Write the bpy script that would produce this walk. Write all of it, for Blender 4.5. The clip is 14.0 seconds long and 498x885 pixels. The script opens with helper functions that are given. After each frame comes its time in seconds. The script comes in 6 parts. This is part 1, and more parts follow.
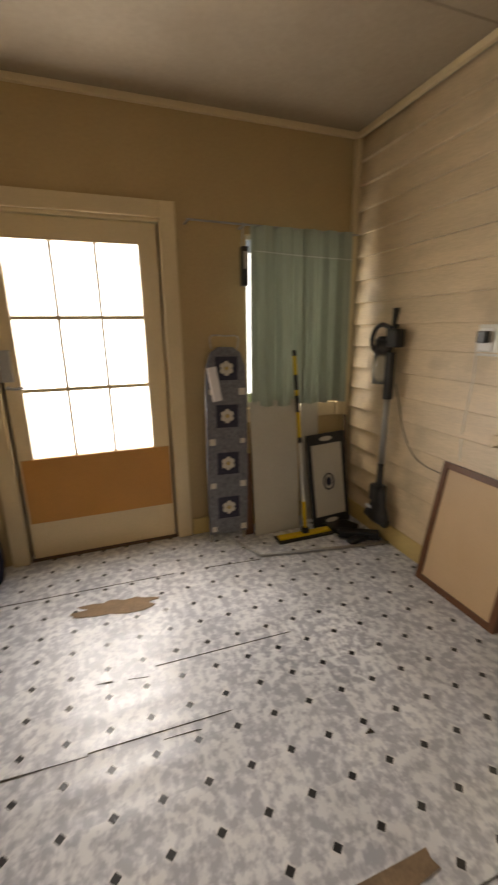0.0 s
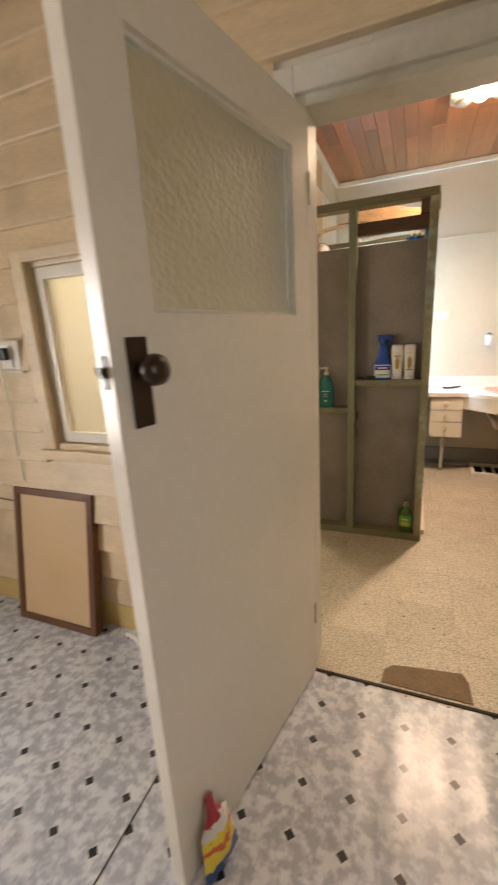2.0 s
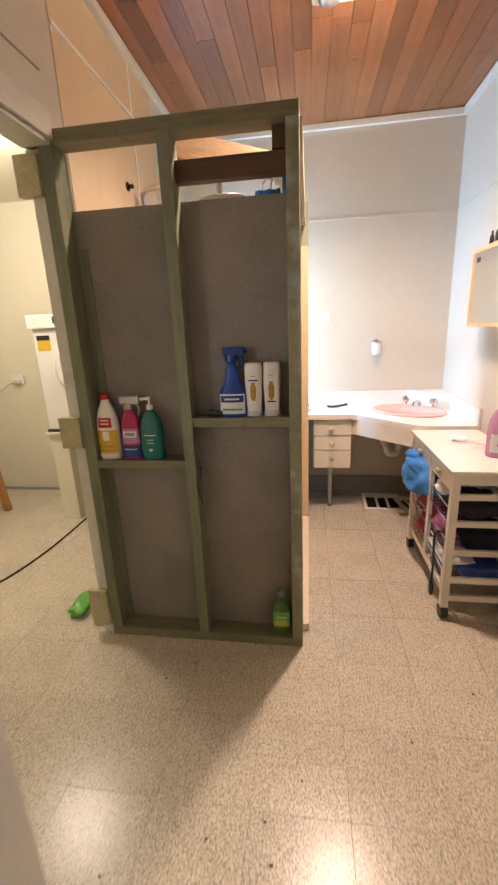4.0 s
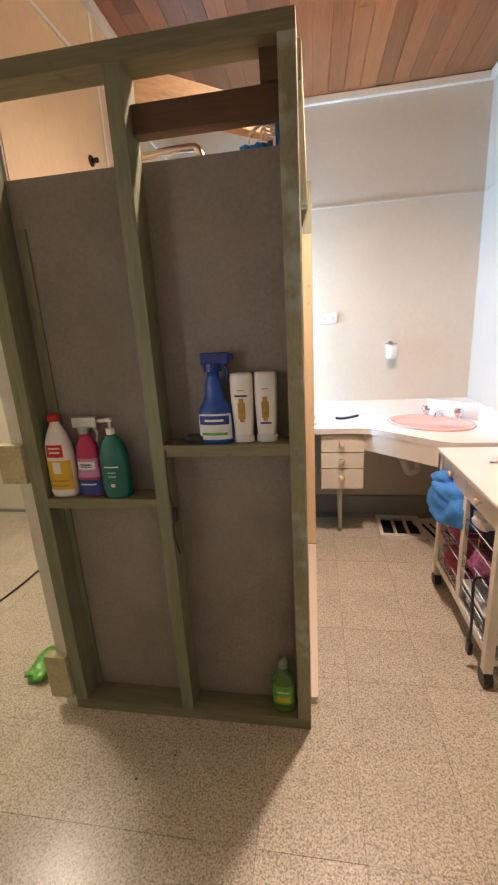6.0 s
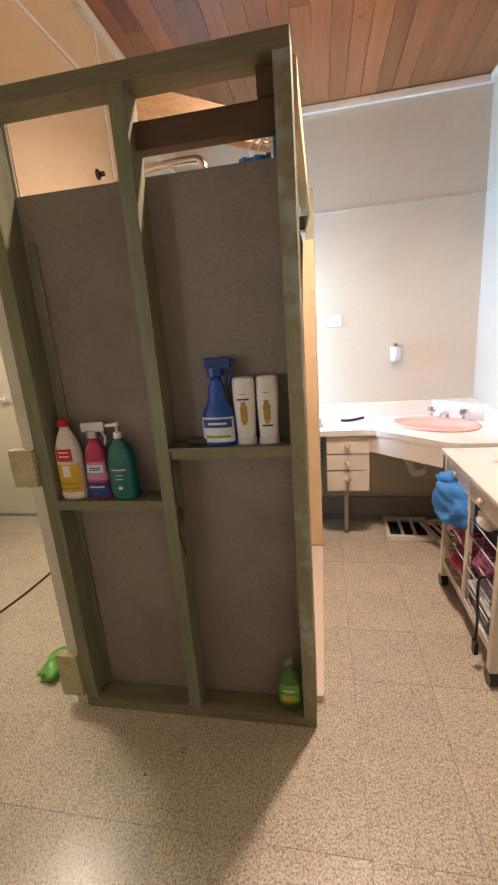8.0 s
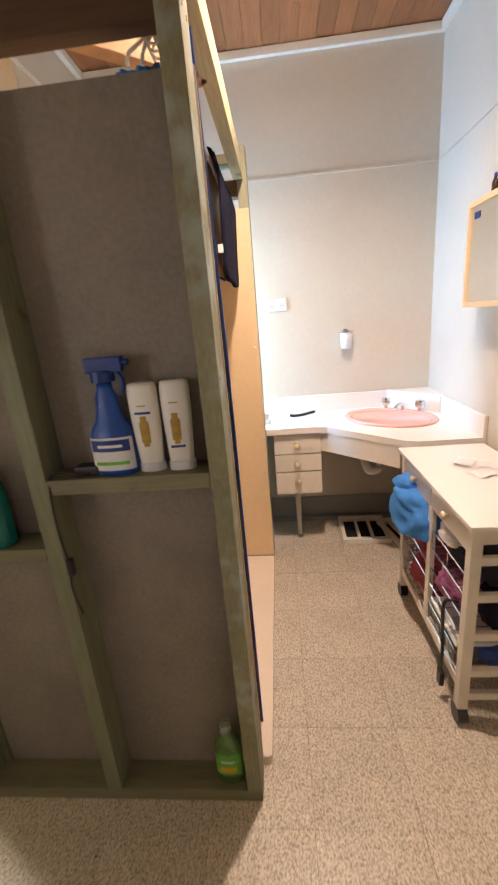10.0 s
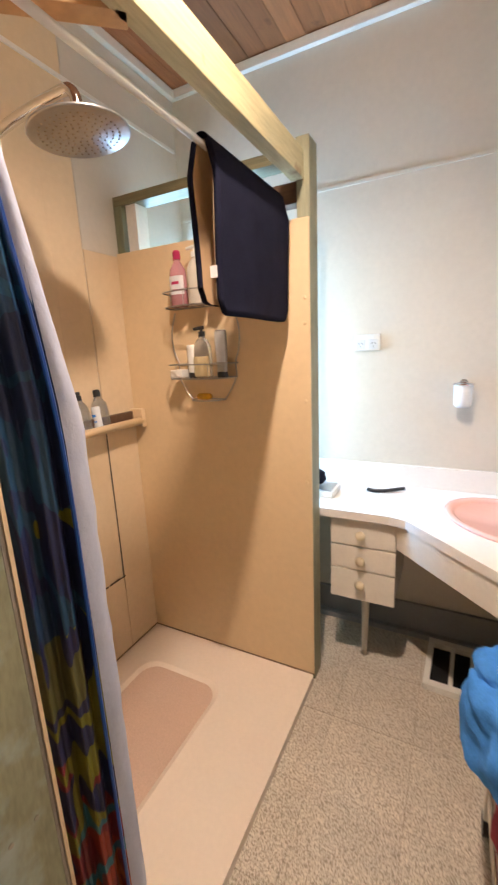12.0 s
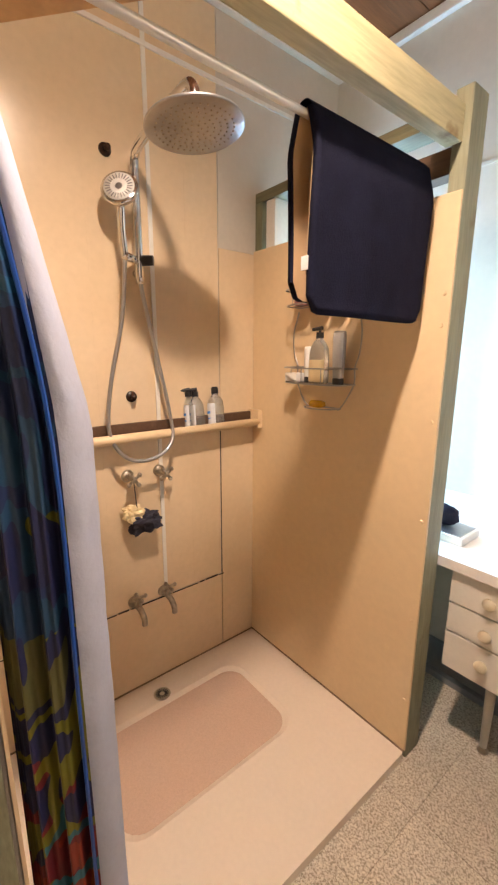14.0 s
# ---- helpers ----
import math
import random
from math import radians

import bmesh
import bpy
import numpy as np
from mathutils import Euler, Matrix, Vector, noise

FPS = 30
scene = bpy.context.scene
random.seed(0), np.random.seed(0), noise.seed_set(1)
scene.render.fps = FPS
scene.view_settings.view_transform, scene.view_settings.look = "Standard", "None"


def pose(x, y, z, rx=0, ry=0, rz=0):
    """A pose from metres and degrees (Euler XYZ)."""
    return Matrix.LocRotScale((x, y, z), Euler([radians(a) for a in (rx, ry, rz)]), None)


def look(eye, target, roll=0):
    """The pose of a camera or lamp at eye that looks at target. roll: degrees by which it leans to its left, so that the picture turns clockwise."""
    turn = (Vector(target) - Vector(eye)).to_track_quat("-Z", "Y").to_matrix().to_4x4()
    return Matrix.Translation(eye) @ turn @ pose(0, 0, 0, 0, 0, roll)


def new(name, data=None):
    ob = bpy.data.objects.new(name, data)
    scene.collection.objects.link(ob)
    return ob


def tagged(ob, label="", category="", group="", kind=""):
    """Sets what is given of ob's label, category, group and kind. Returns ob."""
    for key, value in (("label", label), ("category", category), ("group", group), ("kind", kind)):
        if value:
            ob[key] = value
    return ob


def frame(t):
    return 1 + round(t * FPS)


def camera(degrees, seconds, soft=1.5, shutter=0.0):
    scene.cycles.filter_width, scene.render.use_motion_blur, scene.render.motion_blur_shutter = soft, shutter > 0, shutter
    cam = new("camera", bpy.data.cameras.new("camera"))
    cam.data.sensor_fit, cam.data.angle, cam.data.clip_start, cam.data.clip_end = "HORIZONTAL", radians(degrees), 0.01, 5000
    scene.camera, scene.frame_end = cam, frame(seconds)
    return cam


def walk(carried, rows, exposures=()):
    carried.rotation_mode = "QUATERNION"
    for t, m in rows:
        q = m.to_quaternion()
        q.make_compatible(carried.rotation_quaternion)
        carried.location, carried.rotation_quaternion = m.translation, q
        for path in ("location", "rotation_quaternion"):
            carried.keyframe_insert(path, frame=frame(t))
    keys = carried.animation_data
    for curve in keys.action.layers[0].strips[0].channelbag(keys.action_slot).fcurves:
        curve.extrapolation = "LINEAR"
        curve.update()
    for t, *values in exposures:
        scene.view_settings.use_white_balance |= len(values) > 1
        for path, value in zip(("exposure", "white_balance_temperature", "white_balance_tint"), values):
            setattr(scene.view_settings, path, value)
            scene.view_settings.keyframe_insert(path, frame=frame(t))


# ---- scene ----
cam = camera(63.2, 14.0, soft=2.2, shutter=0.4)
PATH = [
    (0, (0.062, -1.8, 1.443), (-1.748, -1.144, 0.9), -0.7),
    (0.5, (0.1, -1.748, 1.44), (-1.486, -0.639, 0.934), -1.7),
    (0.8, (0.141, -1.705, 1.433), (-1.295, -0.404, 0.938), -2.2),
    (1, (0.163, -1.677, 1.432), (-1.169, -0.27, 0.938), -2.8),
    (1.5, (0.24, -1.576, 1.422), (-0.797, 0.059, 0.92), -3.4),
    (2, (0.336, -1.413, 1.419), (-0.405, 0.371, 0.9), -3.3),
    (2.2, (0.345, -1.324, 1.411), (-0.276, 0.496, 0.863), -2.7),
    (2.5, (0.365, -1.155, 1.391), (-0.1, 0.712, 0.842), -2.6),
    (3, (0.389, -0.809, 1.397), (0.118, 1.095, 0.846), -1.8),
    (3.5, (0.46, -0.535, 1.423), (0.159, 1.378, 0.923), -2.5),
    (4, (0.451, -0.283, 1.437), (0.161, 1.618, 0.889), -2.5),
    (4.2, (0.429, -0.18, 1.418), (0.175, 1.736, 0.904), -2.2),
    (6.3, (0.453, 0.111, 1.416), (0.112, 2.011, 0.893), -3.6),
    (6.5, (0.446, 0.104, 1.42), (0.091, 2.002, 0.898), -3.7),
    (7, (0.448, 0.086, 1.427), (0.066, 1.982, 0.92), -3.8),
    (7.2, (0.449, 0.078, 1.421), (0.051, 1.973, 0.924), -3.9),
    (9.3, (0.544, 0.135, 1.416), (0.276, 2.034, 0.846), -5.4),
    (9.5, (0.548, 0.19, 1.409), (0.294, 2.086, 0.824), -5.4),
    (10, (0.554, 0.416, 1.421), (0.38, 2.32, 0.835), -5.0),
    (10.5, (0.603, 0.591, 1.416), (0.401, 2.491, 0.826), -4.9),
    (11, (0.777, 0.715, 1.446), (0.36, 2.602, 0.932), -4.9),
    (11.5, (0.949, 0.875, 1.45), (0.314, 2.709, 0.966), -3.7),
    (12, (0.947, 1.079, 1.467), (0.049, 2.812, 1.028), -2.7),
    (12.5, (0.955, 1.176, 1.464), (-0.182, 2.764, 1.033), -1.8),
    (13, (1.019, 1.262, 1.474), (-0.264, 2.733, 1.034), -0.8),
    (13.5, (1.051, 1.304, 1.472), (-0.382, 2.635, 1.057), -0.5),
    (14, (1.046, 1.346, 1.472), (-0.478, 2.569, 1.05), 0.2),
]
EXPOSURES = [(0.0, -0.30, 7700, 14), (0.5, -0.36, 8000, 16), (1.2, -0.16, 7900, 17), (2.0, 0.25, 7300, 15), (2.5, 0.28, 7200, 19), (3.0, 0.22, 6900, 20),
             (3.5, 0.32, 6700, 20), (4.2, 0.2, 6600, 20), (6.5, 0.12, 6550, 20), (9.5, 0.12, 6550, 20), (11.0, 0.12, 6450, 20), (12.2, 0.08, 6250, 16), (13.2, 0.1, 6450, 17), (14.0, 0.1, 6500, 18)]
walk(cam, [(t, look(eye, target, roll)) for t, eye, target, roll in PATH], EXPOSURES)

# ---- world and large lights ----
world = bpy.data.worlds.new("sky")
scene.world = world
world.use_nodes = True
wn = world.node_tree.nodes
sky = wn.new("ShaderNodeTexSky")
sky.sky_type = "NISHITA"
sky.sun_disc = False
sky.sun_elevation, sky.sun_rotation = radians(50), radians(200)
sky.dust_density, sky.ozone_density = 7.0, 0.3
wn["Background"].inputs[1].default_value = 0.15
world.node_tree.links.new(sky.outputs[0], wn["Background"].inputs[0])


def lamp(name, kind, m, power, color, size=0.1, size_y=None):
    data = bpy.data.lights.new(name, kind)
    data.energy, data.color = power, color
    if kind == "AREA":
        data.shape, data.size, data.size_y = "RECTANGLE", size, size_y or size
    elif kind == "SUN":
        data.angle = radians(size)
    else:
        data.shadow_soft_size = size
    ob = new(name, data)
    ob.matrix_world = m
    return ob


lamp("sun", "SUN", look((-30, -20, 50), (0, 0, 0)), 1.2, (1, 0.96, 0.9), 12)
# daylight in the openings
lamp("door_daylight", "AREA", look((-2.70, -1.875, 1.305), (0, -1.875, 1.305)), 46, (0.92, 0.95, 1.0), 0.80, 1.30)
lamp("porch_window_daylight", "AREA", look((-2.72, -0.52, 1.45), (0, -0.52, 1.2)), 7, (0.92, 0.96, 1.0), 0.58, 0.95)
lamp("side_window_daylight", "AREA", look((1.54, -1.7, 1.5), (-0.1, -0.6, 0.7)), 5, (0.82, 0.91, 1.0), 1.0, 1.0)
lamp("alcove_window_daylight", "AREA", look((-0.54, 2.87, 1.5), (2, 2.87, 1.0)), 44, (0.36, 0.66, 1.0), 0.3, 1.1)
# electric light: the bulb shines mostly downwards out of its fixture
lamp("bathroom_bulb_glow", "POINT", pose(0.645, 1.74, 2.60), 8, (1.0, 0.80, 0.58), 0.045)
bulb = lamp("bathroom_bulb", "SPOT", pose(0.645, 1.74, 2.62), 142, (1.0, 0.80, 0.62), 0.045)
bulb.data.spot_size, bulb.data.spot_blend = radians(150), 0.95
lamp("laundry_bulb", "POINT", pose(-1.35, 1.78, 2.38), 48, (1.0, 0.92, 0.76), 0.11)


# ---- materials ----
def material(name, color, rough=0.6, metal=0.0, var=0.12, scale=6.0, fine=60.0, bump=0.05, stretch=(1, 1, 1), island=0.0,
             stain=None, stain_at=(0.55, 0.75), stain_scale=2.0, trans=0.0, obj=0.0, coat=0.0):
    """Procedural surface: two scales of variation, optional stains, island or object variation."""
    m = bpy.data.materials.new(name)
    m.use_nodes = True
    nt = m.node_tree
    n, l = nt.nodes, nt.links
    b = n["Principled BSDF"]
    tc = n.new("ShaderNodeTexCoord")
    mp = n.new("ShaderNodeMapping")
    mp.inputs["Scale"].default_value = stretch
    l.new(tc.outputs["Object"], mp.inputs[0])
    n1 = n.new("ShaderNodeTexNoise")
    n1.inputs["Scale"].default_value, n1.inputs["Detail"].default_value = scale, 6
    n2 = n.new("ShaderNodeTexNoise")
    n2.inputs["Scale"].default_value, n2.inputs["Detail"].default_value = fine, 4
    l.new(mp.outputs[0], n1.inputs[0])
    l.new(mp.outputs[0], n2.inputs[0])
    add = n.new("ShaderNodeMath")
    add.operation = "ADD"
    l.new(n1.outputs[0], add.inputs[0])
    l.new(n2.outputs[0], add.inputs[1])
    mr = n.new("ShaderNodeMapRange")
    mr.inputs[1].default_value, mr.inputs[2].default_value = 0.6, 1.4
    mr.inputs[3].default_value, mr.inputs[4].default_value = 1 - var, 1 + var
    l.new(add.outputs[0], mr.inputs[0])
    value = mr.outputs[0]
    if island or obj:
        src = n.new("ShaderNodeNewGeometry").outputs["Random Per Island"] if island else n.new("ShaderNodeObjectInfo").outputs["Random"]
        r2 = n.new("ShaderNodeMapRange")
        a = island or obj
        r2.inputs[3].default_value, r2.inputs[4].default_value = 1 - a, 1 + a
        l.new(src, r2.inputs[0])
        mul = n.new("ShaderNodeMath")
        mul.operation = "MULTIPLY"
        l.new(value, mul.inputs[0])
        l.new(r2.outputs[0], mul.inputs[1])
        value = mul.outputs[0]
    vm = n.new("ShaderNodeVectorMath")
    vm.operation = "SCALE"
    vm.inputs[0].default_value = color
    l.new(value, vm.inputs["Scale"])
    col = vm.outputs[0]
    if stain:
        n3 = n.new("ShaderNodeTexNoise")
        n3.inputs["Scale"].default_value, n3.inputs["Detail"].default_value = stain_scale, 8
        l.new(tc.outputs["Object"], n3.inputs[0])
        r3 = n.new("ShaderNodeMapRange")
        r3.inputs[1].default_value, r3.inputs[2].default_value = stain_at
        l.new(n3.outputs[0], r3.inputs[0])
        mx = n.new("ShaderNodeMix")
        mx.data_type = "RGBA"
        l.new(r3.outputs[0], mx.inputs[0])
        l.new(col, mx.inputs[6])
        mx.inputs[7].default_value = (*stain, 1)
        col = mx.outputs[2]
    l.new(col, b.inputs["Base Color"])
    b.inputs["Roughness"].default_value = rough
    b.inputs["Metallic"].default_value = metal
    b.inputs["Transmission Weight"].default_value = trans
    b.inputs["Coat Weight"].default_value = coat
    if rough > 0.88:
        b.inputs["Specular IOR Level"].default_value = 0.12
    if bump:
        bp = n.new("ShaderNodeBump")
        bp.inputs["Strength"].default_value, bp.inputs["Distance"].default_value = bump, 0.01
        l.new(add.outputs[0], bp.inputs["Height"])
        l.new(bp.outputs[0], b.inputs["Normal"])
    return m


def glass(name, color, rough, bump=0.0, bscale=40, alpha=1.0):
    m = bpy.data.materials.new(name)
    m.use_nodes = True
    n, l = m.node_tree.nodes, m.node_tree.links
    b = n["Principled BSDF"]
    b.inputs["Base Color"].default_value = (*color, 1)
    b.inputs["Roughness"].default_value = rough
    b.inputs["Transmission Weight"].default_value = alpha
    b.inputs["IOR"].default_value = 1.45
    if bump:
        t = n.new("ShaderNodeTexVoronoi")
        t.inputs["Scale"].default_value = bscale
        bp = n.new("ShaderNodeBump")
        bp.inputs["Strength"].default_value, bp.inputs["Distance"].default_value = bump, 0.01
        tc = n.new("ShaderNodeTexCoord")
        l.new(tc.outputs["Object"], t.inputs["Vector"])
        l.new(t.outputs["Distance"], bp.inputs["Height"])
        l.new(bp.outputs[0], b.inputs["Normal"])
    return m


def emitter(name, color, strength):
    m = bpy.data.materials.new(name)
    m.use_nodes = True
    b = m.node_tree.nodes["Principled BSDF"]
    b.inputs["Base Color"].default_value = (*color, 1)
    b.inputs["Emission Color"].default_value = (*color, 1)
    b.inputs["Emission Strength"].default_value = strength
    return m


def lino_material():
    """Printed sheet: mottled pale grey squares with small black diamonds at the corners, 150 mm apart."""
    m = bpy.data.materials.new("lino")
    m.use_nodes = True
    nt = m.node_tree
    n, l = nt.nodes, nt.links
    b = n["Principled BSDF"]
    tc = n.new("ShaderNodeTexCoord")
    sep = n.new("ShaderNodeSeparateXYZ")
    wob = n.new("ShaderNodeTexNoise")
    wob.inputs["Scale"].default_value = 1.5
    l.new(tc.outputs["Object"], sep.inputs[0])
    l.new(tc.outputs["Object"], wob.inputs[0])

    def mth(op, a, c=None):
        k = n.new("ShaderNodeMath")
        k.operation = op
        for i, v in enumerate((a, c)):
            if v is None:
                continue
            if isinstance(v, (int, float)):
                k.inputs[i].default_value = v
            else:
                l.new(v, k.inputs[i])
        return k.outputs[0]

    def cell(axis, origin, pitch):
        u = mth("DIVIDE", mth("SUBTRACT", sep.outputs[axis], origin), pitch)
        return u, mth("ABSOLUTE", mth("SUBTRACT", u, mth("ROUND", u)))

    # two sheets meet at a seam; their prints do not line up
    second = mth("GREATER_THAN", sep.outputs[0], -0.403)

    def either(axis, o1, p1, o2, p2):
        u1, d1 = cell(axis, o1, p1)
        u2, d2 = cell(axis, o2, p2)
        return u1, mth("ADD", mth("MULTIPLY", d1, mth("SUBTRACT", 1.0, second)), mth("MULTIPLY", d2, second))

    ux, dx = either(0, -0.915, 0.1515, 0.060, 0.1523)
    uy, dy = either(1, -1.450, 0.1510, -0.157, 0.1520)
    dot = mth("LESS_THAN", mth("ADD", dx, dy), 0.112)
    near = mth("LESS_THAN", mth("ADD", dx, dy), 0.17)
    # marbling
    n1 = n.new("ShaderNodeTexNoise")
    n1.inputs["Scale"].default_value, n1.inputs["Detail"].default_value = 26, 3
    n2 = n.new("ShaderNodeTexNoise")
    n2.inputs["Scale"].default_value, n2.inputs["Detail"].default_value = 70, 5
    n3 = n.new("ShaderNodeTexNoise")
    n3.inputs["Scale"].default_value, n3.inputs["Detail"].default_value = 3, 4
    for k in (n1, n2, n3):
        l.new(tc.outputs["Object"], k.inputs[0])
    # alternate squares are a shade apart
    chk = mth("MODULO", mth("ADD", mth("FLOOR", ux), mth("FLOOR", uy)), 2)
    mix = mth("ADD", mth("ADD", n1.outputs[0], mth("MULTIPLY", n2.outputs[0], 0.35)), mth("MULTIPLY", mth("ABSOLUTE", chk), -0.07))
    ramp = n.new("ShaderNodeValToRGB")
    e = ramp.color_ramp.elements
    e[0].position, e[0].color = 0.54, (0.42, 0.44, 0.50, 1)
    e[1].position, e[1].color = 0.74, (0.72, 0.74, 0.77, 1)
    e.new(0.65).color = (0.57, 0.59, 0.64, 1)
    l.new(mix, ramp.inputs[0])
    dirt = n.new("ShaderNodeMapRange")
    dirt.inputs[1].default_value, dirt.inputs[2].default_value = 0.35, 0.7
    dirt.inputs[3].default_value, dirt.inputs[4].default_value = 0.86, 1.06
    l.new(n3.outputs[0], dirt.inputs[0])
    sc = n.new("ShaderNodeVectorMath")
    sc.operation = "SCALE"
    l.new(ramp.outputs[0], sc.inputs[0])
    l.new(dirt.outputs[0], sc.inputs["Scale"])
    # the print has worn off some of the diamonds on the trodden part near the outer door
    worn = n.new("ShaderNodeMapRange")
    worn.inputs[1].default_value, worn.inputs[2].default_value = 0.68, 0.74
    l.new(wob.outputs[0], worn.inputs[0])
    a = n.new("ShaderNodeMix")
    a.data_type = "RGBA"
    l.new(mth("MULTIPLY", near, 0.25), a.inputs[0])
    l.new(sc.outputs[0], a.inputs[6])
    a.inputs[7].default_value = (0.7, 0.69, 0.67, 1)
    c = n.new("ShaderNodeMix")
    c.data_type = "RGBA"
    l.new(mth("MULTIPLY", dot, mth("SUBTRACT", 1.0, mth("MULTIPLY", worn.outputs[0], 0.8))), c.inputs[0])
    l.new(a.outputs[2], c.inputs[6])
    c.inputs[7].default_value = (0.012, 0.012, 0.015, 1)
    l.new(c.outputs[2], b.inputs["Base Color"])
    b.inputs["Roughness"].default_value = 0.30
    b.inputs["Specular IOR Level"].default_value = 0.6
    # floorboards telegraph through the sheet
    wv = n.new("ShaderNodeTexWave")
    wv.bands_direction = "X"
    wv.inputs["Scale"].default_value, wv.inputs["Distortion"].default_value, wv.inputs["Detail"].default_value = 2.3, 0.7, 2
    l.new(tc.outputs["Object"], wv.inputs[0])
    bp = n.new("ShaderNodeBump")
    bp.inputs["Strength"].default_value, bp.inputs["Distance"].default_value = 0.13, 0.012
    l.new(mth("ADD", wv.outputs[1], mth("MULTIPLY", n2.outputs[0], 0.08)), bp.inputs["Height"])
    l.new(bp.outputs[0], b.inputs["Normal"])
    return m


def speckle_material():
    """Fawn vinyl tile with a fine chip pattern."""
    m = material("vinyl_tile", (0.60, 0.55, 0.46), rough=0.27, var=0.12, scale=5, fine=30, bump=0.02, obj=0.05)
    n, l = m.node_tree.nodes, m.node_tree.links
    b = n["Principled BSDF"]
    src = b.inputs["Base Color"].links[0].from_socket
    tc = n.new("ShaderNodeTexCoord")
    gm = n.new("ShaderNodeNewGeometry")
    v = n.new("ShaderNodeTexNoise")
    v.inputs["Scale"].default_value, v.inputs["Detail"].default_value = 165, 2.5
    v.inputs["Distortion"].default_value = 0.8
    l.new(gm.outputs["Position"], v.inputs["Vector"])
    ramp = n.new("ShaderNodeValToRGB")
    e = ramp.color_ramp.elements
    e[0].position, e[0].color = 0.38, (0.56, 0.52, 0.48, 1)
    e[1].position, e[1].color = 0.60, (1.17, 1.16, 1.14, 1)
    e.new(0.48).color = (0.90, 0.87, 0.83, 1)
    l.new(v.outputs[0], ramp.inputs[0])
    mul = n.new("ShaderNodeMix")
    mul.data_type, mul.blend_type = "RGBA", "MULTIPLY"
    mul.inputs[0].default_value = 1
    l.new(src, mul.inputs[6])
    l.new(ramp.outputs[0], mul.inputs[7])
    l.new(mul.outputs[2], b.inputs["Base Color"])
    return m


def wood_material(name, color, dark, rough=0.5, island=0.0, along=(14, 1.0, 14), obj=0.0, knots=True):
    m = material(name, color, rough=rough, var=0.28, scale=1.6, fine=9, bump=0.06, stretch=along, island=island, obj=obj,
                 stain=dark if knots else None, stain_at=(0.66, 0.74), stain_scale=7)
    return m


def curtain_material():
    """Printed cloth: deep blue above, yellow-green, teal and red shapes low down."""
    m = bpy.data.materials.new("printed_cloth")
    m.use_nodes = True
    n, l = m.node_tree.nodes, m.node_tree.links
    b = n["Principled BSDF"]
    tc = n.new("ShaderNodeTexCoord")
    sep = n.new("ShaderNodeSeparateXYZ")
    l.new(tc.outputs["Object"], sep.inputs[0])
    no = n.new("ShaderNodeTexNoise")
    no.inputs["Scale"].default_value, no.inputs["Detail"].default_value = 7, 1.5
    l.new(tc.outputs["Object"], no.inputs[0])
    k = n.new("ShaderNodeMath")
    k.operation = "MULTIPLY_ADD"
    k.inputs[1].default_value, k.inputs[2].default_value = 0.75, -0.38
    l.new(no.outputs[0], k.inputs[0])
    z = n.new("ShaderNodeMath")
    z.operation = "ADD"
    l.new(sep.outputs[2], z.inputs[0])
    l.new(k.outputs[0], z.inputs[1])
    r = n.new("ShaderNodeMapRange")
    r.inputs[1].default_value, r.inputs[2].default_value = 0, 2
    l.new(z.outputs[0], r.inputs[0])
    def steps(src, stops):
        ramp = n.new("ShaderNodeValToRGB")
        ramp.color_ramp.interpolation = "CONSTANT"
        e = ramp.color_ramp.elements
        e[0].position, e[0].color = 0.0, (*stops[0][1], 1)
        e[1].position, e[1].color = stops[1][0], (*stops[1][1], 1)
        for p, c in stops[2:]:
            e.new(p).color = (*c, 1)
        l.new(src, ramp.inputs[0])
        return ramp.outputs[0]

    navy = (0.008, 0.012, 0.06)
    ground = steps(r.outputs[0], ((0, (0.20, 0.015, 0.012)), (0.20, (0.26, 0.03, 0.012)), (0.27, (0.16, 0.012, 0.02)), (0.33, navy), (0.62, (0.009, 0.02, 0.075)), (0.80, (0.01, 0.05, 0.14)), (0.87, (0.02, 0.18, 0.55))))
    swirl = n.new("ShaderNodeTexNoise")
    swirl.inputs["Scale"].default_value, swirl.inputs["Detail"].default_value, swirl.inputs["Distortion"].default_value = 4.5, 0, 1.4
    l.new(tc.outputs["Object"], swirl.inputs[0])
    band = steps(swirl.outputs[0], ((0, (0, 0, 0)), (0.46, (1, 1, 1)), (0.56, (0, 0, 0)), (0.66, (0.6, 0.6, 0.6))))
    ink = steps(r.outputs[0], ((0, (0.03, 0.16, 0.30)), (0.14, (0.40, 0.10, 0.01)), (0.22, (0.03, 0.16, 0.20)), (0.30, (0.17, 0.16, 0.012)), (0.54, (0.01, 0.05, 0.11)), (0.75, (0.015, 0.09, 0.20))))
    mx = n.new("ShaderNodeMix")
    mx.data_type = "RGBA"
    l.new(band, mx.inputs[0])
    l.new(ground, mx.inputs[6])
    l.new(ink, mx.inputs[7])
    l.new(mx.outputs[2], b.inputs["Base Color"])
    b.inputs["Roughness"].default_value = 0.55
    return m


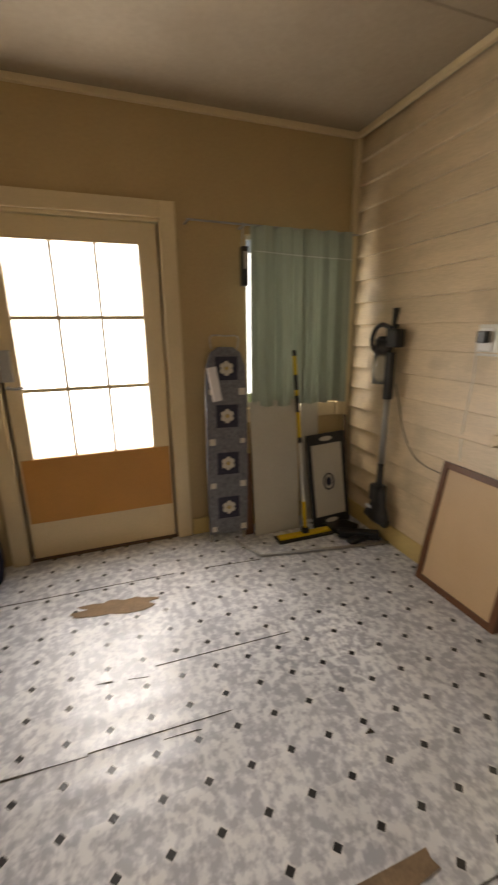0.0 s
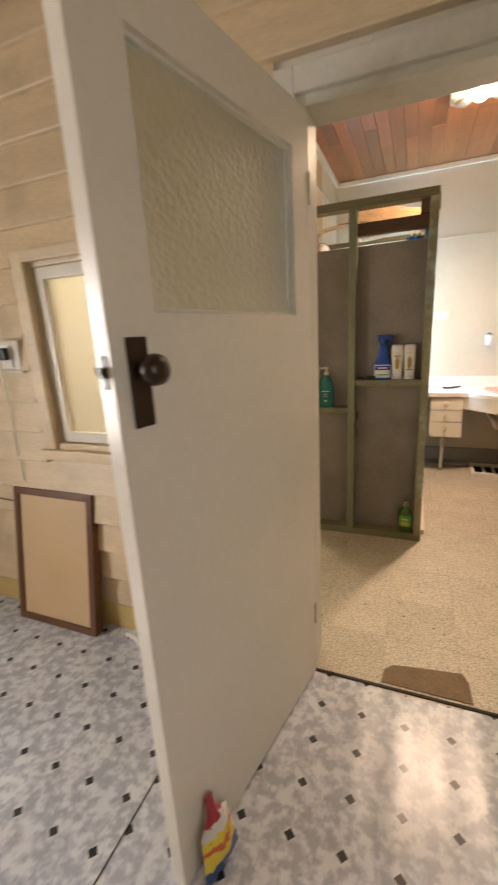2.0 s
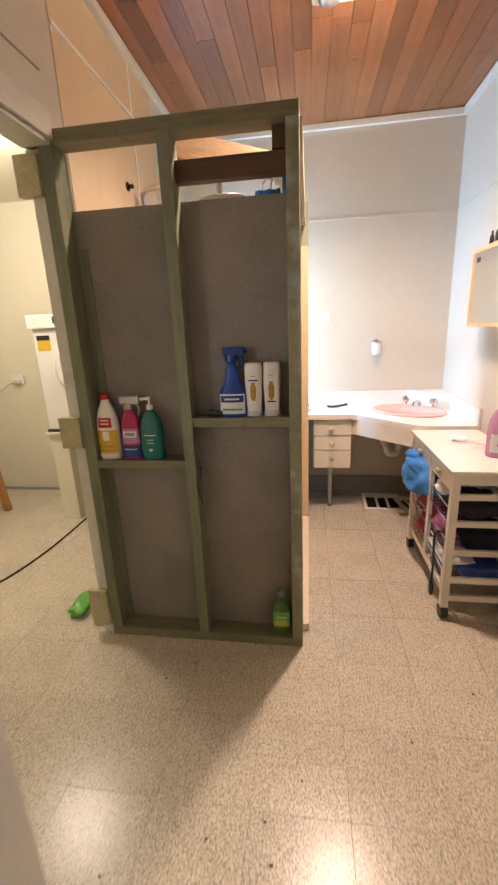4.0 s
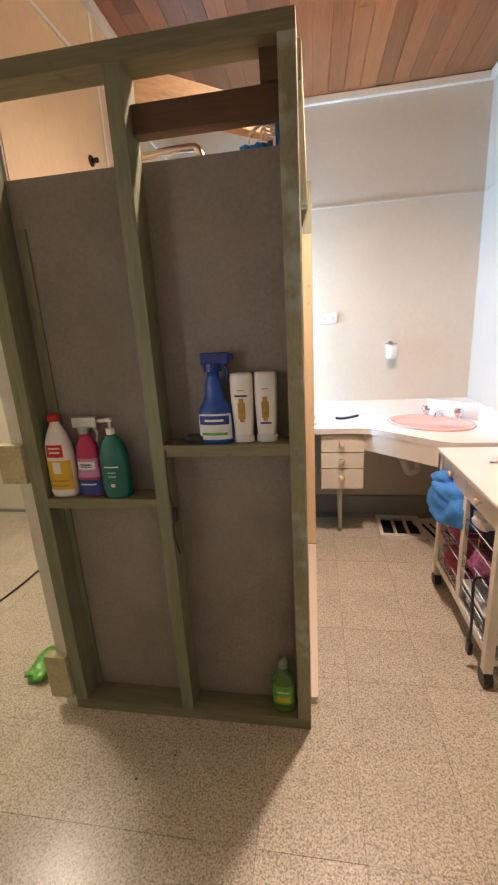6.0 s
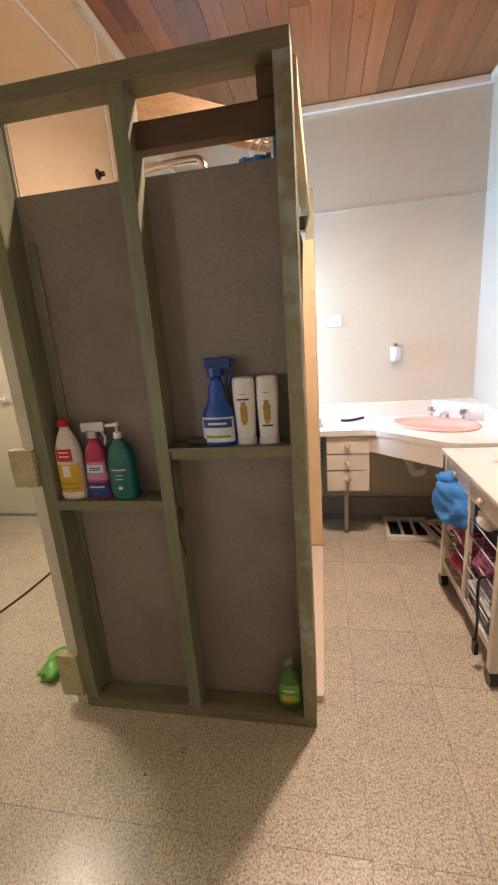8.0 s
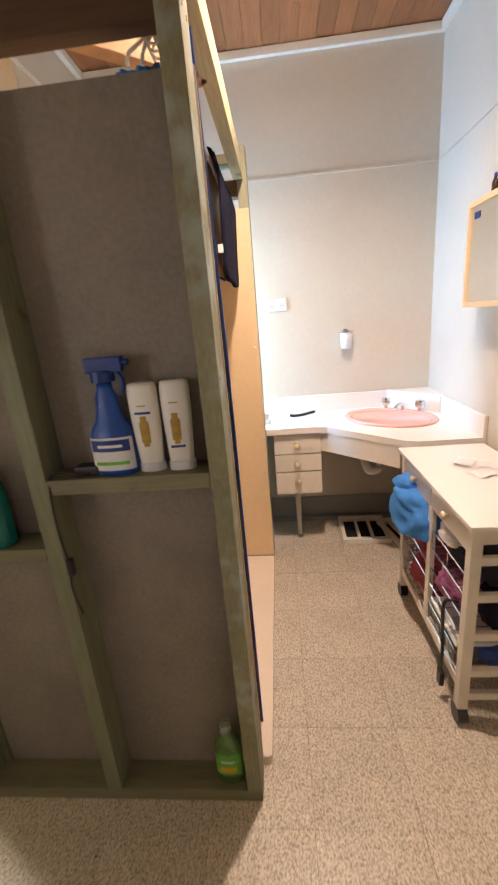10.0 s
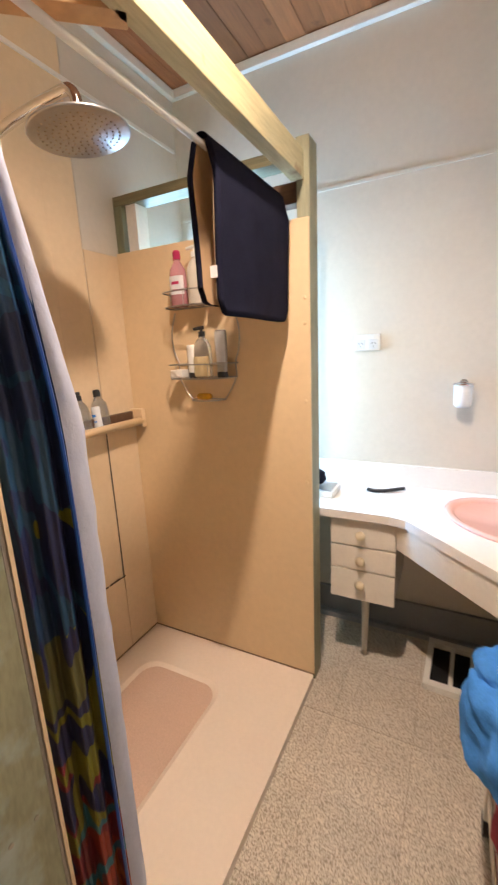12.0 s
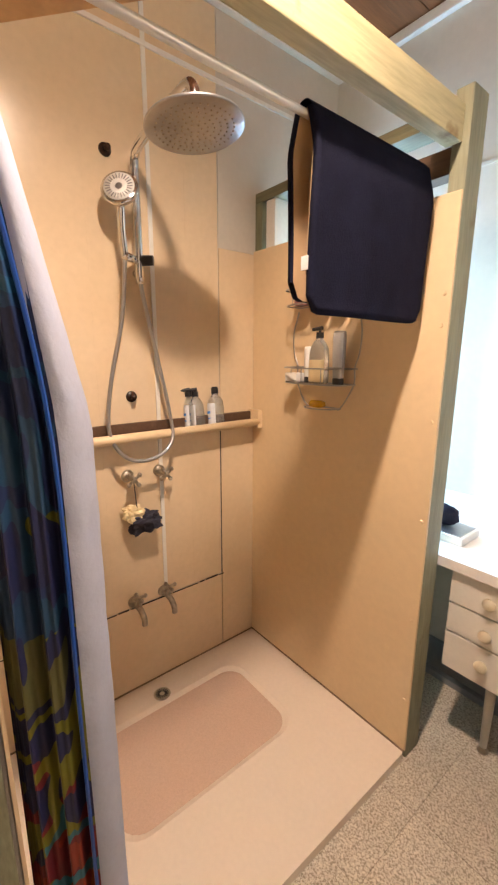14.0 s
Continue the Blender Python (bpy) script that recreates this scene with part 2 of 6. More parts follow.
def packet_material():
    m = bpy.data.materials.new("foil_print")
    m.use_nodes = True
    n, l = m.node_tree.nodes, m.node_tree.links
    b = n["Principled BSDF"]
    tc = n.new("ShaderNodeTexCoord")
    sep = n.new("ShaderNodeSeparateXYZ")
    l.new(tc.outputs["Object"], sep.inputs[0])
    no = n.new("ShaderNodeTexNoise")
    no.inputs["Scale"].default_value = 45
    l.new(tc.outputs["Object"], no.inputs[0])
    k = n.new("ShaderNodeMath")
    k.operation = "MULTIPLY_ADD"
    k.inputs[1].default_value = 0.07
    l.new(no.outputs[0], k.inputs[0])
    l.new(sep.outputs[2], k.inputs[2])
    r = n.new("ShaderNodeMapRange")
    r.inputs[1].default_value, r.inputs[2].default_value = 0.02, 0.30
    l.new(k.outputs[0], r.inputs[0])
    ramp = n.new("ShaderNodeValToRGB")
    ramp.color_ramp.interpolation = "CONSTANT"
    e = ramp.color_ramp.elements
    e[0].position, e[0].color = 0.0, (0.03, 0.08, 0.22, 1)
    e[1].position, e[1].color = 0.24, (0.75, 0.58, 0.04, 1)
    for p, c in ((0.40, (0.6, 0.12, 0.03, 1)), (0.48, (0.75, 0.6, 0.05, 1)), (0.54, (0.7, 0.68, 0.66, 1)), (0.66, (0.42, 0.05, 0.07, 1))):
        e.new(p).color = c
    l.new(r.outputs[0], ramp.inputs[0])
    l.new(ramp.outputs[0], b.inputs["Base Color"])
    b.inputs["Roughness"].default_value, b.inputs["Metallic"].default_value = 0.25, 0.3
    return m


M = dict(
    lino=lino_material(), vinyl=speckle_material(), curtain=curtain_material(), packet=packet_material(),
    boards=material("painted_weatherboard", (0.62, 0.49, 0.32), 0.42, var=0.16, scale=3, fine=40, bump=0.08, stretch=(0.6, 4, 4), stain=(0.34, 0.27, 0.17), stain_at=(0.56, 0.85), stain_scale=3, obj=0.03),
    porchwall=material("aged_cream_sheet", (0.46, 0.33, 0.16), 0.6, var=0.10, scale=2.5, fine=60, bump=0.03, stain=(0.36, 0.27, 0.15), stain_at=(0.52, 0.85), stain_scale=1.3),
    porchceil=material("aged_ceiling_paint", (0.34, 0.27, 0.19), 0.7, var=0.10, scale=2.5, fine=40, bump=0.03, stain=(0.25, 0.19, 0.13), stain_at=(0.5, 0.9)),
    cream=material("cream_gloss_paint", (0.68, 0.55, 0.34), 0.32, var=0.07, scale=4, fine=70, bump=0.03, stain=(0.45, 0.36, 0.22), stain_at=(0.66, 0.9), stain_scale=5),
    ochre=material("ochre_paint", (0.56, 0.42, 0.17), 0.4, var=0.12, scale=5, fine=60, bump=0.03),
    white=material("white_paint", (0.76, 0.74, 0.68), 0.4, var=0.06, scale=4, fine=60, bump=0.02),
    sashgrey=material("grey_white_paint", (0.62, 0.60, 0.52), 0.4, var=0.08, scale=5, fine=60, bump=0.03, stain=(0.4, 0.35, 0.26), stain_at=(0.62, 0.9), stain_scale=6),
    doorpaint=material("door_gloss_paint", (0.70, 0.66, 0.58), 0.28, var=0.05, scale=3, fine=50, bump=0.015),
    wall=material("bath_wall_sheet", (0.60, 0.555, 0.475), 0.45, var=0.05, scale=2, fine=50, bump=0.02, stain=(0.53, 0.475, 0.39), stain_at=(0.5, 0.9), stain_scale=1.2),
    laundrywall=material("laundry_wall", (0.70, 0.67, 0.54), 0.5, var=0.05, scale=2, fine=50, bump=0.02),
    tileboard=material("tileboard", (0.73, 0.58, 0.385), 0.25, var=0.05, scale=3, fine=40, bump=0.015, stain=(0.62, 0.46, 0.27), stain_at=(0.55, 0.9), stain_scale=1.6),
    panel=material("cream_panel", (0.74, 0.57, 0.35), 0.35, var=0.05, scale=2, fine=40, bump=0.015),
    ceilwood=wood_material("stained_pine_boards", (0.29, 0.115, 0.045), (0.08, 0.024, 0.01), 0.36, island=0.34),
    stud=wood_material("treated_pine", (0.19, 0.20, 0.12), (0.10, 0.08, 0.04), 0.65, along=(14, 14, 1.2)),
    smeared=material("smeared_treated_pine", (0.27, 0.27, 0.17), 0.65, var=0.25, scale=5, fine=40, bump=0.06, stretch=(4, 4, 1), stain=(0.38, 0.45, 0.41), stain_at=(0.50, 0.66), stain_scale=9),
    palepost=wood_material("pale_treated_pine", (0.27, 0.27, 0.18), (0.2, 0.15, 0.08), 0.6, along=(14, 14, 1.2)),
    stoolwood=wood_material("orange_pine", (0.42, 0.20, 0.06), (0.2, 0.08, 0.03), 0.5, along=(6, 6, 6)),
    foil=material("crumpled_foil", (0.6, 0.6, 0.58), 0.35, 0.6, var=0.3, scale=30, bump=0.2),
    pinkclear=glass("pink_clear_plastic", (0.85, 0.45, 0.50), 0.15, alpha=0.6),
    stud_y=wood_material("treated_pine_rail", (0.47, 0.42, 0.24), (0.26, 0.17, 0.08), 0.6, along=(14, 1.2, 14)),
    stud_x=wood_material("treated_pine_plate", (0.20, 0.19, 0.11), (0.10, 0.08, 0.04), 0.65, along=(1.2, 14, 14)),
    pine=wood_material("raw_pine", (0.55, 0.33, 0.15), (0.3, 0.14, 0.05), 0.6, along=(3, 3, 14)),
    darkwood=wood_material("dark_hardwood", (0.10, 0.055, 0.03), (0.04, 0.02, 0.01), 0.6, along=(1.2, 14, 14)),
    fibro=material("grey_fibre_cement", (0.255, 0.225, 0.19), 0.8, var=0.2, scale=4, fine=80, bump=0.05, stain=(0.18, 0.155, 0.13), stain_at=(0.5, 0.8), stain_scale=3),
    framewood=wood_material("brown_stained_frame", (0.13, 0.048, 0.016), (0.05, 0.018, 0.007), 0.4, along=(5, 5, 5)),
    hardboard=material("tan_hardboard", (0.50, 0.235, 0.05), 0.5, var=0.08, scale=5, fine=90, bump=0.02),
    boardface=material("tan_board_face", (0.58, 0.41, 0.24), 0.5, var=0.05, scale=4, fine=120, bump=0.01, stain=(0.5, 0.33, 0.18), stain_at=(0.6, 0.9)),
    underlay=material("worn_underlay", (0.22, 0.15, 0.09), 0.85, var=0.25, scale=12, fine=90, bump=0.2),
    tear=material("torn_edge", (0.06, 0.05, 0.04), 0.9, var=0.2),
    black=material("black_plastic", (0.015, 0.015, 0.016), 0.38, var=0.1, bump=0.01),
    bakelite=material("brown_bakelite", (0.035, 0.018, 0.012), 0.25, var=0.15, bump=0.02),
    chrome=material("chrome", (0.75, 0.75, 0.76), 0.12, 1.0, var=0.04, bump=0.01),
    aged=material("aged_chrome", (0.45, 0.41, 0.34), 0.33, 1.0, var=0.25, scale=30, bump=0.05),
    steel=material("grey_steel", (0.42, 0.42, 0.42), 0.35, 0.9, var=0.1),
    bulbmetal=material("fixture_enamel", (0.80, 0.76, 0.66), 0.3, var=0.04),
    greenblue=material("pale_green_cloth", (0.36, 0.39, 0.33), 0.85, var=0.08, scale=5, fine=200, bump=0.06),
    sheetgrey=material("grey_white_board", (0.50, 0.47, 0.40), 0.6, var=0.06),
    yellow=material("yellow_plastic", (0.65, 0.45, 0.02), 0.4, var=0.08),
    ironcloth=material("grey_check_cloth", (0.17, 0.17, 0.19), 0.9, var=0.45, scale=45, fine=160, bump=0.08),
    navycloth=material("charcoal_cloth", (0.045, 0.045, 0.065), 0.9, var=0.2, scale=40, bump=0.05),
    petal=material("cream_petal", (0.6, 0.56, 0.48), 0.85, var=0.08),
    petal_core=material("ochre_petal_core", (0.5, 0.36, 0.12), 0.85, var=0.08),
    mat=material("black_plush", (0.010, 0.011, 0.026), 0.95, var=0.35, scale=14, fine=260, bump=0.3),
    lining=material("white_lining", (0.46, 0.49, 0.60), 0.6, var=0.05, scale=12, fine=80, bump=0.15),
    basin=material("pink_vitreous", (0.78, 0.43, 0.35), 0.12, var=0.03, bump=0.0),
    laminate=material("white_laminate", (0.80, 0.77, 0.73), 0.22, var=0.03, bump=0.005),
    drawer=material("cream_white_drawer", (0.74, 0.70, 0.62), 0.35, var=0.05, bump=0.01),
    knob=material("ivory_knob", (0.66, 0.58, 0.42), 0.3, var=0.05),
    skirt=material("blue_grey_skirting", (0.26, 0.27, 0.28), 0.4, var=0.08),
    base=material("shower_base_enamel", (0.80, 0.70, 0.58), 0.2, var=0.04, scale=3, bump=0.005),
    basemat=material("pink_textured_base", (0.62, 0.45, 0.34), 0.55, var=0.08, scale=120, fine=300, bump=0.15),
    blue=material("blue_plastic", (0.005, 0.065, 0.34), 0.38, var=0.08, bump=0.0),
    bluetowel=material("blue_terry", (0.07, 0.27, 0.72), 0.95, var=0.2, scale=30, fine=250, bump=0.4),
    pinkcloth=material("pink_cloth", (0.45, 0.10, 0.13), 0.9, var=0.3, scale=20, fine=200, bump=0.3),
    darkcloth=material("dark_cloth", (0.02, 0.02, 0.035), 0.9, var=0.3, scale=20, fine=200, bump=0.3),
    floralcloth=material("patterned_cloth", (0.30, 0.10, 0.20), 0.9, var=0.7, scale=35, fine=90, bump=0.3),
    teal=material("teal_plastic", (0.0, 0.14, 0.12), 0.25, var=0.06, bump=0.0),
    magenta=material("magenta_plastic", (0.45, 0.02, 0.10), 0.3, var=0.06, bump=0.0),
    purple=material("lilac_plastic", (0.52, 0.25, 0.44), 0.25, var=0.06, bump=0.0),
    red=material("red_plastic", (0.5, 0.015, 0.01), 0.3, var=0.06, bump=0.0),
    whiteplastic=material("white_plastic", (0.75, 0.74, 0.70), 0.35, var=0.04, bump=0.0),
    labelwhite=material("pale_label", (0.66, 0.68, 0.70), 0.4, var=0.08, scale=30, bump=0.0),
    labelblue=material("deep_blue_label", (0.008, 0.04, 0.22), 0.4, var=0.1, bump=0.0),
    labelyellow=material("yellow_label", (0.65, 0.42, 0.03), 0.4, var=0.1, bump=0.0),
    gold=material("gold_label", (0.42, 0.27, 0.06), 0.35, 0.3, var=0.2, scale=30, bump=0.0),
    limegreen=material("green_packet", (0.12, 0.42, 0.06), 0.3, var=0.35, scale=40, bump=0.1),
    greenliquid=glass("green_liquid_plastic", (0.30, 0.60, 0.18), 0.12, alpha=0.7),
    clearpl=glass("clear_plastic", (0.86, 0.90, 0.90), 0.1, alpha=0.85),
    ambersoap=material("amber_soap", (0.60, 0.33, 0.01), 0.2, var=0.15, bump=0.02),
    creamliquid=material("cream_liquid", (0.75, 0.62, 0.36), 0.3, var=0.03, bump=0.0),
    pane=glass("window_glass", (0.96, 0.97, 0.96), 0.16),
    frosted=glass("frosted_glass", (0.95, 0.90, 0.74), 0.42, bump=0.25, bscale=160),
    obscure=glass("obscure_glass", (0.62, 0.66, 0.64), 0.30, bump=0.22, bscale=60),
    mirror=material("mirror", (0.85, 0.87, 0.85), 0.03, 1.0, var=0.01, bump=0.0),
    grass=material("grass", (0.10, 0.14, 0.04), 0.9, var=0.4, scale=3, bump=0.2),
    concrete=material("concrete", (0.42, 0.42, 0.42), 0.85, var=0.15, scale=5, bump=0.1),
    # near-black colour for the shade inside slots and below slats
    darkgap=material("dark_cavity", (0.02, 0.02, 0.02), 0.9, var=0.1),
    paper=material("paper", (0.75, 0.72, 0.72), 0.7, var=0.05, bump=0.05),
    lit=emitter("lit_bulb", (1.0, 0.78, 0.50), 30.0),
    pearl=glass("unlit_heat_bulb", (0.85, 0.80, 0.72), 0.25, alpha=0.5),
)


def let_light_through(m, color, share):
    """Thin cloth: part of the light from behind shines through."""
    n, l = m.node_tree.nodes, m.node_tree.links
    t = n.new("ShaderNodeBsdfTranslucent")
    t.inputs["Color"].default_value = (*color, 1)
    mix = n.new("ShaderNodeMixShader")
    mix.inputs[0].default_value = share
    l.new(n["Principled BSDF"].outputs[0], mix.inputs[1])
    l.new(t.outputs[0], mix.inputs[2])
    l.new(mix.outputs[0], n["Material Output"].inputs["Surface"])


let_light_through(M["greenblue"], (0.46, 0.49, 0.41), 0.4)


# ---- mesh helpers ----
def box(bm, lo, hi, bevel=0.0):
    r = bmesh.ops.create_cube(bm, size=1.0)
    v = r["verts"]
    c = [(a + b) / 2 for a, b in zip(lo, hi)]
    s = [abs(b - a) for a, b in zip(lo, hi)]
    for p in v:
        p.co = Vector((c[0] + p.co.x * s[0], c[1] + p.co.y * s[1], c[2] + p.co.z * s[2]))
    if bevel:
        ed = list({e for p in v for e in p.link_edges})
        bmesh.ops.bevel(bm, geom=ed, offset=bevel, segments=2, profile=0.7, affect="EDGES")
    return bm


def boxes(*items, bevel=0.0):
    bm = bmesh.new()
    for lo, hi in items:
        box(bm, lo, hi, bevel)
    return bm


def rod(bm, a, b, r0, r1=None, seg=14):
    a, b = Vector(a), Vector(b)
    d = b - a
    m = Matrix.Translation((a + b) / 2) @ d.to_track_quat("Z", "Y").to_matrix().to_4x4()
    bmesh.ops.create_cone(bm, cap_ends=True, segments=seg, radius1=r0, radius2=r0 if r1 is None else r1, depth=d.length, matrix=m)
    return bm


def lathe(bm, profile, origin=(0, 0, 0), m=None, seg=20, sx=1.0, sy=1.0):
    """Turns (radius, height) pairs about z."""
    o = Vector(origin)
    rings = []
    for r, z in profile:
        ring = []
        for i in range(seg):
            a = 2 * math.pi * i / seg
            p = Vector((r * math.cos(a) * sx, r * math.sin(a) * sy, z))
            p = (m @ p) if m else p
            ring.append(bm.verts.new(p + o))
        rings.append(ring)
    for k in range(len(rings) - 1):
        for i in range(seg):
            j = (i + 1) % seg
            bm.faces.new((rings[k][i], rings[k][j], rings[k + 1][j], rings[k + 1][i]))
    bm.faces.new(rings[0][::-1])
    bm.faces.new(rings[-1])
    return bm


def tube(bm, pts, r, seg=10, smooth=6):
    """A round tube through points, smoothed."""
    P = [Vector(p) for p in pts]
    Q = []
    for i in range(len(P) - 1):
        p0, p1, p2, p3 = P[max(i - 1, 0)], P[i], P[i + 1], P[min(i + 2, len(P) - 1)]
        for k in range(smooth):
            t = k / smooth
            Q.append(0.5 * ((2 * p1) + (p2 - p0) * t + (2 * p0 - 5 * p1 + 4 * p2 - p3) * t * t + (3 * p1 - p0 - 3 * p2 + p3) * t ** 3))
    Q.append(P[-1])
    rings = []
    up = Vector((0.31, 0.17, 0.93)).normalized()
    for i, q in enumerate(Q):
        d = (Q[min(i + 1, len(Q) - 1)] - Q[max(i - 1, 0)]).normalized()
        s = d.cross(up).normalized()
        u = s.cross(d)
        rings.append([bm.verts.new(q + r * (math.cos(2 * math.pi * k / seg) * s + math.sin(2 * math.pi * k / seg) * u)) for k in range(seg)])
    for a, b in zip(rings, rings[1:]):
        for k in range(seg):
            j = (k + 1) % seg
            bm.faces.new((a[k], a[j], b[j], b[k]))
    bm.faces.new(rings[0][::-1])
    bm.faces.new(rings[-1])
    return bm


def prism(bm, poly, z0, z1):
    """An upright prism over a plan polygon."""
    lo = [bm.verts.new((x, y, z0)) for x, y in poly]
    hi = [bm.verts.new((x, y, z1)) for x, y in poly]
    n = len(poly)
    bm.faces.new(lo[::-1])
    bm.faces.new(hi)
    for i in range(n):
        j = (i + 1) % n
        bm.faces.new((lo[i], lo[j], hi[j], hi[i]))
    return bm


def blob(bm, c, s, seed=0, amount=0.3, sub=3):
    """A crumpled soft lump."""
    r = bmesh.ops.create_icosphere(bm, subdivisions=sub, radius=1.0)
    for v in r["verts"]:
        k = 1 + amount * noise.noise(v.co * 1.7 + Vector((seed * 7.3, seed, 0))) + amount * 0.5 * noise.noise(v.co * 4.1 + Vector((seed, 3, 1)))
        q = v.co * k
        q = Vector((math.copysign(abs(q.x) ** 0.7, q.x), math.copysign(abs(q.y) ** 0.7, q.y), math.copysign(abs(q.z) ** 0.7, q.z)))
        v.co = Vector(c) + Vector((q.x * s[0], q.y * s[1], q.z * s[2]))
    return bm


def wavy(bm, a, b, z0, z1, amp, waves, nu=60, nv=14, thick=0.003, flare=0.0, seed=0.0, side=None):
    """A hanging cloth from plan point a to b, with folds and thickness."""
    a, b = Vector((*a, 0)), Vector((*b, 0))
    d = b - a
    nrm = Vector((-d.y, d.x, 0)).normalized() if side is None else Vector((*side, 0))
    for layer in (0, 1):
        grid = []
        for j in range(nv + 1):
            w = j / nv
            row = []
            for i in range(nu + 1):
                u = i / nu
                f = math.sin(2 * math.pi * waves * u + seed) + 0.45 * math.sin(2 * math.pi * waves * 2.3 * u + 1.3 + seed + w)
                off = amp * f * (0.55 + 0.45 * (1 - w) + flare * (1 - w)) + layer * thick
                p = a + d * u + nrm * off
                row.append(bm.verts.new((p.x, p.y, z0 + (z1 - z0) * w + 0.006 * math.sin(9 * u + seed) * (1 - w))))
            grid.append(row)
        for j in range(nv):
            for i in range(nu):
                q = (grid[j][i], grid[j][i + 1], grid[j + 1][i + 1], grid[j + 1][i])
                bm.faces.new(q if layer else q[::-1])
    return bm


def mesh_of(name, bm, mat, smooth=False):
    bmesh.ops.recalc_face_normals(bm, faces=bm.faces)
    me = bpy.data.meshes.new(name)
    bm.to_mesh(me)
    bm.free()
    me.materials.append(M[mat] if isinstance(mat, str) else mat)
    if smooth:
        me.polygons.foreach_set("use_smooth", [True] * len(me.polygons))
    return me


def part(name, bm, mat, parent, label="", smooth=False):
    """One mesh under a thing or a part; its points are in world places."""
    ob = new(name, mesh_of(name, bm, mat, smooth))
    ob.parent = parent
    m = Matrix.Identity(4)
    q = parent
    while q is not None:
        m = q.matrix_basis.inverted() @ Matrix.Identity(4) if q.parent is None else m
        q = q.parent
    ob.matrix_parent_inverse = m if parent.parent is None else Matrix.Identity(4)
    return tagged(ob, label) if label else ob


def holder(name, at, label, category, group=""):
    ob = new(name)
    ob.empty_display_size = 0.05
    ob.matrix_basis = Matrix.Translation(at)
    return tagged(ob, label, category, group)


def thing(name, bm, mat, label, category, smooth=False, group=""):
    return tagged(new(name, mesh_of(name, bm, mat, smooth)), label, category, group)


def structure(name, bm, mat, label=""):
    return tagged(new(name, mesh_of(name, bm, mat)), label, kind="structure")


def bent(bm, m):
    bmesh.ops.transform(bm, matrix=m, verts=bm.verts)
    return bm


# ---- structure ----
XO, XR, YB, YF = -2.60, 1.50, -3.20, 3.09      # outer wall, bathroom right wall, porch rear wall, far wall
ZP, ZB = 2.66, 2.78                             # ceilings of porch and bathroom
structure("ground", boxes(((-60, -60, -0.40), (60, 60, -0.30))), "grass", "grass ground outside")
structure("pavement", boxes(((-4.6, -3.4, -0.30), (-2.78, -0.2, -0.14)), bevel=0.01), "concrete", "concrete landing outside the back door")
structure("floor_porch", boxes(((XO - 0.12, YB - 0.12, -0.2), (1.62, 0.0, 0.0))), "lino", "worn grey lino with small black diamonds")
floor_bath = structure("floor_bathroom", boxes(((XO - 0.12, 0.0, -0.2), (1.62, YF + 0.12, -0.004))), "underlay", "fawn speckled vinyl floor tiles")

# outer wall with door and window openings
DY0, DY1 = -2.34, -1.39
wo = bmesh.new()
X0, X1 = XO - 0.12, XO
for lo, hi in (((X0, YB, 0), (X1, DY0, ZP)), ((X0, DY0, 2.06), (X1, DY1, ZP)), ((X0, DY1, 0), (X1, -0.845, ZP)), ((X0, -0.845, 0), (X1, -0.14, 0.90)),
               ((X0, -0.845, 2.02), (X1, -0.14, ZP)), ((X0, -0.14, 0), (X1, 0.0, ZP))):
    box(wo, lo, hi)
structure("wall_outer", wo, "porchwall", "aged cream sheet wall of the porch")
wr = bmesh.new()
box(wr, (XO, YB - 0.12, 0), (1.62, YB, ZP))
structure("wall_rear", wr, "porchwall", "aged cream sheet wall")
structure("wall_porch_side", boxes(((1.5, YB, 0), (1.62, -2.25, ZP)), ((1.5, -2.25, 0), (1.62, -1.15, 0.95)), ((1.5, -2.25, 2.0), (1.62, -1.15, ZP)), ((1.5, -1.15, 0), (1.62, 0, ZP))), "porchwall", "aged cream sheet wall")
ceiling = bmesh.new()
for i in range(4):
    box(ceiling, (XO + 1.05 * i, YB, ZP), (XO + 1.05 * i + 1.044, 0.0, ZP + 0.02))
box(ceiling, (XO - 0.1, YB - 0.1, ZP + 0.012), (1.62, 0.0, ZP + 0.03))
structure("ceiling_porch", ceiling, "porchceil", "dingy painted sheet ceiling")
for nm, lo, hi in (("trim_outer", (XO, YB, ZP - 0.035), (XO + 0.03, -0.035, ZP)), ("trim_board", (XO + 0.03, -0.065, ZP - 0.035), (1.5, -0.035, ZP)),
                   ("trim_corner", (XO, -0.07, 0.10), (XO + 0.04, -0.032, ZP - 0.036))):
    structure(nm, boxes((lo, hi), bevel=0.008), "cream", "cream painted timber trim")
structure("baseboard_outer", boxes(((XO, -1.28, 0), (XO + 0.022, -0.05, 0.12)), bevel=0.004), "ochre", "ochre painted skirting board")
structure("baseboard_boards", boxes(((XO, -0.045, 0), (-0.10, -0.018, 0.135)), bevel=0.004), "ochre", "ochre painted skirting board")

# wall between porch and bathroom: doorway 0 to 0.78, window to the laundry
wd = bmesh.new()
for lo, hi in (((XO, 0, 0), (-1.25, 0.12, ZB)), ((-1.25, 0, 0), (-0.68, 0.12, 0.96)), ((-1.25, 0, 1.75), (-0.68, 0.12, ZB)), ((-0.68, 0, 0), (-0.03, 0.12, ZB)),
               ((-0.03, 0, 2.09), (0.81, 0.12, ZB)), ((0.81, 0, 0), (1.62, 0.12, ZB))):
    box(wd, lo, hi)
wall_boards = structure("wall_weatherboard", wd, "wall", "cream painted weatherboard wall")
box_rest = structure("wall_right", boxes(((XR, 0.12, 0), (1.62, YF, ZB))), "wall", "cream sheet bathroom wall")
